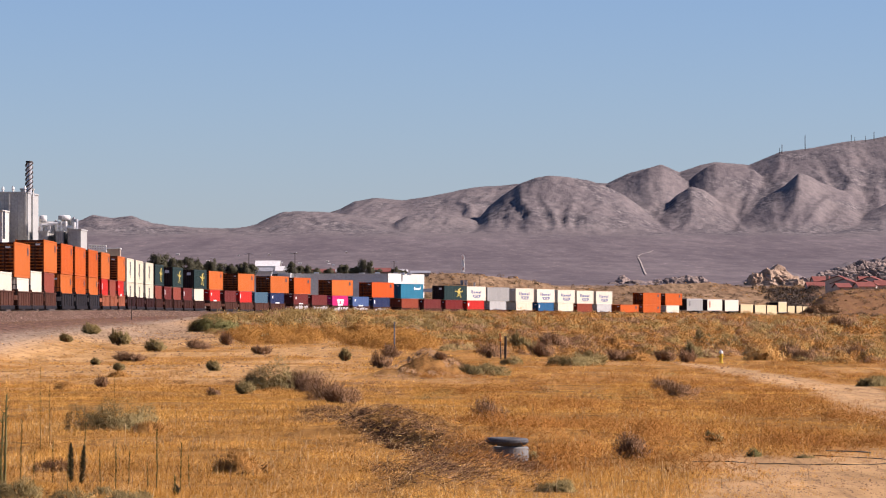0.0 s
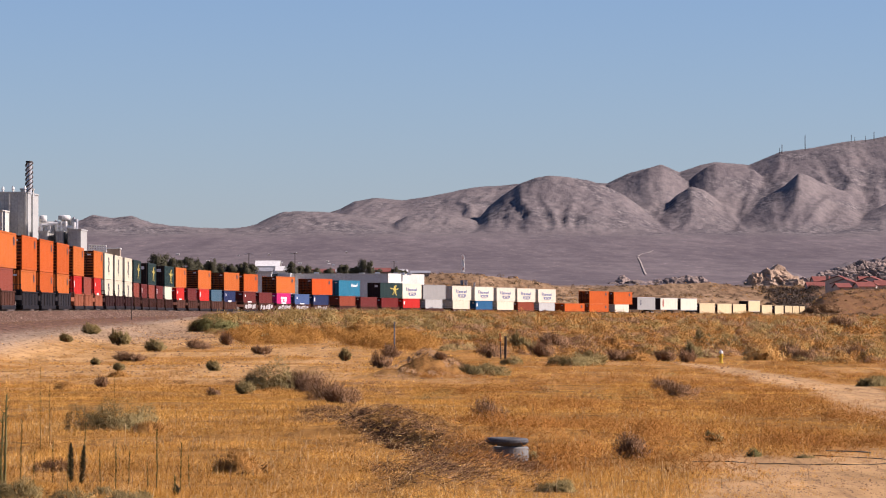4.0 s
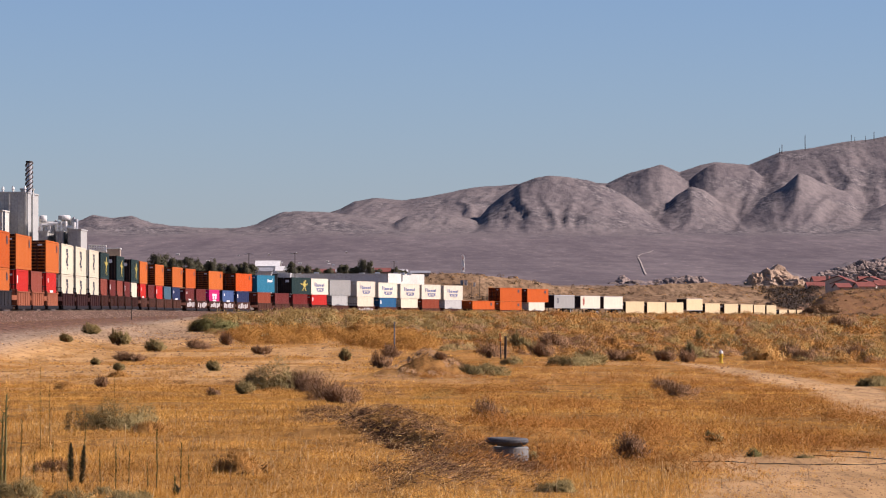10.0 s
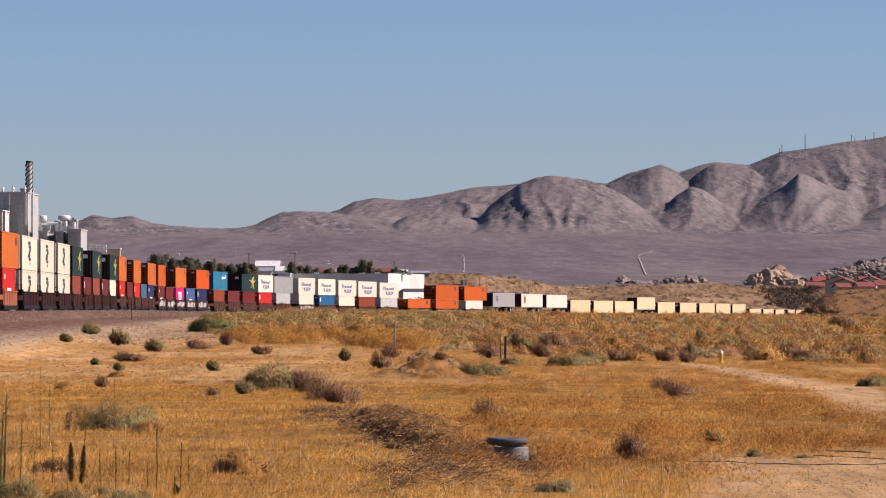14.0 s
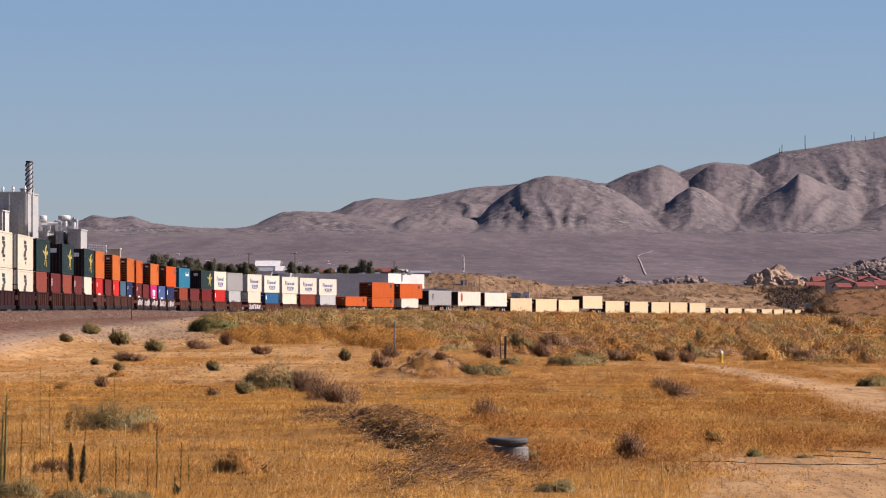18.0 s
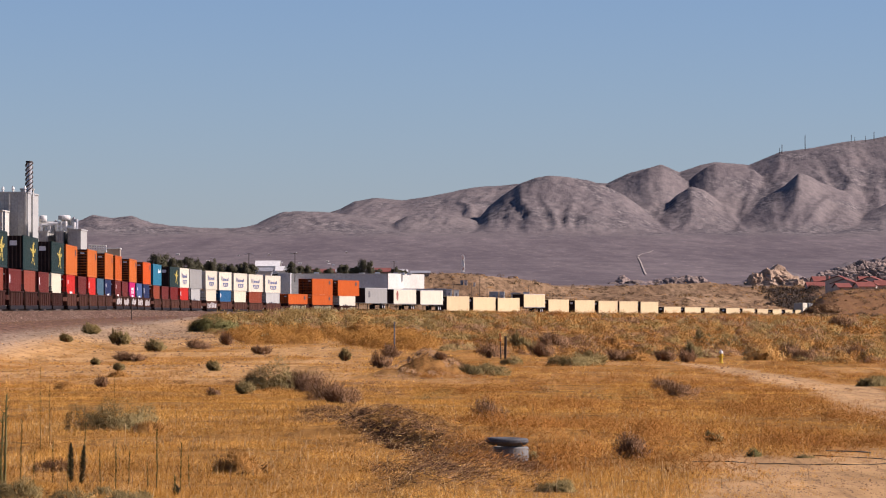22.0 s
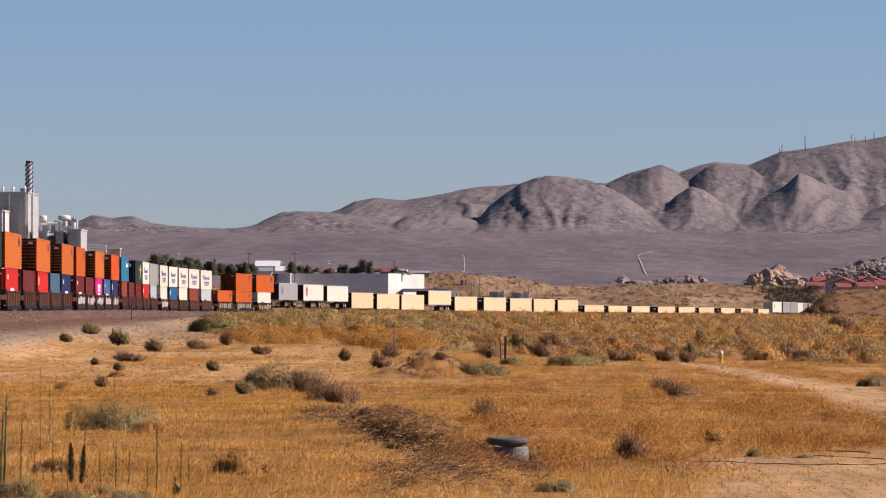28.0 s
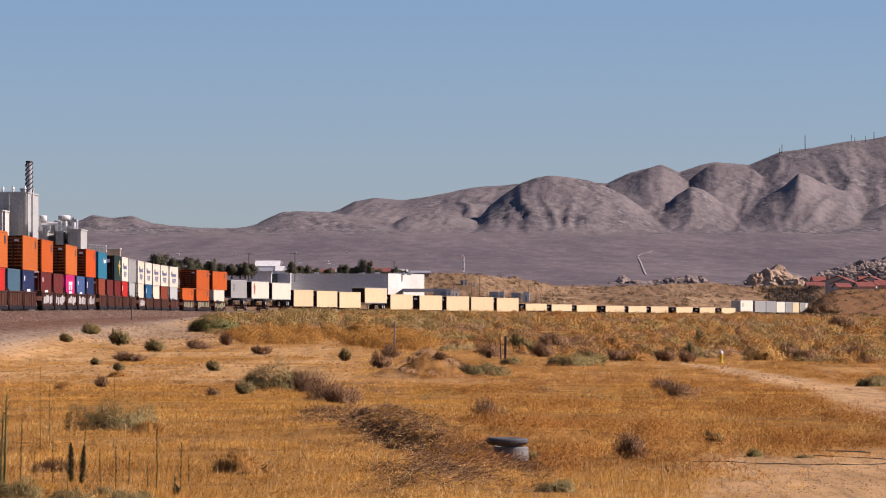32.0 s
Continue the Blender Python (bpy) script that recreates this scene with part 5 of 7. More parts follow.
def warehouse():
    d = 1210.0
    f = thing("warehouse", "long low grey warehouse with a bright white end wall", "warehouse")
    w = block("long_wall", 512, 686, 486, d, 34.0, "wall_grey", f, "grey shaded long wall", roof="panel_pale", ub=750)
    seams(515, 684, 489, 530, d, 30, w, "wall_grey", wide=0.10)
    x0, sh = lay(686, d), lay(750, d + 34.0) - lay(686, d)
    bm = bmesh.new()
    p = [(x0 + 0.04, d - 0.03), (x0 + sh + 0.04, d + 34.0)]
    lo = [bm.verts.new((*q, -1)) for q in p] + [bm.verts.new((q[0] + 0.12, q[1], -1)) for q in p[::-1]]
    hi = [bm.verts.new((v.co.x, v.co.y, level(486, d) + 0.3)) for v in lo]
    bm.faces.new(hi)
    for i in range(4):
        bm.faces.new((lo[i], lo[(i + 1) % 4], hi[(i + 1) % 4], hi[i]))
    bmesh.ops.recalc_face_normals(bm, faces=bm.faces[:])
    part("end_wall", bm, "panel_pale", f, "bright white end wall")
    wl = block("white_wing", 404, 480, 487, d - 20, 12.0, "wall_white", f, "white wing of the warehouse")
    block("dark_bay", 480, 491, 486, d - 14, 10.0, "glass_dark", f)
    block("grey_bay", 491, 514, 485, d - 8, 10.0, "wall_grey", f)
    for u in (528, 560, 600, 640, 668, 700, 712, 724):
        bm = bmesh.new()
        dd = d + 12
        soft_box(bm, (lay(u, dd) - 0.7, dd, level(487, dd)), (lay(u, dd) + 0.7, dd + 1.4, level(484 - (u % 3), dd)), 0.05)
        part("roof_unit", bm, "galvanised", f)
    bm = bmesh.new()
    box(bm, (lay(712, d), d + 1.0, level(517, d)), (lay(790, d), d + 14, level(511, d)))
    part("lean_to_roof", bm, "galvanised", f, "pale metal lean-to roof")


warehouse()
gable_house(453, 493, 471, 462, 1300, 12, "wall_grey", "wall_white", "white-roofed grey two-storey house", 9, z0=3)
gable_house(457, 481, 480, 474.5, 1285, 6, "wall_grey", "roof_grey", "grey-roofed shed before the house", 2, "shed", z0=3)
gable_house(489, 511, 479, 472, 1290, 8, "wall_grey", "wall_white", "small grey outbuilding with a pale white roof", 2, "outbuilding", z0=3)
for u0, u1, ve, vr, dd, rf in ((536, 590, 482, 477, 1330, "roof_red"), (595, 630, 482, 478, 1350, "roof_grey"), (655, 690, 481, 475, 1330, "roof_red"), (688, 720, 481, 478, 1380, "wall_white"), (728, 760, 483, 480, 1360, "roof_grey")):
    gable_house(u0, u1, ve, vr, dd, 9, "wall_tan", rf, "low tan bungalow with a %s roof among trees" % ("red tile" if rf == "roof_red" else "pale"), 3, "bungalow")
# small sheds and parked boxes in the yard behind the line
for u0, u1, vt, vb, dd, wall in ((822, 827, 497, 505, 1330, "wall_white"), (815, 820, 497, 504, 1332, "metal_grey"), (866, 882, 517, 530, 1180, "metal_grey"), (884, 893, 517, 528, 1180, "wall_white"), (905, 922, 519, 530, 1175, "metal_grey"),
                                 (926, 937, 518, 529, 1170, "wall_white"), (838, 841, 501, 508, 1325, "wall_white"), (768, 800, 513, 520, 1160, "metal_grey"), (803, 812, 514, 524, 1160, "wall_white"), (775, 790, 484, 487, 1420, "wall_white"), (790, 800, 514, 522, 1158, "wall_white")):
    ob = thing("yard_shed", "%s box-shaped shed in the yard" % ("white" if wall == "wall_white" else "grey metal"), "shed", place=pose(lay((u0 + u1) / 2, dd), dd, level(vb, dd) - 1.5))
    hw, hh = (lay(u1, dd) - lay(u0, dd)) / 2, level(vt, dd) - level(vb, dd) + 1.5
    bm = bmesh.new()
    soft_box(bm, (-hw, 0, 0), (hw, 3.0, hh), 0.05)
    part("wall", bm, wall, ob)
    bm = bmesh.new()
    box(bm, (-hw - 0.1, -0.12, hh), (hw + 0.1, 3.1, hh + 0.12))
    part("roof", bm, "galvanised", ob)
    bm = bmesh.new()
    box(bm, (-hw * 0.3, -0.04, 0.2), (hw * 0.3, 0.0, hh * 0.75))
    part("door", bm, "roof_grey", ob)

# a few tiny pale huts scattered over the far plain
HUT_RNG = random.Random(5)
for k in range(16):
    uu, dd = HUT_RNG.uniform(240, 620), HUT_RNG.uniform(2350, 2950)
    w, tall = HUT_RNG.uniform(0.4, 1.1), HUT_RNG.uniform(0.35, 0.6)
    ob = thing("hut", "tiny pale hut on the far desert plain", "hut", "huts on the far plain", place=pose(lay(uu, dd), dd, ground_z(lay(uu, dd), dd) - 0.2, 0, 0, HUT_RNG.uniform(-25, 25)))
    bm = bmesh.new()
    soft_box(bm, (-w, -w * 0.7, 0), (w, w * 0.7, tall + 0.2), 0.05)
    part("wall", bm, "panel_pale" if k % 3 else "wall_tan", ob)
    bm = bmesh.new()
    lo = [bm.verts.new(q) for q in ((-w - 0.1, -w * 0.8, tall + 0.2), (w + 0.1, -w * 0.8, tall + 0.2), (w + 0.1, w * 0.8, tall + 0.2), (-w - 0.1, w * 0.8, tall + 0.2))]
    hi = [bm.verts.new(q) for q in ((-w - 0.1, 0, tall + 0.45), (w + 0.1, 0, tall + 0.45))]
    for q in ((lo[0], lo[1], hi[1], hi[0]), (lo[2], lo[3], hi[0], hi[1]), (lo[1], lo[2], hi[1]), (lo[3], lo[0], hi[0]), (lo[3], lo[2], lo[1], lo[0])):
        bm.faces.new(q)
    part("roof", bm, "roof_grey" if k % 2 else "panel_pale", ob)

# houses with red tiled roofs on the hill: some show their eaves, some their pale sunlit gables
surface("stucco", (0.50, 0.39, 0.30), (0.62, 0.50, 0.40), 0.85, 0.3, 3.0, 0.2, rand=0.08)
for u0, u1, ve, vr, dd, nw, turn in ((1430, 1490, 507, 500, 1436, 6, 4), (1441, 1476, 498, 490, 1455, 4, 6), (1478, 1500, 499, 492, 1456, 2, 10), (1524, 1552, 498, 490, 1268, 3, 6), (1520, 1548, 507, 500, 1236, 3, 8),
                                     (1552, 1600, 505, 497, 1250, 3, 6), (1484, 1506, 508, 502, 1232, 2, 8)):
    gable_house(u0, u1, ve, vr, dd, 7, "stucco", "roof_red", "tan stucco house with a red tile roof on the hill", nw, "hill_house", level(518, dd) - 2.5, turn)
for u0, u1, ve, vr, dd, turn in ((1501, 1514, 497, 489, 1258, 64), (1512, 1524, 502, 494, 1244, 62), (1546, 1556, 503, 496, 1246, 66), (1558, 1570, 498, 490, 1262, 62), (1474, 1482, 502, 497, 1440, 60)):
    gable_house(u0, u1, ve, vr, dd, 8, "stucco", "roof_red", "tan stucco hill house with sunlit gable and red tiles", 1, "hill_house", level(518, dd) - 2.5, turn)
for u, dd, v0, v1 in ((1466, 1262, 500, 486), (1474, 1262, 500, 488), (1516, 1250, 498, 487)):
    ob = thing("chimney_stack", "plain stucco chimney on the hill houses", "chimney", place=pose(lay(u, dd), dd + 4, level(v0, dd)))
    bm = bmesh.new()
    soft_box(bm, (-0.4, -0.4, 0), (0.4, 0.4, level(v1, dd) - level(v0, dd)), 0.03)
    part("shaft", bm, "wall_tan", ob)
    bm = bmesh.new()
    soft_box(bm, (-0.5, -0.5, level(v1, dd) - level(v0, dd)), (0.5, 0.5, level(v1, dd) - level(v0, dd) + 0.2), 0.03)
    part("cap", bm, "roof_grey", ob)


def pole(u, d, v_top, v_bottom, r, label, arm=0.0, name="utility_pole", double=False, category="pole"):
    x, zt, zb = lay(u, d), level(v_top, d), level(v_bottom, d)
    ob = thing(name, label, category, place=pose(x, d, zb))
    bm = bmesh.new()
    tube(bm, (0, 0, 0), (0, 0, zt - zb), r, r * 0.7, n=8)
    part("shaft", bm, "pole_dark", ob)
    if arm:
        bm = bmesh.new()
        a0 = -arm if double else 0
        tube(bm, (a0, 0, zt - zb - 0.1), (arm, 0, zt - zb - 0.05), r * 0.6, n=6)
        part("arm", bm, "pole_dark", ob)
        for s in ((-1, 1) if double else (1,)):
            bm = bmesh.new()
            soft_box(bm, (s * arm - 0.45, -0.2, zt - zb - 0.22), (s * arm + 0.45, 0.2, zt - zb - 0.02), 0.04)
            part("lamp_head", bm, "roof_grey", ob)
    return ob


pole(440.5, 1100, 449, 500, 0.13, "tall dark double-armed yard lamp", 0.8, "street_lamp", True, "lamp")
pole(522, 1100, 448, 500, 0.12, "tall dark single-armed yard lamp", -0.8, "street_lamp", False, "lamp")
pole(697.5, 1300, 463, 500, 0.14, "dark timber utility pole", 0.7, double=True)
for u, v in ((835, 505), (849, 489), (862, 500), (890, 512), (908, 508), (957, 520), (768, 500), (802, 498), (935, 505)):
    pole(u, 1240, v, 535, 0.08, "thin grey timber post behind the railway")


def mast(u, d, v_top, v_bottom, half, label, banded=False):
    """A lattice mast of legs and cross-bracing."""
    x, zt, zb = lay(u, d), level(v_top, d), level(v_bottom, d)
    ob = thing("lattice_mast", label, "mast", place=pose(x, d, zb))
    h = zt - zb
    n = max(4, int(h / (half * 3)))
    for sx, sy in ((-1, -1), (1, -1), (0, 1)):
        bm = bmesh.new()
        tube(bm, (sx * half, sy * half, 0), (sx * half * 0.5, sy * half * 0.5, h), half * 0.22, n=5)
        part("leg", bm, "wall_white" if banded else "pole_dark", ob)
    for i in range(n):
        z0, z1 = h * i / n, h * (i + 1) / n
        k = 1 - 0.5 * i / n
        bm = bmesh.new()
        tube(bm, (-half * k, -half * k, z0), (half * k, -half * k, z1), half * 0.12, n=4)
        tube(bm, (half * k, -half * k, z0), (-half * k, -half * k, z1), half * 0.12, n=4)
        if banded and i % 2 == 0:
            box(bm, (-half * k * 1.1, -half * k * 1.2, z0), (half * k * 1.1, half * k, z1))
        part("brace", bm, "wall_white" if banded and i % 2 == 0 else ("mark_red" if banded else "pole_dark"), ob)


mast(819.5, 1400, 451, 492, 0.55, "white and red banded lattice radio mast", True)
for u, vt, vb, hf in ((1384, 256, 272, 0.5), (1380, 262, 272, 0.4), (1425, 239, 267, 0.5), (1507, 239, 253, 0.5), (1513, 243, 253, 0.4), (1532, 241, 251, 0.4), (1547, 234, 250, 0.5)):
    mast(u, 4700, vt, vb, hf, "thin dark radio mast on the mountain ridge")


# ---------------------------------------------------------------- plants
RNG = np.random.default_rng(7)


def dome(n, radius, tall, rng, blade=0.03, length=0.25, fuzz=0.3, clear=0.0):
    """A lumpy bush: leaves that lie along its skin, and twigs that stand out of it."""
    th, sz = rng.uniform(0, 2 * np.pi, n), rng.uniform(-0.05, 1, n)
    ch = np.sqrt(1 - sz ** 2)
    dirs = np.stack([np.cos(th) * ch, np.sin(th) * ch, sz], -1)
    lump = np.ones(n)
    for k in range(5):
        w = rng.normal(0, 2.6, 3)
        lump += 0.13 * np.cos(dirs @ w + rng.uniform(0, 6.28))
    axes = np.array([radius, radius, tall])
    base = dirs * (lump * rng.uniform(0.55, 1.0, n) ** 0.5)[:, None] * axes
    base[:, 2] = np.maximum(base[:, 2], clear * tall)
    nh = dirs / axes
    nh /= np.linalg.norm(nh, axis=1)[:, None]
    nh = nh + rng.normal(0, 0.33, (n, 3))
    nh /= np.linalg.norm(nh, axis=1)[:, None]
    tan = np.cross(nh, rng.normal(0, 1, (n, 3)))
    tan /= np.linalg.norm(tan, axis=1)[:, None] + 1e-6
    stand = rng.uniform(0, 1, n) < fuzz
    aim = np.where(stand[:, None], nh + 0.55 * tan + np.array([0, 0, 0.25]), tan + 0.25 * nh)
    aim /= np.linalg.norm(aim, axis=1)[:, None]
    side = np.cross(nh, aim) + np.where(stand[:, None], 0.4 * tan, 0)
    side /= np.linalg.norm(side, axis=1)[:, None] + 1e-6
    L = length * rng.uniform(0.55, 1.45, n)
    w = blade * rng.uniform(0.6, 1.4, n) * np.where(stand, 0.45, 1.0)
    a = base + side * w[:, None]
    b = base - side * w[:, None]
    c = base + aim * L[:, None]
    return np.stack([a, b, c], 1).reshape(-1, 3), np.arange(3 * n).reshape(-1, 3)


def crown_normals(V, tall, up=0.25):
    """Normals of the rounded crown that the leaves make up."""
    nrm = V * np.array([1, 1, 1 / tall ** 2]) + np.array([0, 0, up])
    rough = np.repeat(np.random.default_rng(len(V)).normal(0, 0.12, (len(V) // 3 + 1, 3)), 3, axis=0)[:len(V)]
    nrm = nrm / (np.linalg.norm(nrm, axis=1)[:, None] + 1e-6) + rough
    return nrm / (np.linalg.norm(nrm, axis=1)[:, None] + 1e-6)


def inner_mass():
    """Corners and triangles of the upper part of a coarse ball."""
    bm = bmesh.new()
    bmesh.ops.create_icosphere(bm, subdivisions=2, radius=1.0)
    bmesh.ops.delete(bm, geom=[v for v in bm.verts if v.co.z < -0.2], context="VERTS")
    bm.verts.index_update()
    V, F = np.array([v.co[:] for v in bm.verts]), np.array([[v.index for v in f.verts] for f in bm.faces])
    bm.free()
    return V, F


INNER = inner_mass()


def bush(n, radius, tall, rng, blade, length, fuzz=0.7, clear=0.0, body=0.5):
    """Twigs and leaves round a dense, lumpy inside."""
    V, F = INNER
    lump = np.ones(len(V))
    for k in range(9):
        w = rng.normal(0, 1, 3)
        f = rng.uniform(1.5, 7.0)
        lump += 0.24 / f ** 0.8 * np.cos(V @ (w / np.linalg.norm(w)) * f + rng.uniform(0, 6.28))
    core = V * (body * lump)[:, None] * np.array([radius, radius, tall])
    leaves, faces = dome(n, radius, tall, rng, blade, length, fuzz, clear)
    return np.concatenate([core, leaves]), np.concatenate([F, faces + len(core)])


def stems(n, radius, tall, rng, thick=0.012):
    """Woody stems that spread from one foot."""
    th, sp = rng.uniform(0, 2 * np.pi, n), rng.uniform(0.15, 1.0, n)
    tip = np.stack([np.cos(th) * sp * radius, np.sin(th) * sp * radius, tall * (1.05 - 0.45 * sp ** 2) * rng.uniform(0.7, 1.1, n)], -1)
    mid = tip * np.array([0.45, 0.45, 0.6]) + rng.normal(0, 0.05 * radius, (n, 3))
    foot = rng.normal(0, 0.06 * radius, (n, 3)) * np.array([1, 1, 0])
    vs, fs = [], []
    k = 0
    for f, m, t in zip(foot, mid, tip):
        for p, q, r0, r1 in ((f, m, thick, thick * 0.7), (m, t, thick * 0.7, thick * 0.25)):
            for off in ((1, 0), (0, 1)):
                s = np.array([off[0], off[1], 0.0])
                vs += [p - s * r0, p + s * r0, q + s * r1, q - s * r1]
                fs.append((k, k + 1, k + 2, k + 3))
                k += 4
    return np.array(vs), np.array(fs)


def vase(n, radius, tall, rng, blade, length, low=0.32):
    """Leaves along stems that spread upwards from a narrow foot."""
    k = 34
    th, reach = rng.uniform(0, 2 * np.pi, k), rng.uniform(0.05, 1.0, k) ** 0.7
    top = tall * (1.05 - 0.55 * reach ** 2) * rng.uniform(0.72, 1.1, k)
    pick = rng.integers(0, k, n)
    t = rng.uniform(low, 1.0, n) ** 0.8
    way = np.stack([np.cos(th) * reach * radius, np.sin(th) * reach * radius, top], -1)[pick]
    pos = way * np.stack([t ** 0.75, t ** 0.75, t], -1) + rng.normal(0, 0.075 * radius, (n, 3))
    pos[:, 2] = np.maximum(pos[:, 2], 0.03 * tall)
    aim = way / np.linalg.norm(way, axis=1)[:, None] + rng.normal(0, 0.45, (n, 3)) + np.array([0, 0, 0.25])
    aim /= np.linalg.norm(aim, axis=1)[:, None]
    side = np.cross(aim, rng.normal(0, 1, (n, 3)))
    side /= np.linalg.norm(side, axis=1)[:, None] + 1e-6
    w, L = blade * rng.uniform(0.6, 1.4, n), length * rng.uniform(0.5, 1.4, n)
    V = np.stack([pos + side * w[:, None], pos - side * w[:, None], pos + aim * L[:, None]], 1).reshape(-1, 3)
    return V, np.arange(3 * n).reshape(-1, 3)


def shrub(u, v, wide, tall, kind, label, n=900):
    """One bush, its foot where the sight line meets the land; wide and tall in sight-line numbers."""
    x, y, z = on_ground(u, v)
    s = y / FOCUS
    r, h = wide * s / 2, tall * s
    rng = np.random.default_rng(int(u * 7 + v))
    leaf, twig = {"sage": ("shrub_sage", "brown_twig"), "brown": ("dead_twig", "dead_twig"), "straw": ("gold_leaf", "brown_twig"), "green": ("green_leaf", "brown_twig")}[kind]
    ob = thing({"sage": "sagebrush", "brown": "dead_shrub", "straw": "dry_bush", "green": "green_bush"}[kind], label, "shrub", "shrubs of the field", place=pose(x, y, z - 0.03))
    airy = kind == "brown"
    vs, fs, m = [], [], 0
    lobes = 7 if wide > 40 else 5
    slim = kind == "sage" and wide < 56 and tall > 0.42 * wide
    if slim or airy:
        for j in range(3 if wide > 30 else 2):
            V, F = vase(n // 2, r * rng.uniform(0.55, 0.75), h * (1.1 if j == 0 else rng.uniform(0.7, 1.0)), rng, blade=max(0.004, (0.30 if airy else 0.42) * s), length=max(0.02, 5.0 * s), low=0.1 if airy else 0.14)
            vs.append(V + np.array([(j - 0.7) * 0.55 * r * rng.uniform(0.6, 1.1), rng.uniform(-0.4, 0.4) * r, 0]))
            fs.append(F + m)
            m += len(V)
        lobes = 0
    for j in range(lobes):
        q, a = (0.0 if j == 0 else rng.uniform(0.35, 0.75)), rng.uniform(0, 6.28) if j > 2 else math.pi * j
        g = rng.uniform(0.36, 0.56) if j else 0.62
        V, F = (dome if airy or wide > 55 else bush)(n // lobes, r * g, h * (0.95 if j == 0 else rng.uniform(0.55, 1.0) * (1.1 - 0.45 * q)), rng, blade=max(0.004, (0.55 if airy or wide < 56 else 0.7) * s), length=max(0.02, (6.5 if airy or wide > 55 else 5.0) * s), fuzz=0.9 if airy else 0.75, clear=0.05)
        vs.append(V + np.array([math.cos(a) * q * r, math.sin(a) * q * r, 0]))
        fs.append(F + m)
        m += len(V)
    V, F = np.concatenate(vs), np.concatenate(fs)
    nrm = 0.65 * crown_normals(V / r, h / r, 0.3) + 0.35 * crown_normals((V - np.repeat(V.reshape(-1, 3, 3).mean(1), 3, axis=0)) / r + 0.001, 1.0) if len(V) % 3 == 0 else crown_normals(V / r, h / r, 0.3)
    p = raw("foliage", V, F, leaf, normals=nrm)
    p.parent = ob
    V, F = stems(40 if not airy else 120, r * 1.0, h * (0.8 if not airy else 1.05), rng, thick=max(0.004, 0.34 * s))
    p = raw("branchwork", V, F, twig)
    p.parent = ob
    return ob


SHRUBS = [(160, 592, 34, 18, "sage"), (210, 612, 34, 26, "sage"), (118, 606, 26, 14, "sage"), (274, 623, 40, 20, "sage"), (225, 640, 56, 15, "brown"), (170, 646, 20, 9, "sage"), (212, 656, 24, 12, "sage"), (460, 628, 34, 15, "brown"), (380, 657, 30, 16, "sage"), (182, 686, 30, 20, "brown"), (204, 762, 150, 56, "sage"), (492, 692, 130, 56, "sage"), (535, 696, 70, 40, "brown"), (570, 712, 96, 50, "brown"), (430, 698, 34, 22, "sage"), (612, 640, 26, 20, "sage"), (672, 652, 44, 28, "brown"), (865, 634, 52, 26, "brown")]
SHRUBS += [(955, 632, 48, 28, "brown"), (1015, 648, 90, 22, "sage"), (860, 664, 80, 22, "sage"), (1175, 640, 36, 20, "brown"), (1100, 626, 26, 20, "straw"), (1215, 642, 36, 22, "brown"), (640, 600, 70, 30, "straw"), (380, 587, 84, 27, "green"), (1262, 618, 56, 22, "sage"), (1118, 812, 70, 44, "brown"), (1200, 702, 60, 26, "brown"), (1260, 782, 34, 18, "sage"), (1334, 808, 28, 18, "green"), (1425, 812, 30, 8, "sage"), (862, 748, 70, 42, "brown"), (420, 840, 80, 50, "straw"), (402, 612, 30, 22, "brown"), (470, 604, 40, 12, "sage")]
SHRUBS += [(1455, 628, 54, 26, "straw"), (1488, 584, 56, 22, "brown"), (1545, 684, 60, 20, "sage"), (1420, 640, 40, 22, "brown"), (28, 886, 110, 44, "sage"), (230, 892, 100, 24, "sage"), (130, 890, 80, 26, "sage"), (190, 880, 60, 22, "sage"), (780, 640, 30, 12, "brown"), (1290, 622, 40, 22, "sage"), (1340, 620, 46, 22, "straw"), (1395, 634, 44, 26, "brown"), (1090, 640, 36, 20, "brown"), (905, 646, 40, 16, "sage"), (928, 812, 34, 18, "sage"), (985, 872, 70, 26, "sage"), (262, 766, 60, 26, "straw"), (380, 700, 30, 12, "brown")]
SHRUBS += [(110, 690, 44, 16, "straw"), (208, 668, 40, 12, "straw"), (1225, 634, 34, 26, "sage"), (1245, 612, 40, 24, "sage"), (1310, 618, 44, 22, "brown"), (1350, 638, 60, 20, "straw"), (1050, 644, 44, 20, "sage"), (920, 622, 46, 30, "sage"), (975, 618, 60, 28, "brown"), (1090, 618, 30, 24, "straw"), (1520, 634, 50, 20, "brown"), (690, 634, 40, 24, "brown"), (1125, 640, 40, 14, "straw"), (350, 618, 46, 16, "brown"), (1172, 690, 50, 22, "brown"), (600, 716, 70, 34, "brown"), (530, 692, 50, 30, "brown")]
WORDS = {"sage": "grey-green sagebrush bush on dry ground", "brown": "dead brown twiggy shrub on dry ground", "straw": "straw-coloured dry bush on sandy ground", "green": "green leafy desert bush on dry ground"}
for u, v, w, t, k in SHRUBS:
    shrub(u, v, w, t, k, WORDS[k], (3400 if k == "brown" else 9000 if w < 100 else 14000) if w > 55 else (1500 if k == "brown" else 2600))


def scatter(n, d0, d1, keep, rng, power=1.6, spread=1.12):
    """Places in the field, thinned by keep(x, y)."""
    t = rng.uniform(0, 1, n)
    d = d0 * (d1 / d0) ** (t ** (1 / power) if power > 1 else t)
    x = d * rng.uniform(-0.1045, 0.1045, n) * spread
    k = rng.uniform(0, 1, n) < keep(x, d)
    return x[k], d[k]


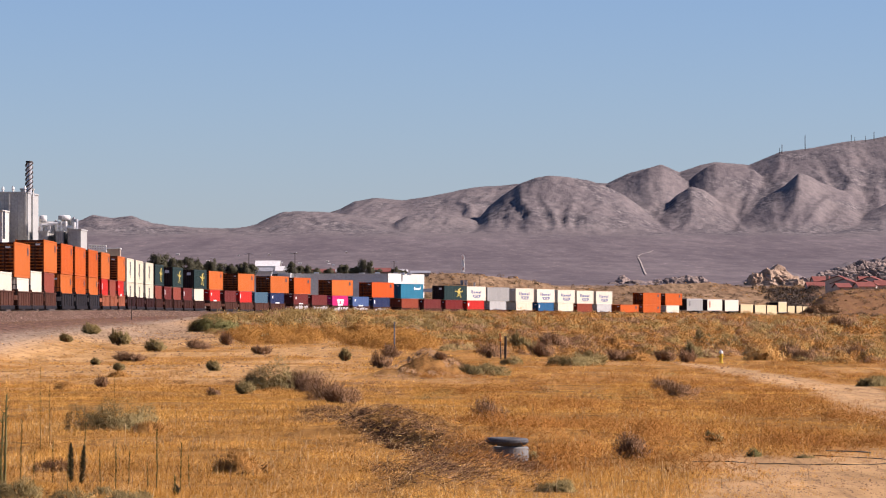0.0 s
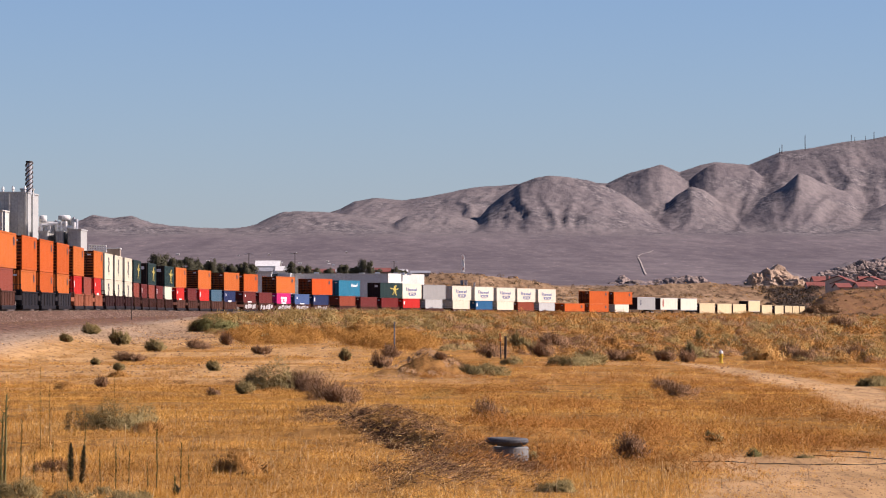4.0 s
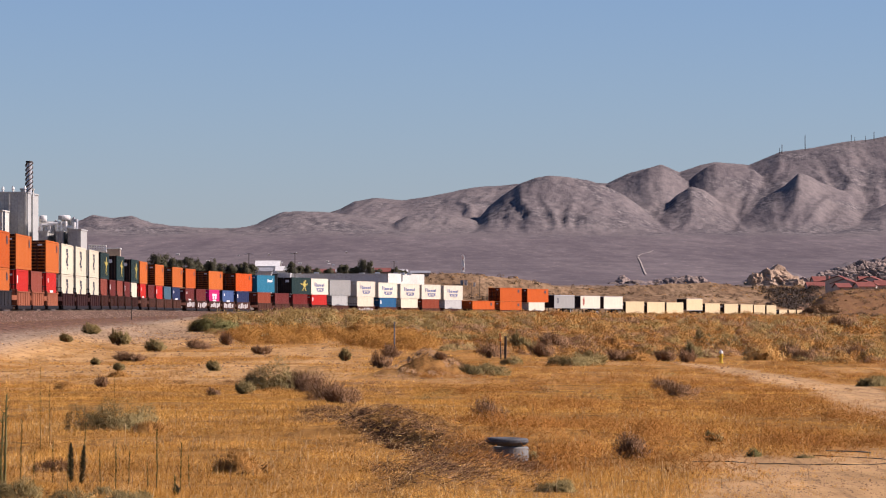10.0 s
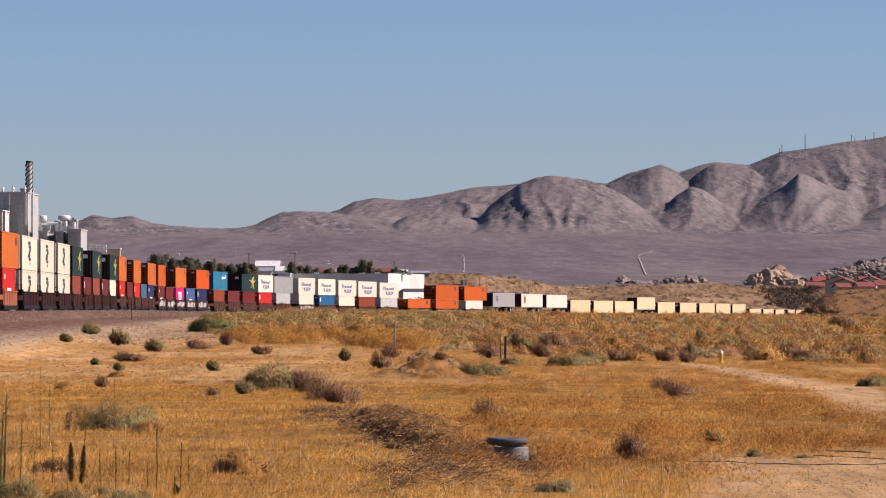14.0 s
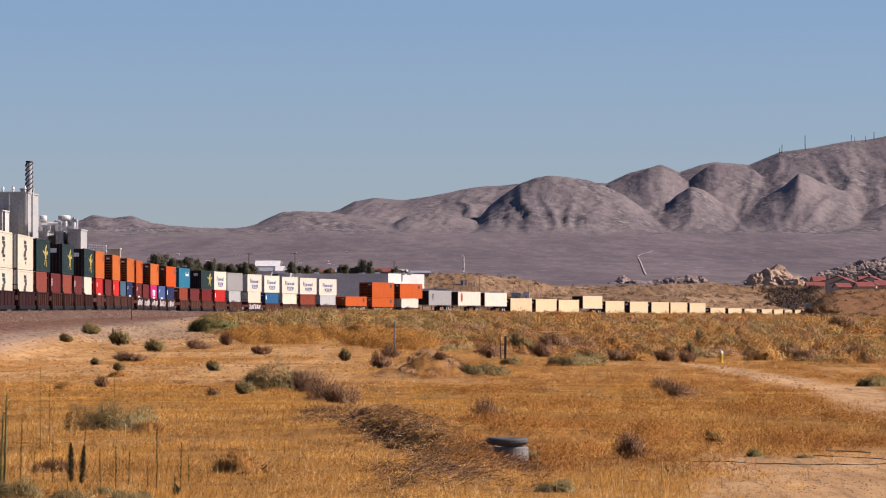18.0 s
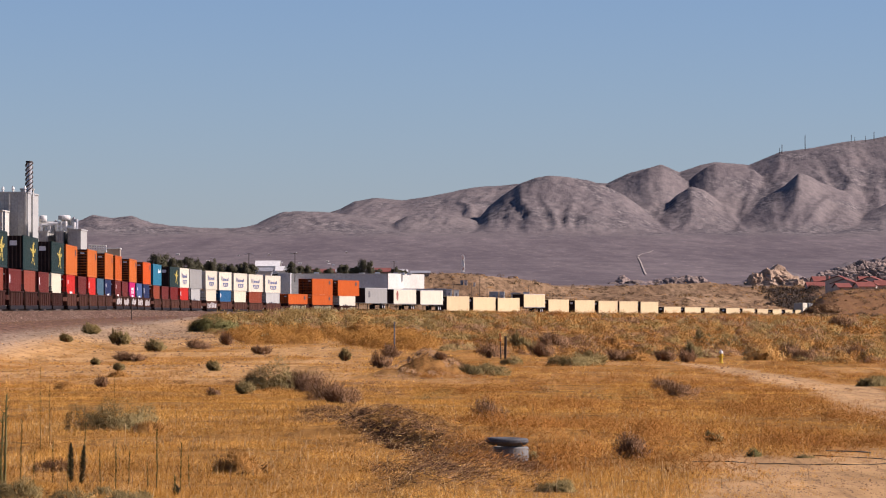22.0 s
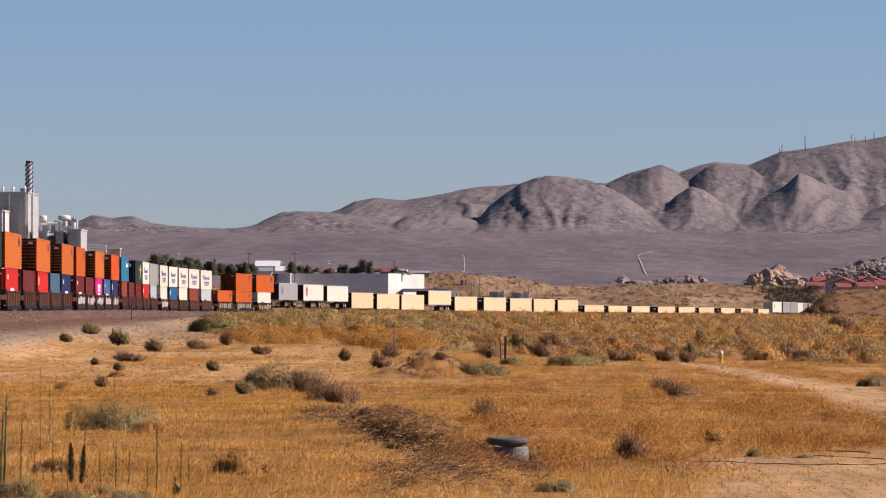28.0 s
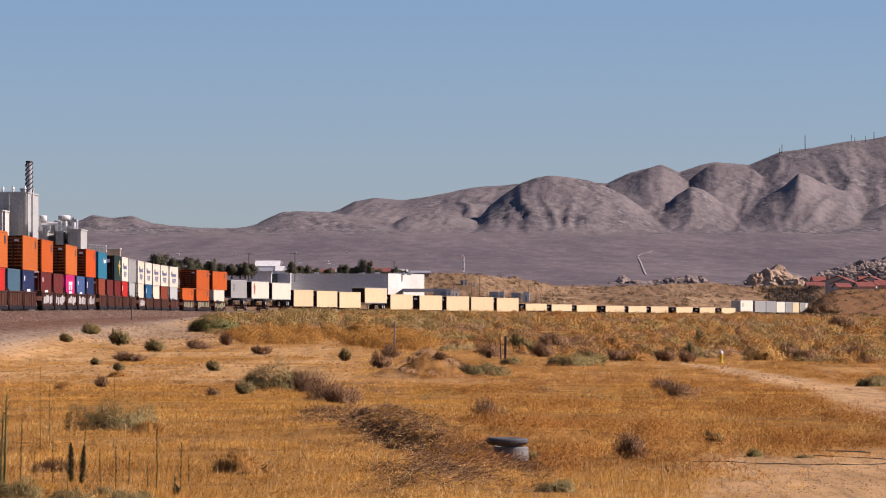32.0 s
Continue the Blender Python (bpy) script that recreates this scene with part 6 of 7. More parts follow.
def open_ground(x, y):
    m = masks(x, y)
    u = 784 + FOCUS * x / y
    clear = 1 - 0.97 * np.exp(-((u - 895) / 50) ** 4 - ((y - 56) / 5.0) ** 4)
    return clear * np.clip(1 - np.maximum.reduce([m["bare"] * np.where(x < 4, 0.88, 0.985), m["gravel"], m["track"]]), 0, 1)


def grass_keep(x, y):
    u = 784 + FOCUS * x / y
    weeds = smooth(740, 860, u) * smooth(50, 58, y)
    mound = 0.8 * mound_litter(x, y)
    weeds = np.maximum(weeds, 2.0 * np.exp(-((u - 897) / 70) ** 2 - ((y - 57) / 4.5) ** 2))
    return open_ground(x, y) * np.clip(0.72 + 1.9 * fbm(x / 1.6, y / 3.0, 3, 90), 0.08, 1) * (1 - np.minimum(0.45 * weeds, 0.95)) * (1 - mound)


def tufts(name, n, per, d0, d1, tall, wide, rng, material, label, keep=grass_keep, spread=0.11):
    """Grass in tufts: blades that splay from each foot."""
    cx, cy = scatter(n, d0, d1, keep, rng, 1.0)
    k = len(cx)
    big = np.repeat(np.clip(1 + 1.5 * fbm(cx / 2.4, cy / 5.0, 3, 95), 0.35, 1.8) * rng.uniform(0.6, 1.35, k), per)
    tilt = np.repeat(rng.normal(0, 0.35, (k, 2)), per, axis=0)
    m = k * per
    th, rr = rng.uniform(0, 2 * np.pi, m), np.abs(rng.normal(0, 1, m))
    grow = np.repeat(np.maximum(cy / 90.0, 1.0), per)
    x = np.repeat(cx, per) + np.cos(th) * rr * spread * big * grow
    y = np.repeat(cy, per) + np.sin(th) * rr * spread * big * grow * 1.6
    z = height(x, y)
    h = tall * rng.uniform(0.4, 1.25, m) * big
    w = wide * np.maximum(y / 60.0, 0.75) * rng.uniform(0.6, 1.4, m)
    out = 0.3 + 1.2 * rr * rng.uniform(0.2, 1.3, m)
    ax, ay = np.cos(th) * out + 1.6 * tilt[:, 0] + rng.normal(0, 1.9, m), np.sin(th) * out + 1.6 * tilt[:, 1] + rng.normal(0, 0.9, m)
    nrm = np.sqrt(ax ** 2 + ay ** 2 + 1)
    tip = np.stack([x + ax / nrm * h, y + ay / nrm * h, z + h / nrm], -1)
    fa = rng.uniform(-1.3, 1.3, m)
    side = np.stack([np.cos(fa) * w, np.sin(fa) * w, np.zeros(m)], -1)
    foot = np.stack([x, y, z - 0.01], -1)
    V = np.stack([foot - side, foot + side, tip], 1).reshape(-1, 3)
    nrm = np.stack([0.25 * ax / nrm, np.full(m, -0.45), np.full(m, 0.85)], -1) + rng.normal(0, 0.3, (m, 3))
    F = np.arange(3 * m).reshape(-1, 3)
    F = facing(V, F, np.tile(np.array([[0.0, -1.0, 0.0]]), (3 * m, 1)))
    ob = raw(name, V, F, material, normals=np.repeat(nrm / np.linalg.norm(nrm, axis=1)[:, None], 3, axis=0))
    return tagged(ob, label, "grass", kind="stuff")


tufts("dry_grass", 56000, 19, 37, 150, 0.080, 0.0040, RNG, "dry_blade", "golden dry grass covering the field")
tufts("dry_grass", 15000, 14, 130, 400, 0.14, 0.0042, RNG, "dry_blade", "golden dry grass on the far field", spread=0.13)
tufts("straw_stalks", 2000, 6, 38, 85, 0.15, 0.0030, RNG, "pale_stalk", "long pale straw stalks standing over the grass", spread=0.08)


def arcs(name, n, d0, d1, tall, rng, material, label):
    """Long stalks that bow over, each a thin bent strip."""
    x, y = scatter(n, d0, d1, grass_keep, rng, 1.0)
    m, seg = len(x), 5
    a, lean, L = rng.uniform(0, 2 * np.pi, m), rng.uniform(0.25, 1.5, m), tall * rng.uniform(0.5, 1.3, m)
    w = 0.0026 * np.maximum(y / 55.0, 0.8) * rng.uniform(0.7, 1.5, m)
    z = height(x, y)
    rows = []
    px, pz = np.zeros(m), np.zeros(m)
    for i in range(seg + 1):
        k = w * (1.0 - 0.75 * i / seg)
        c = np.stack([x + np.cos(a) * px, y + np.sin(a) * px, z - 0.01 + pz], -1)
        up = np.stack([-np.sin(a) * k, np.cos(a) * k * 0.4, 0.6 * k], -1)
        rows.append(np.stack([c - up, c + up], 1))
        bend = lean * (i + 0.5) / seg
        px, pz = px + np.sin(bend) * L / seg, pz + np.cos(bend) * L / seg
    V = np.stack(rows, 1).reshape(-1, 3)
    q = np.array([[2 * i, 2 * i + 1, 2 * i + 3, 2 * i + 2] for i in range(seg)])
    F = (q[None] + 2 * (seg + 1) * np.arange(m)[:, None, None]).reshape(-1, 4)
    return tagged(raw(name, V, F, material), label, "grass", kind="stuff")


arcs("bent_straw", 6000, 38, 95, 0.19, RNG, "pale_stalk", "pale straw stalks bowing over the dry grass")
arcs("bent_straw", 4000, 38, 95, 0.17, RNG, "brown_twig", "brown dead stalks bowing over the dry grass")


def clumps(name, n, d0, d1, keep, material, label, size, per, rng, flat=0.55, blade=0.05, length=0.24, fuzz=0.3, form=dome, exact=False, low=None):
    x, y = scatter(n * (30 if exact else 1), d0, d1, keep, rng, 1.0)
    x, y = x[:n], y[:n]
    z = height(x, y)
    protos = [form(per, 1.0, flat, rng, blade=blade, length=length, fuzz=fuzz) for _ in range(10)]
    rounds = [crown_normals(V, flat) for V, F in protos]
    vs, fs, ns, k = [], [], [], 0
    for i in range(len(x)):
        pick = int(rng.integers(10))
        V, F = protos[pick]
        a, r = rng.uniform(0, 6.28), size * rng.uniform(0.5, 1.5)
        if low is not None:
            r = r * float(low(x[i], y[i]))
        c, s = math.cos(a) * r, math.sin(a) * r
        R = np.array([[c, -s, 0], [s, c, 0], [0, 0, r * rng.uniform(0.7, 1.3)]])
        vs.append(V @ R.T + np.array([x[i], y[i], z[i] - 0.03]))
        ns.append(rounds[pick] @ np.array([[math.cos(a), -math.sin(a), 0], [math.sin(a), math.cos(a), 0], [0, 0, 1]]).T)
        fs.append(F + k)
        k += len(V)
    ob = raw(name, np.concatenate(vs), np.concatenate(fs), material, normals=np.concatenate(ns))
    return tagged(ob, label, "scrub", kind="stuff")


def scrub_edge(u):
    """Distance at which the scrub begins on each sight line."""
    return np.interp(u, [340, 400, 430, 560, 700, 760, 850, 950, 1100, 1200, 1300, 1400, 1568], [345, 330, 300, 300, 280, 275, 262, 250, 240, 244, 248, 232, 215])


def scrub_keep(seed, left, right, sharp=5.5):
    """One kind of scrub: it grows in patches, and more on one side of the field than on the other."""
    def keep(x, y):
        u = 784 + FOCUS * x / y
        dt = np.interp(u, TRACK_U, TRACK_D)
        inside = smooth(-6, 14, y - scrub_edge(u)) * (y < dt - 9) * smooth(350, 400, u)
        golden = smooth(395, 430, u) * (1 - smooth(690, 780, u)) * (1 - smooth(330, 395, y))
        patchy = np.clip(0.5 + sharp * fbm(x / 13, y / 60, 3, seed), 0, 1)
        trail = np.exp(-((y - np.interp(u, [380, 560, 700, 1568], [450, 540, 620, 985])) / 16) ** 2)
        return inside * patchy * np.interp(u, [700, 980], [left, right]) * (1 - 0.97 * golden) * (1 - 0.9 * trail) * np.clip(1.15 - path_mask(x, y), 0, 1)
    return keep


def near_line(x, y):
    """Scrub stays low beside the railway."""
    dt = np.interp(784 + FOCUS * x / y, TRACK_U, TRACK_D)
    return np.interp(dt - y, [0, 40, 140], [0.35, 0.5, 1.0])


def lone_keep(seed, share):
    def keep(x, y):
        return share * np.clip(0.3 + 2.0 * fbm(x / 8, y / 20, 3, seed), 0, 1) * open_ground(x, y) * (784 + FOCUS * x / y > 640)
    return keep


for mat_name, what, word, seed, left, right in (("sage_leaf", "sage_scrub", "grey-green sagebrush", 101, 0.85, 0.30), ("gold_leaf", "golden_scrub", "golden-tan dry", 105, 0.22, 0.95),
                                                ("rust_weed", "rusty_scrub", "orange-brown dry", 107, 0.10, 0.60), ("olive_leaf", "olive_scrub", "dull olive", 111, 0.95, 0.35), ("dead_twig", "brown_scrub", "dark brown dead", 109, 0.16, 0.50)):
    share = 0.5 * (left + right)
    clumps(what, int(620 * share), 190, 460, scrub_keep(seed, left, right), mat_name, "soft rounded %s bushes at the edge of the scrub" % word, 0.56, 300, RNG, 0.66, 0.042, 0.18, 0.55, dome, True)
    clumps(what, int(1150 * share), 440, 1190, scrub_keep(seed + 40, left, right), mat_name, "soft %s scrub before the railway" % word, 0.95, 130, RNG, 0.58, 0.055, 0.21, 0.5, dome, True, near_line)
    clumps(what, 260, 100, 240, lone_keep(seed + 20, 0.35), mat_name, "low %s scrub in the open field" % word, 0.3, 260, RNG, 0.6, 0.022, 0.16, 0.75)


for mat_name, what, word, n, left, right in (("gold_leaf", "golden_scrub", "golden-tan dry", 60, 0.25, 1.0), ("olive_leaf", "olive_scrub", "dull olive", 50, 0.9, 0.7), ("dead_twig", "brown_scrub", "brown dead", 50, 0.3, 1.0), ("straw_twig", "straw_scrub", "straw-brown dry", 40, 0.2, 1.0)):
    clumps(what, n, 225, 520, scrub_keep(230 + n, left, right, 1.0), mat_name, "large round %s bushes standing in the scrub" % word, 0.85, 620, RNG, 0.72, 0.03, 0.14, 0.5, dome, True)


def strip_keep(x, y):
    u = 784 + FOCUS * x / y
    return smooth(395, 430, u) * (1 - smooth(720, 790, u)) * smooth(-8, 8, y - scrub_edge(u)) * (1 - smooth(350, 410, y)) * np.clip(0.8 + 1.5 * fbm(x / 4, y / 20, 3, 151), 0, 1)


clumps("golden_weed", 620, 260, 420, strip_keep, "strip_gold", "soft golden weeds along the edge of the scrub", 0.62, 200, RNG, 0.85, 0.038, 0.24, 0.75, dome, True)


def weed_keep(u0, u1, seed):
    def keep(x, y):
        u = 784 + FOCUS * x / y
        return smooth(u0 - 60, u0 + 60, u) * (1 - smooth(u1 - 60, u1 + 60, u)) * np.clip(0.45 + 2.2 * fbm(x / 3, y / 9, 3, seed), 0, 1) * open_ground(x, y)
    return keep


clumps("rusty_weed", 12000, 50, 230, weed_keep(800, 1620, 141), "rust_weed", "soft orange-brown weeds among the dry grass", 0.27, 95, RNG, 0.62, 0.022, 0.22, 0.6)
clumps("straw_weed", 1500, 42, 150, weed_keep(-100, 780, 143), "gold_leaf", "soft straw-coloured weeds among the dry grass", 0.2, 120, RNG, 0.6, 0.022, 0.22, 0.6)


def wisp_keep(x, y):
    u = 784 + FOCUS * x / y
    return (1 - smooth(560, 700, u)) * smooth(-0.05, 0.2, fbm(x / 3, y / 12, 3, 171)) * (1 - masks(x, y)["gravel"])


def litter_keep(x, y):
    u = 784 + FOCUS * x / y
    return smooth(530, 570, u) * (1 - smooth(690, 740, u)) * np.clip(0.5 + 2.0 * fbm(x / 1.5, y / 6, 3, 175), 0, 1)


clumps("brown_weed", 120, 82, 160, litter_keep, "dead_twig", "low brown dead weeds between the brush and the earth heap", 0.2, 150, RNG, 0.45, 0.03, 0.25, 0.8, dome, True)
clumps("straw_weed", 120, 82, 160, litter_keep, "straw_twig", "low straw-brown weeds between the brush and the earth heap", 0.2, 130, RNG, 0.45, 0.03, 0.25, 0.8, dome, True)


def heap_keep(x, y):
    return np.exp(-((x + 0.5) / 1.3) ** 2 - ((y - 165.5) / 2.2) ** 2)


clumps("rusty_weed", 70, 160, 171, heap_keep, "rust_weed", "orange-brown weeds on the foot of the earth heap", 0.26, 200, RNG, 0.5, 0.022, 0.25, 0.7, dome, True)
clumps("straw_weed", 520, 110, 300, wisp_keep, "gold_leaf", "thin golden weeds on the sandy flat", 0.3, 90, RNG, 0.4, 0.022, 0.25, 0.7, dome, True)


def loose_stones(n, d0, d1, size, label):
    """Small angular stones on the bare ground."""
    x, y = scatter(n, d0, d1, lambda a, b: np.clip(1 - open_ground(a, b), 0, 1), RNG, 1.0)
    z = height(x, y)
    base = np.array([[-1, -0.7, -0.2], [1, -0.8, -0.2], [0.1, 1, -0.2], [0.1, -0.1, 0.8]])
    faces = np.array([[0, 1, 3], [1, 2, 3], [2, 0, 3]])
    k = len(x)
    a = RNG.uniform(0, 6.28, k)
    r = size * RNG.uniform(0.3, 1.0, k) ** 2 * np.maximum(y / 90, 1)
    c, s = np.cos(a), np.sin(a)
    V = np.stack([(base[:, 0] * c[:, None] - base[:, 1] * s[:, None]) * r[:, None] + x[:, None], (base[:, 0] * s[:, None] + base[:, 1] * c[:, None]) * r[:, None] + y[:, None], base[:, 2] * r[:, None] * 0.8 + z[:, None]], -1).reshape(-1, 3)
    F = (faces[None] + 4 * np.arange(k)[:, None, None]).reshape(-1, 3)
    return tagged(raw("loose_stones", V, F, "rock_loose"), label, "stones", kind="stuff")


def earth_clods(n, rng):
    """Crumbled clods over the heap of earth."""
    x, y = rng.normal(-0.5, 0.95, n), rng.normal(167.6, 1.9, n)
    z = height(x, y)
    base = np.array([[-1, -0.7, -0.3], [1, -0.8, -0.3], [0.1, 1, -0.3], [0.1, -0.1, 0.8]])
    a, r = rng.uniform(0, 6.28, n), 0.015 + 0.07 * rng.uniform(0, 1, n) ** 3
    c, q = np.cos(a) * r, np.sin(a) * r
    V = np.stack([base[:, 0] * c[:, None] - base[:, 1] * q[:, None] + x[:, None], base[:, 0] * q[:, None] + base[:, 1] * c[:, None] + y[:, None], base[:, 2] * r[:, None] + z[:, None]], -1).reshape(-1, 3)
    F = (np.array([[0, 1, 3], [1, 2, 3], [2, 0, 3]])[None] + 4 * np.arange(n)[:, None, None]).reshape(-1, 3)
    tagged(raw("earth_clods", V, F, "clod"), "crumbled brown clods on the heap of earth", "earth", kind="stuff")


surface("rock_loose", (0.12, 0.07, 0.04), (0.26, 0.16, 0.095), 0.9, 0.6, 4.0, 0.4, spec=0.05)
surface("clod", (0.22, 0.12, 0.055), (0.46, 0.28, 0.14), 0.95, 0.6, 4.0, 0.4, spec=0.03)
earth_clods(3600, np.random.default_rng(17))
loose_stones(30000, 40, 130, 0.022, "small brown stones on the bare sand")
loose_stones(9000, 130, 560, 0.05, "small brown stones on the sandy flat and gravel")
loose_stones(9000, 285, 400, 0.035, "coarse gravel beside the railway")


def bank_keep(x, y):
    u = 784 + FOCUS * x / y
    dt = np.interp(u, TRACK_U, TRACK_D)
    return ((y > dt + 25) | ((u > 1428) & (y > 1085))) * np.clip(0.45 + 0.8 * fbm(x / 25, y / 60, 3, 115) + 0.4 * (u > 1330), 0, 1)


clumps("bank_scrub", 2600, 1030, 1560, bank_keep, "bank_brush", "dark scrub dotted over the tan bank", 0.8, 44, RNG, 0.8, 0.15, 0.34, 0.3, dome, True)
clumps("bank_grass", 5000, 1030, 1560, bank_keep, "gold_leaf", "pale dry tufts dotted over the tan bank", 0.6, 22, RNG, 0.6, 0.14, 0.34)


def hill_keep(x, y):
    u = 784 + FOCUS * x / y
    return smooth(1300, 1400, u) * np.clip(0.5 + 2.0 * fbm(x / 20, y / 30, 3, 119), 0, 1) * (bed(x, y)[1] < 0.3)


clumps("hill_scrub", 7000, 1090, 1480, hill_keep, "bank_brush", "dark brown scrub covering the hill below the houses", 0.8, 34, RNG, 0.6, 0.12, 0.3)


def slope_keep(x, y):
    u = 784 + FOCUS * x / y
    return smooth(1345, 1405, u) * (1 - smooth(1405, 1470, u)) * np.clip(0.8 + 1.2 * fbm(x / 8, y / 20, 3, 121), 0, 1)


# added dark clumps make the slope read as shaded
clumps("slope_scrub", 700, 1280, 1440, slope_keep, "slope_shade", "near-black clumps standing in for shade on the slope below the rocks", 1.0, 60, RNG, 0.6, 0.12, 0.34, 0.3, dome, True)


# ---------------------------------------------------------------- trees behind the railway
def tree(u, d, v_base, v_top, wide, label, rng, leaf="tree_leaf", n=4400):
    zb, zt = level(v_base, d), level(v_top, d)
    h, r = 0.94 * (zt - zb), wide * 1.35 * d / FOCUS / 2
    ob = thing("tree", label, "tree", "trees behind the railway", place=pose(lay(u, d), d, zb))
    bm = bmesh.new()
    tube(bm, (0, 0, -0.3), (0.1, 0, h * 0.45), 0.22, 0.13, n=8)
    for k in range(6):
        a = k * 1.05 + rng.uniform(0, 0.5)
        tube(bm, (0.05, 0, h * (0.25 + 0.04 * k)), (math.cos(a) * r * 0.6, math.sin(a) * r * 0.6, h * rng.uniform(0.5, 0.85)), 0.09, 0.03, n=6)
    part("trunk", bm, "pole_dark", ob)
    vs, fs, k = [], [], 0
    lobes = 26
    for j in range(lobes):
        a, q = rng.uniform(0, 6.28), rng.uniform(0.1, 0.95)
        cz = h * rng.uniform(0.22, 0.88)
        shrink = 1.15 - 0.75 * (cz / h) ** 2
        V, F = dome(n // lobes, r * rng.uniform(0.3, 0.55) * shrink, h * rng.uniform(0.10, 0.2), rng, blade=0.085, length=0.34, fuzz=0.5, clear=-1)
        V = V * np.array([1, 1, 1.0])
        low = rng.uniform(0, 1, len(V) // 3) < 0.4
        V = V.reshape(-1, 3, 3)
        V[low, :, 2] *= -0.8
        V = V.reshape(-1, 3) + np.array([math.cos(a) * q * r * shrink, math.sin(a) * q * r * shrink, cz])
        vs.append(V)
        fs.append(F + k)
        k += len(V)
    V = np.concatenate(vs)
    mid = V - np.array([0, 0, h * 0.5])
    p = raw("crown", V, np.concatenate(fs), leaf, normals=crown_normals(mid / r, max(0.5 * h / r, 0.4), 0.2))
    p.parent = ob


GROVE = [(277, 1010, 490, 448, 26), (292, 1020, 490, 447, 24), (305, 1015, 490, 455, 18), (318, 1020, 492, 458, 16), (333, 1010, 492, 453, 26), (350, 1015, 492, 456, 20), (364, 1020, 492, 461, 16), (374, 1010, 494, 457, 16), (392, 1030, 492, 465, 18), (410, 1030, 492, 467, 18), (425, 1040, 492, 466, 16), (434, 1030, 492, 463, 14), (446, 1050, 492, 467, 16), (516, 1240, 494, 462, 18), (530, 1260, 492, 470, 16)]
YARD_TREES = [(545, 1260, 492, 468, 14), (604, 1290, 492, 467, 13), (612, 1290, 492, 469, 9), (622, 1300, 492, 474, 14), (632, 1300, 492, 471, 14), (643, 1300, 494, 457, 17), (654, 1300, 494, 460, 12), (668, 1330, 492, 476, 14), (700, 1330, 494, 472, 15), (712, 1340, 492, 478, 14), (560, 1300, 492, 474, 16), (582, 1310, 492, 474, 16), (240, 1010, 492, 464, 22), (258, 1012, 492, 466, 16)]
for u, d, vb, vt, w in GROVE + YARD_TREES:
    tree(u, d, vb, vt, w, "dark green leafy tree beyond the railway", RNG)
for u, d, vb, vt, w in ((1440, 1128, 560, 541, 26), (1458, 1130, 560, 536, 32), (1476, 1132, 559, 540, 26), (1428, 1135, 560, 548, 12), (1490, 1140, 556, 545, 18)):
    tree(u, d, vb, vt, w, "dark brown-green bushy tree beside the line", RNG, "brown_twig", 3000)


# ---------------------------------------------------------------- small things of the field
def old_tyre():
    x, y, z = on_ground(897, 812)
    ob = thing("old_tyre", "weathered grey-black tyre lying flat on a concrete ring in the grass", "tyre", place=pose(x, y, z + 0.15, 1.0, 1.0, 20) @ Matrix.Diagonal((0.86, 0.86, 0.95, 1)))
    bm = bmesh.new()
    # sidewalls, shoulders and the open bead
    lathe(bm, [(0.17, 0.02), (0.20, 0.008), (0.235, 0.0), (0.285, 0.018), (0.316, 0.048), (0.322, 0.078), (0.306, 0.098), (0.26, 0.104), (0.20, 0.098), (0.17, 0.085), (0.165, 0.055), (0.17, 0.02)], 40)
    part("carcass", bm, "tyre", ob, smooth=True)
    for h in (0.055, 0.078):
        bm = bmesh.new()
        lathe(bm, [(0.316, h - 0.006), (0.326, h - 0.004), (0.326, h + 0.004), (0.316, h + 0.006)], 40)
        part("tread_rib", bm, "tyre", ob, smooth=True)
    ob2 = thing("concrete_ring", "grey concrete ring half sunk in the dry grass", "concrete ring", place=pose(x + 0.05, y + 0.03, z - 0.09) @ Matrix.Diagonal((0.86, 0.86, 1, 1)))
    bm = bmesh.new()
    lathe(bm, [(0.19, 0.0), (0.27, 0.0), (0.27, 0.205), (0.25, 0.225), (0.19, 0.225), (0.19, 0.0)], 30)
    part("ring", bm, "concrete", ob2)


old_tyre()


def hydrant():
    x, y, z = on_ground(1276, 643)
    s = y / FOCUS
    k = 24 * s / 0.86
    ob = thing("fire_hydrant", "yellow fire hydrant with a pale cap beside the dirt track", "hydrant", place=pose(x, y, z) @ Matrix.Diagonal((k, k, k, 1)))
    bm = bmesh.new()
    lathe(bm, [(0.02, 0), (0.17, 0), (0.17, 0.05), (0.11, 0.07), (0.11, 0.55), (0.15, 0.57), (0.15, 0.61), (0.02, 0.61)], 16)
    part("barrel", bm, "yellow_paint", ob, smooth=False)
    bm = bmesh.new()
    lathe(bm, [(0.14, 0.61), (0.13, 0.70), (0.08, 0.78), (0.03, 0.80), (0.03, 0.86), (0.005, 0.86)], 16)
    part("cap", bm, "mark_white", ob, "pale bonnet")
    for sx in (-1, 1):
        bm = bmesh.new()
        tube(bm, (sx * 0.1, 0, 0.42), (sx * 0.2, 0, 0.42), 0.06, n=10)
        part("side_outlet", bm, "yellow_paint", ob)
    bm = bmesh.new()
    tube(bm, (0, -0.1, 0.38), (0, -0.21, 0.38), 0.075, n=10)
    part("front_outlet", bm, "yellow_paint", ob)


hydrant()


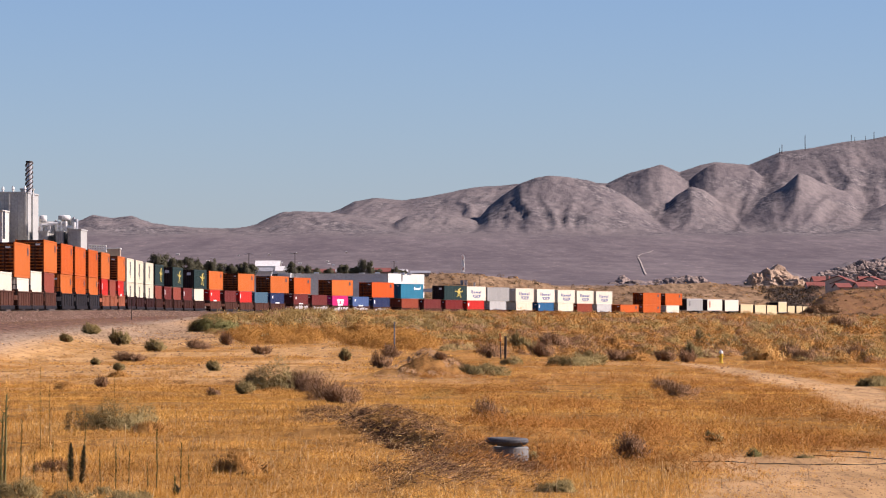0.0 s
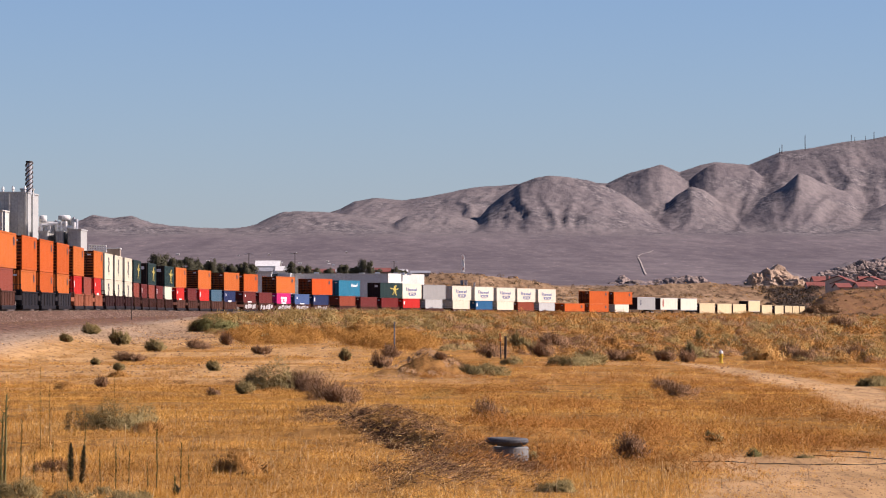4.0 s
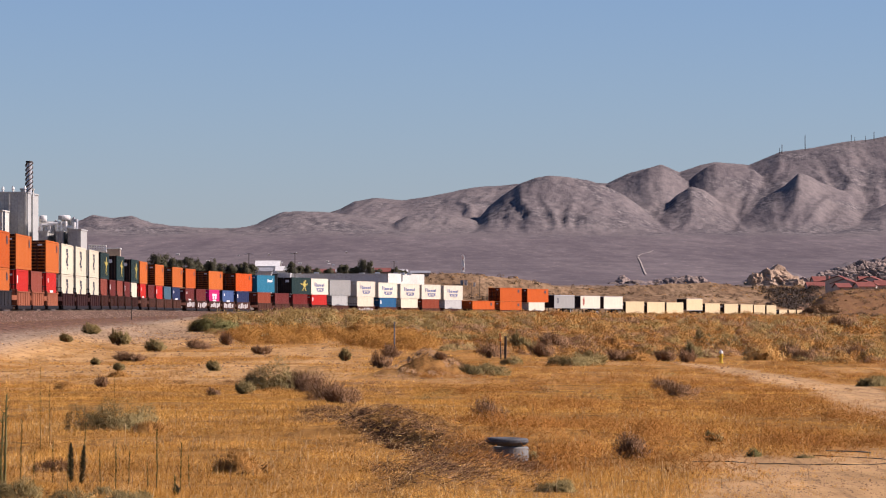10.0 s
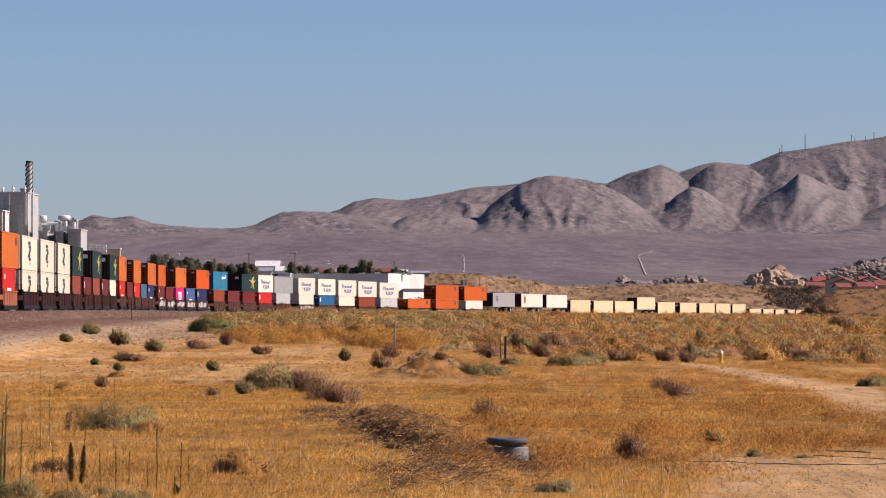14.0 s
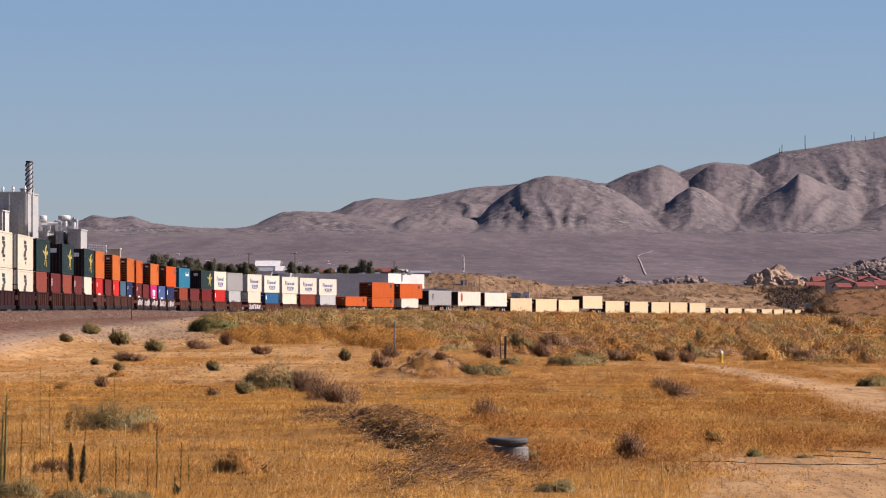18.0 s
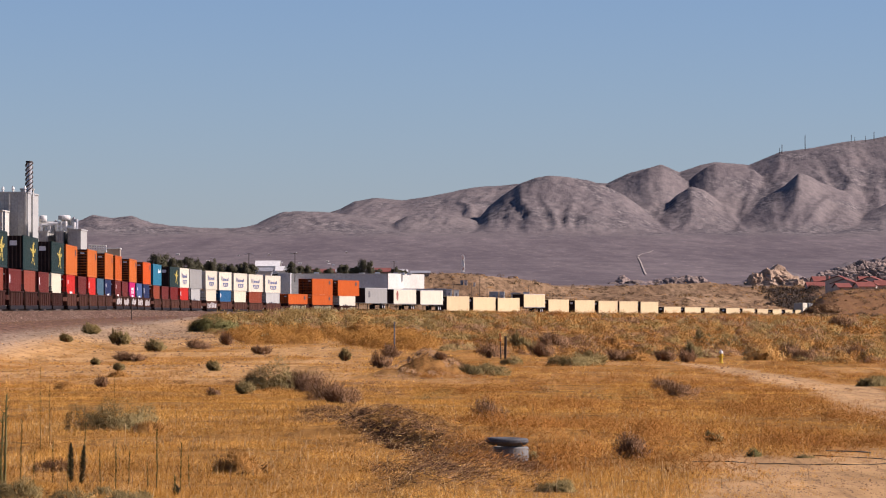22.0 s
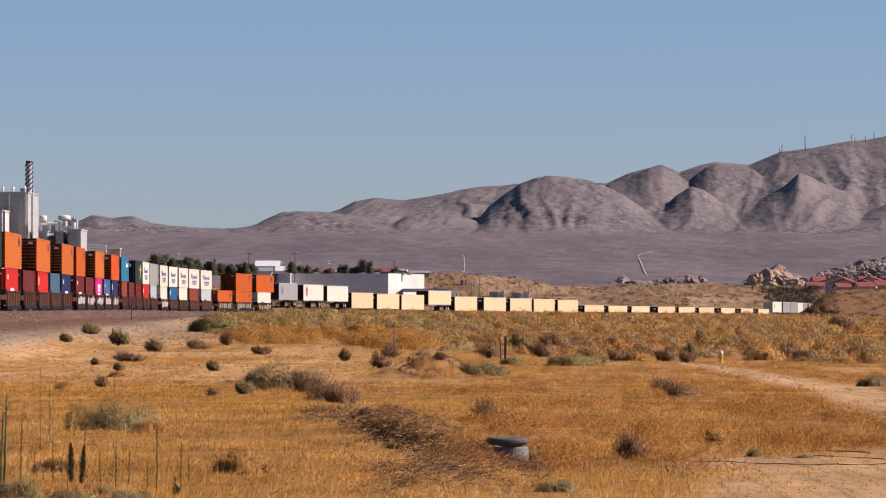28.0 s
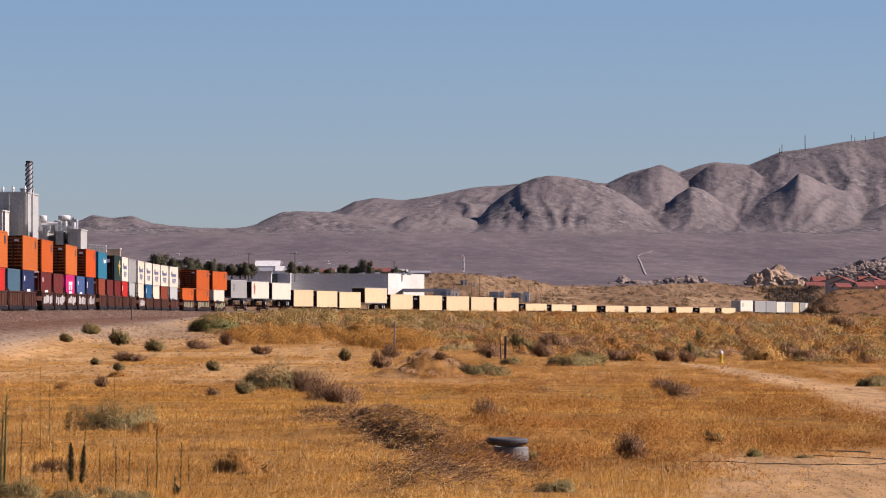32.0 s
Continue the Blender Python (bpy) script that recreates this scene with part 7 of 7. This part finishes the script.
def marker(u, v_base, v_top, half, material, label, name, lean=0.0, cap="", flag=0.0):
    x, y, z = on_ground(u, v_base)
    h = (v_base - v_top) * y / FOCUS
    w = half * y / FOCUS
    ob = thing(name, label, "post", place=pose(x, y, z - 0.05, 0, lean, 0))
    bm = bmesh.new()
    soft_box(bm, (-w, -w * 0.6, 0), (w, w * 0.6, h), w * 0.25)
    part("shaft", bm, material, ob)
    bm = bmesh.new()
    soft_box(bm, (-w * 1.1, -w * 0.75, h - flag * y / FOCUS), (w * 1.1, w * 0.75, h + w), w * 0.2)
    part("tip", bm, cap or material, ob)


surface("post_blue", (0.22, 0.24, 0.25), (0.32, 0.34, 0.35), 0.6, 3.0, 20.0, 0.2)
surface("post_flag", (0.42, 0.10, 0.03), (0.52, 0.14, 0.05), 0.7, 3.0, 20.0, 0.2)
marker(698, 622, 570, 1.3, "post_blue", "blue-grey flat utility marker post in the scrub", "marker_post", 0)
marker(894, 635, 596, 2.2, "pole_dark", "dark weathered timber stake in the scrub", "timber_stake", 1)
marker(886.5, 636, 590, 1.0, "sleeper", "thin timber marker stake with an orange-red top", "marker_stake", -2, "post_flag", 13.0)
marker(233, 566, 530, 0.7, "pole_dark", "thin dark trackside rod on the ballast edge", "trackside_rod")
marker(403, 560, 554, 1.5, "mark_white", "small white trackside marker", "trackside_marker")


def switch_stand():
    x, y, z = on_ground(276, 557)
    ob = thing("trackside_box", "low dark trackside box on short legs beside the ballast", "box", place=pose(x, y, z))
    bm = bmesh.new()
    soft_box(bm, (-0.35, -0.2, 0.28), (0.35, 0.2, 0.5), 0.03)
    part("case", bm, "iron", ob)
    for sx in (-1, 1):
        bm = bmesh.new()
        tube(bm, (sx * 0.28, 0, -0.1), (sx * 0.28, 0, 0.75 if sx < 0 else 0.3), 0.04, n=6)
        part("leg", bm, "iron", ob)


switch_stand()


def hose(points, r, material, label):
    """A black hose that lies along the sand."""
    pts = []
    for u, v in points:
        x, y, z = on_ground(u, v)
        pts.append(Vector((x, y, z + r)))
    fine = []
    for a, b in zip(pts, pts[1:]):
        for i in range(8):
            p = a.lerp(b, i / 8)
            p.z = ground_z(p.x, p.y) + r * 0.9 + 0.006 * math.sin(p.x * 9)
            p.y += 0.05 * math.sin(p.x * 3.1)
            fine.append(p)
    bm = bmesh.new()
    for a, b in zip(fine, fine[1:]):
        tube(bm, a, b, r, n=6)
    ob = thing("hose", label, "hose")
    part("pipe", bm, material, ob)
    return ob


surface("hose_teal", (0.05, 0.13, 0.13), (0.09, 0.19, 0.19), 0.5, 3.0, 20.0, 0.1)
hose([(1225, 818), (1300, 819), (1360, 823), (1430, 824), (1500, 823), (1580, 822)], 0.0065, "pipe_black", "long black hose lying on the sand")
hose([(1440, 808), (1500, 810), (1580, 815)], 0.0055, "pipe_black", "thin black hose lying on the sand")
hose([(1462, 798), (1500, 801), (1545, 803)], 0.011, "hose_teal", "teal hose end lying on the sand")


# tall green stalks and the two dark cone-shaped plants near the eye
def stalk(u, v_base, v_top, rng, lean=0.0, thick=1.0, material="stalk_green"):
    x, y, z = on_ground(u, v_base)
    h = (v_base - v_top) * y / FOCUS
    ob = thing("flower_stalk", "thin green-brown flower stalk standing over the dry grass", "stalk", "stalks in the dry grass", place=pose(x, y, z - 0.05))
    bm = bmesh.new()
    n, prev = 7, Vector((0, 0, 0))
    for i in range(1, n + 1):
        t = i / n
        p = Vector((lean * h * t * t + 0.004 * rng.normal(), 0.004 * rng.normal(), h * t))
        tube(bm, prev, p, 0.011 * thick * (1.1 - 0.7 * (i - 1) / n), 0.011 * thick * (1.1 - 0.7 * t), n=5, caps=False)
        prev = p
    part("stem", bm, material, ob)
    k = 60
    t = rng.uniform(0.25, 1.0, k)
    a = rng.uniform(0, 6.28, k)
    c = np.stack([lean * h * t * t, np.zeros(k), h * t], -1)
    out = np.stack([np.cos(a), np.sin(a), np.full(k, 0.9)], -1)
    L = rng.uniform(0.02, 0.055, k) * thick
    sd = np.stack([-np.sin(a), np.cos(a), np.zeros(k)], -1) * 0.008
    V = np.stack([c + sd, c - sd, c + out * L[:, None]], 1).reshape(-1, 3)
    p = raw("foliage", V, np.arange(3 * k).reshape(-1, 3), material)
    p.parent = ob


for u, vb, vt, ln, th in ((37, 862, 735, 0.02, 1.0), (72, 800, 640, 0.0, 0.6), (88, 790, 672, 0.0, 0.6), (203, 715, 658, 0.0, 0.6), (205, 870, 770, 0.02, 0.9), (278, 868, 752, 0.0, 1.2), (150, 835, 740, 0.02, 0.8), (178, 868, 790, -0.02, 0.7),
                          (228, 862, 792, 0.03, 0.7), (320, 868, 775, 0.02, 0.8), (335, 866, 800, -0.02, 0.6), (94, 856, 770, 0.0, 0.7), (60, 866, 790, 0.03, 0.6), (262, 872, 812, -0.02, 0.6), (310, 880, 836, 0.0, 1.1), (120, 880, 800, 0.02, 0.6)):
    stalk(u, vb, vt, RNG, ln, th * 0.55)
for u, vb, vt, ln in ((2, 870, 722, 0.03), (9, 868, 690, 0.02)):
    stalk(u, vb, vt, RNG, ln, 1.7, "green_leaf")


def cone_plant(u, v_base, v_top, rng, lean):
    x, y, z = on_ground(u, v_base)
    h = (v_base - v_top) * y / FOCUS
    ob = thing("cone_plant", "dark green cone-shaped leafy flower spike in dry grass", "plant", "cone-shaped spikes", place=pose(x, y, z - 0.03, 0, lean, 0))
    bm = bmesh.new()
    tube(bm, (0, 0, 0), (0, 0, h), 0.014, 0.005, n=6)
    part("stem", bm, "stalk_green", ob)
    k = 420
    t = rng.uniform(0.05, 1, k)
    a = rng.uniform(0, 6.28, k)
    r = 0.055 * np.minimum(1, 3.2 * (1.02 - t)) * np.minimum(1, t * 3 + 0.3)
    c = np.stack([np.cos(a) * r * 0.2, np.sin(a) * r * 0.2, h * t], -1)
    tip = np.stack([np.cos(a) * r, np.sin(a) * r, h * t + 0.025], -1)
    sd = np.stack([-np.sin(a), np.cos(a), np.zeros(k)], -1) * 0.012
    V = np.stack([c + sd, c - sd, tip], 1).reshape(-1, 3)
    p = raw("foliage", V, np.arange(3 * k).reshape(-1, 3), "tree_leaf")
    p.parent = ob


cone_plant(126, 856, 782, RNG, 0)
cone_plant(144, 858, 786, RNG, 4)
cone_plant(312, 878, 858, RNG, 0)


# heap of dead brush on the mound
def fronds(n, radius, tall, rng, blade=0.02, length=0.3, droop=0.2, hollow=0.35):
    """Triangles that fill a low dome: each a thin leaf or twig that points out and up."""
    th = rng.uniform(0, 2 * np.pi, n)
    el = np.arcsin(rng.uniform(0.02, 1, n))
    rr = rng.uniform(hollow, 1.0, n) ** 0.6
    lump = 1 + 0.28 * np.sin(3 * th + rng.uniform(0, 6)) + 0.18 * np.sin(7 * th + rng.uniform(0, 6))
    dirs = np.stack([np.cos(th) * np.cos(el), np.sin(th) * np.cos(el), np.sin(el)], -1)
    base = dirs * rr[:, None] * np.stack([radius * lump, radius * lump, np.full(n, tall)], -1) * 0.8
    base[:, 2] = np.maximum(base[:, 2], 0.02)
    aim = dirs + rng.normal(0, 0.45, (n, 3)) + np.array([0, 0, 0.35 - droop])
    aim /= np.linalg.norm(aim, axis=1)[:, None]
    L = length * rng.uniform(0.6, 1.4, n)
    side = np.cross(aim, rng.normal(0, 1, (n, 3)))
    side /= np.linalg.norm(side, axis=1)[:, None] + 1e-6
    w = blade * rng.uniform(0.6, 1.4, n)
    a = base + side * w[:, None]
    b = base - side * w[:, None]
    c = base + aim * L[:, None]
    v = np.stack([a, b, c], 1).reshape(-1, 3)
    return v, np.arange(3 * n).reshape(-1, 3)


def brush_heap(u0, u1, v0, v1, n, label, material, size, rng, per):
    px, py, pz = on_ground((u0 + u1) / 2, (v0 + v1) / 2)
    r, th = np.sqrt(rng.uniform(0, 1, n)), rng.uniform(0, 2 * np.pi, n)
    x = lay((u0 + u1) / 2, py) + r * np.cos(th) * (u1 - u0) * 0.5 * py / FOCUS
    y = py + r * np.sin(th) * (v1 - v0) * 0.05
    z = height(x, y)
    protos = [fronds(per, 1.0, 0.42, rng, blade=0.022, length=0.42, hollow=0.1) for _ in range(8)]
    vs, fs, k = [], [], 0
    for i in range(n):
        V, F = protos[int(rng.integers(8))]
        q, a = size * rng.uniform(0.5, 1.4), rng.uniform(0, 6.28)
        c, s = math.cos(a) * q, math.sin(a) * q
        R = np.array([[c, -s, 0], [s, c, 0], [0.25 * q, 0, q]])
        vs.append(V @ R.T + np.array([x[i], y[i], z[i] - 0.02]))
        fs.append(F + k)
        k += len(V)
    ob = raw("brush_heap", np.concatenate(vs), np.concatenate(fs), material)
    return tagged(ob, label, "brush", kind="stuff")


islands("dead_brush", (0.045, 0.023, 0.010), (0.10, 0.052, 0.023), (0.24, 0.135, 0.06), through_light=0.05)


def litter_twigs(u0, u1, v0, v1, n, label, material, length, rng, seed):
    """Fine dead twigs that lie one way over the mound."""
    px, py, pz = on_ground((u0 + u1) / 2, (v0 + v1) / 2)
    r, th = np.sqrt(rng.uniform(0, 1, n)), rng.uniform(0, 2 * np.pi, n)
    x = lay((u0 + u1) / 2, py) + r * np.cos(th) * (u1 - u0) * 0.5 * py / FOCUS
    y = py + r * np.sin(th) * (v1 - v0) * 0.05
    hold = rng.uniform(0, 1, n) < np.clip(0.22 + 4.0 * fbm(x * 1.3, y * 0.5, 3, seed), 0, 1)
    x, y = x[hold], y[hold]
    n = len(x)
    a, el = rng.normal(0.2, 0.9, n), rng.normal(0.25, 0.3, n)
    aim = np.stack([np.cos(a) * np.cos(el), np.sin(a) * np.cos(el), np.sin(el)], -1) * (length * rng.uniform(0.4, 1.4, n))[:, None]
    foot = np.stack([x, y, height(x, y) + rng.uniform(0.0, 0.10, n)], -1)
    sd = np.stack([np.zeros(n), np.zeros(n), rng.uniform(0.002, 0.0045, n)], -1)
    V = np.stack([foot - sd, foot + sd, foot + aim], 1).reshape(-1, 3)
    return tagged(raw("twig_litter", V, np.arange(3 * n).reshape(-1, 3), material), label, "brush", kind="stuff")


def mound_twigs(n, label, material, length, lift, rng, dark):
    """Dead stalks strewn over the mound, most of them lying up its slope."""
    x, y = scatter(n * 14, 44, 94, lambda a, b: mound_litter(a, b) * (np.clip(1.3 - mound_off(a, b), 0.12, 1) if dark else 1.0), rng, 1.0)
    x, y = x[:n], y[:n]
    n = len(x)
    a, el = rng.normal(0.25, 0.75, n) + np.where(rng.uniform(0, 1, n) < 0.25, 1.5, 0), rng.normal(0.22, 0.28, n)
    L = length * rng.uniform(0.4, 1.5, n)
    aim = np.stack([np.cos(a) * np.cos(el), np.sin(a) * np.cos(el), np.sin(el)], -1) * L[:, None]
    foot = np.stack([x, y, height(x, y) + lift * rng.uniform(0.0, 1.0, n)], -1)
    sd = np.stack([np.zeros(n), np.zeros(n), rng.uniform(0.0025, 0.006, n)], -1)
    V = np.stack([foot - sd, foot + sd, foot + aim], 1).reshape(-1, 3)
    F = facing(V, np.arange(3 * n).reshape(-1, 3), np.tile(np.array([[0.0, -1.0, 0.0]]), (3 * n, 1)))
    nrm = np.array([0.15, -0.5, 0.75]) + rng.normal(0, 0.4, (n, 3))
    nrm = np.repeat(nrm / np.linalg.norm(nrm, axis=1)[:, None], 3, axis=0)
    return tagged(raw("twig_litter", V, F, material, normals=nrm), label, "brush", kind="stuff")


mound_twigs(15000, "dark dead stalks lying in streaks over the mound", "dead_brush", 0.095, 0.06, RNG, True)
mound_twigs(7000, "brown dead stalks lying over the mound", "brown_twig", 0.085, 0.07, RNG, False)
mound_twigs(4500, "straw-coloured dead stalks over the mound", "straw_twig", 0.085, 0.08, RNG, False)
brush_heap(690, 800, 765, 812, 12, "dark dead brush at the foot of the mound", "dead_brush", 0.12, RNG, 360)
brush_heap(560, 840, 690, 800, 40, "straw-coloured dead brush over the mound", "straw_twig", 0.13, RNG, 200)
litter_twigs(800, 1010, 770, 880, 1800, "fine brown twigs in the dry grass", "brown_twig", 0.12, RNG, 139)
brush_heap(400, 470, 815, 850, 10, "brown dead weeds in the dry grass", "dead_brush", 0.16, RNG, 300)
brush_heap(65, 130, 815, 850, 14, "brown dead weeds by the flower stalks", "brown_twig", 0.16, RNG, 300)
litter_twigs(690, 830, 606, 652, 5000, "crumbled brown earth and twigs over the dirt mound", "brown_twig", 0.22, RNG, 149)
litter_twigs(300, 560, 640, 720, 3500, "scattered dead twigs on the sandy flat", "brown_twig", 0.2, RNG, 153)
litter_twigs(640, 1000, 770, 880, 6000, "brown dead stalks lying in streaks below the mound", "brown_twig", 0.11, RNG, 163)


# ---------------------------------------------------------------- boulders
def boulder_mesh(name, rng, material="rock", fine=1):
    bm = bmesh.new()
    bmesh.ops.create_icosphere(bm, subdivisions=fine, radius=1.0)
    ax = rng.normal(0, 1, (13, 3))
    ax /= np.linalg.norm(ax, axis=1)[:, None]
    cut = rng.uniform(0.4, 0.85, 13)
    for v in bm.verts:
        p = np.array(v.co)
        for a, c in zip(ax, cut):
            e = p @ a - c
            if e > 0:
                p = p - a * e * 0.97
        p = p * (1 + 0.09 * (noise.noise(Vector(p * 2.3)) + 0.5 * noise.noise(Vector(p * 5.1))))
        v.co = p
    me = bpy.data.meshes.new(name)
    bm.to_mesh(me)
    bm.free()
    me.materials.append(MATS[material])
    return me


def crag_mesh(rng, material):
    """A craggy body of rock: flat faces cut by steep cracks and ledges."""
    bm = bmesh.new()
    bmesh.ops.create_icosphere(bm, subdivisions=4, radius=1.0)
    ax = rng.normal(0, 1, (22, 3))
    ax /= np.linalg.norm(ax, axis=1)[:, None]
    cut = rng.uniform(0.55, 0.92, 22)
    off = Vector(rng.uniform(-50, 50, 3))
    for v in bm.verts:
        p = np.array(v.co)
        for a, c in zip(ax, cut):
            e = p @ a - c
            if e > 0:
                p = p - a * e * 0.9
        q = Vector(p)
        crack = abs(noise.noise(Vector((q.x * 2.4, q.y * 2.4, q.z * 0.9)) + off))
        ledge = abs(noise.noise(Vector((q.x * 1.5, q.y * 1.5, q.z * 4.5)) - off))
        fine = noise.noise(q * 9.0 + off) + 0.6 * noise.noise(q * 19.0 - off)
        k = 0.86 + 0.15 * min(crack * 3.5, 1) + 0.08 * min(ledge * 4, 1) + 0.10 * noise.noise(q * 3.6 + off) + 0.075 * fine
        v.co = q * k
    me = bpy.data.meshes.new("boulder")
    bm.to_mesh(me)
    bm.free()
    me.materials.append(MATS[material])
    return me


def outcrop(label, pts, d, n, size, rng, depth=30.0, name="rock_outcrop", tone="rock", masses=()):
    """Craggy masses (sight line of the foot, width, height) with boulders strewn under the given crest."""
    ob = thing(name, label, "rocks")
    crags = [crag_mesh(rng, tone) for _ in range(4)]
    for i, (u, v, wide, tall) in enumerate(masses):
        dd = d - (v - 495) * 0.4
        w, h = wide * dd / FOCUS, tall * dd / FOCUS
        o = new("boulder", crags[i % 4])
        o.parent = ob
        o.matrix_basis = pose(lay(u, dd), dd + w * 0.35, level(v, dd) + 0.05 * h, rng.uniform(-8, 8), rng.uniform(-8, 8), rng.uniform(-40, 40) + 90 * (i % 4)) @ Matrix.Diagonal((w * 0.66, w * 0.6, h * 0.98, 1))
    meshes = [boulder_mesh("boulder", rng, tone) for _ in range(9)]
    for i in range(n):
        u = rng.uniform(pts[0][0], pts[-1][0])
        vt, vb = float(crest(u, pts)), float(crest(u, [(p[0], p[2]) for p in pts]))
        t = rng.uniform(0.1, 1)
        dd = d + depth * (0.5 - t) - 3
        r = size * rng.uniform(0.35, 1.0) * (1.8 if rng.uniform() < 0.12 else 1.0)
        v = vt + (vb - vt) * t
        o = new("boulder", meshes[int(rng.integers(9))])
        o.parent = ob
        o.matrix_basis = pose(lay(u, dd), dd, level(v, dd) - r * 0.3, rng.uniform(-20, 20), rng.uniform(-20, 20), rng.uniform(0, 360)) @ Matrix.Diagonal((r * rng.uniform(1.0, 1.7), r * rng.uniform(0.9, 1.4), r * rng.uniform(0.6, 0.95), 1))


surface("rock_warm", (0.25, 0.165, 0.105), (0.52, 0.37, 0.245), 0.9, 0.9, 5.0, 0.9, rand=0.08, depth=0.5)
surface("rock_grey", (0.17, 0.125, 0.105), (0.37, 0.28, 0.225), 0.9, 0.9, 5.0, 0.9, rand=0.2, depth=0.5)
outcrop("large pale tan granite crag with a dark cleft side", [(1316, 500, 512), (1326, 490, 518), (1345, 482, 524), (1370, 480, 528), (1395, 482, 528), (1412, 488, 526), (1426, 500, 520)], 1600, 150, 0.8, np.random.default_rng(41), 40, tone="rock_warm",
        masses=((1362, 512, 64, 34), (1388, 512, 64, 34), (1344, 512, 40, 30), (1402, 514, 50, 30), (1330, 512, 26, 18), (1414, 516, 36, 20), (1380, 522, 76, 20), (1352, 518, 44, 20), (1375, 508, 60, 36)))
outcrop("low grey-brown craggy ridge on the plain", [(1072, 502, 512), (1085, 498, 512), (1105, 492, 512), (1130, 497, 512), (1165, 497, 511), (1190, 492, 510), (1215, 490, 510), (1245, 493, 510), (1270, 502, 511)], 1680, 170, 0.7, np.random.default_rng(42), 30, tone="rock_grey",
        masses=((1104, 506, 34, 18), (1120, 507, 40, 14), (1090, 508, 30, 12), (1142, 508, 50, 12), (1166, 507, 44, 13), (1189, 506, 34, 19), (1205, 506, 44, 18), (1222, 505, 46, 21), (1240, 506, 40, 17), (1258, 508, 30, 11), (1212, 509, 60, 8), (1128, 510, 70, 6)))
outcrop("grey boulder-strewn hill behind the houses", [(1440, 494, 504), (1465, 480, 502), (1490, 470, 500), (1530, 461, 500), (1560, 455, 500), (1600, 447, 500)], 1800, 220, 0.9, np.random.default_rng(43), 60, tone="rock_grey",
        masses=((1462, 496, 34, 16), (1476, 492, 30, 18), (1490, 488, 34, 20), (1508, 484, 36, 20), (1524, 480, 32, 20), (1540, 478, 40, 20), (1558, 474, 36, 20), (1576, 470, 40, 22), (1500, 496, 44, 18), (1530, 494, 46, 20), (1560, 492, 50, 22), (1484, 500, 40, 14), (1590, 490, 50, 26)))
outcrop("small knob of dark brown rock", [(1410, 494, 508), (1420, 486, 510), (1440, 487, 508), (1452, 494, 506)], 1620, 40, 0.8, np.random.default_rng(44), 20, tone="rock_grey", masses=((1424, 506, 26, 20), (1438, 507, 28, 18), (1450, 507, 20, 12), (1414, 508, 18, 12)))

# ---------------------------------------------------------------- the running of the train
def motions():
    for ob, s, lift in MOVERS:
        walk(ob, [(t, along(s - SPEED * t, 0, lift)) for t in range(0, 33, 2)])


motions()
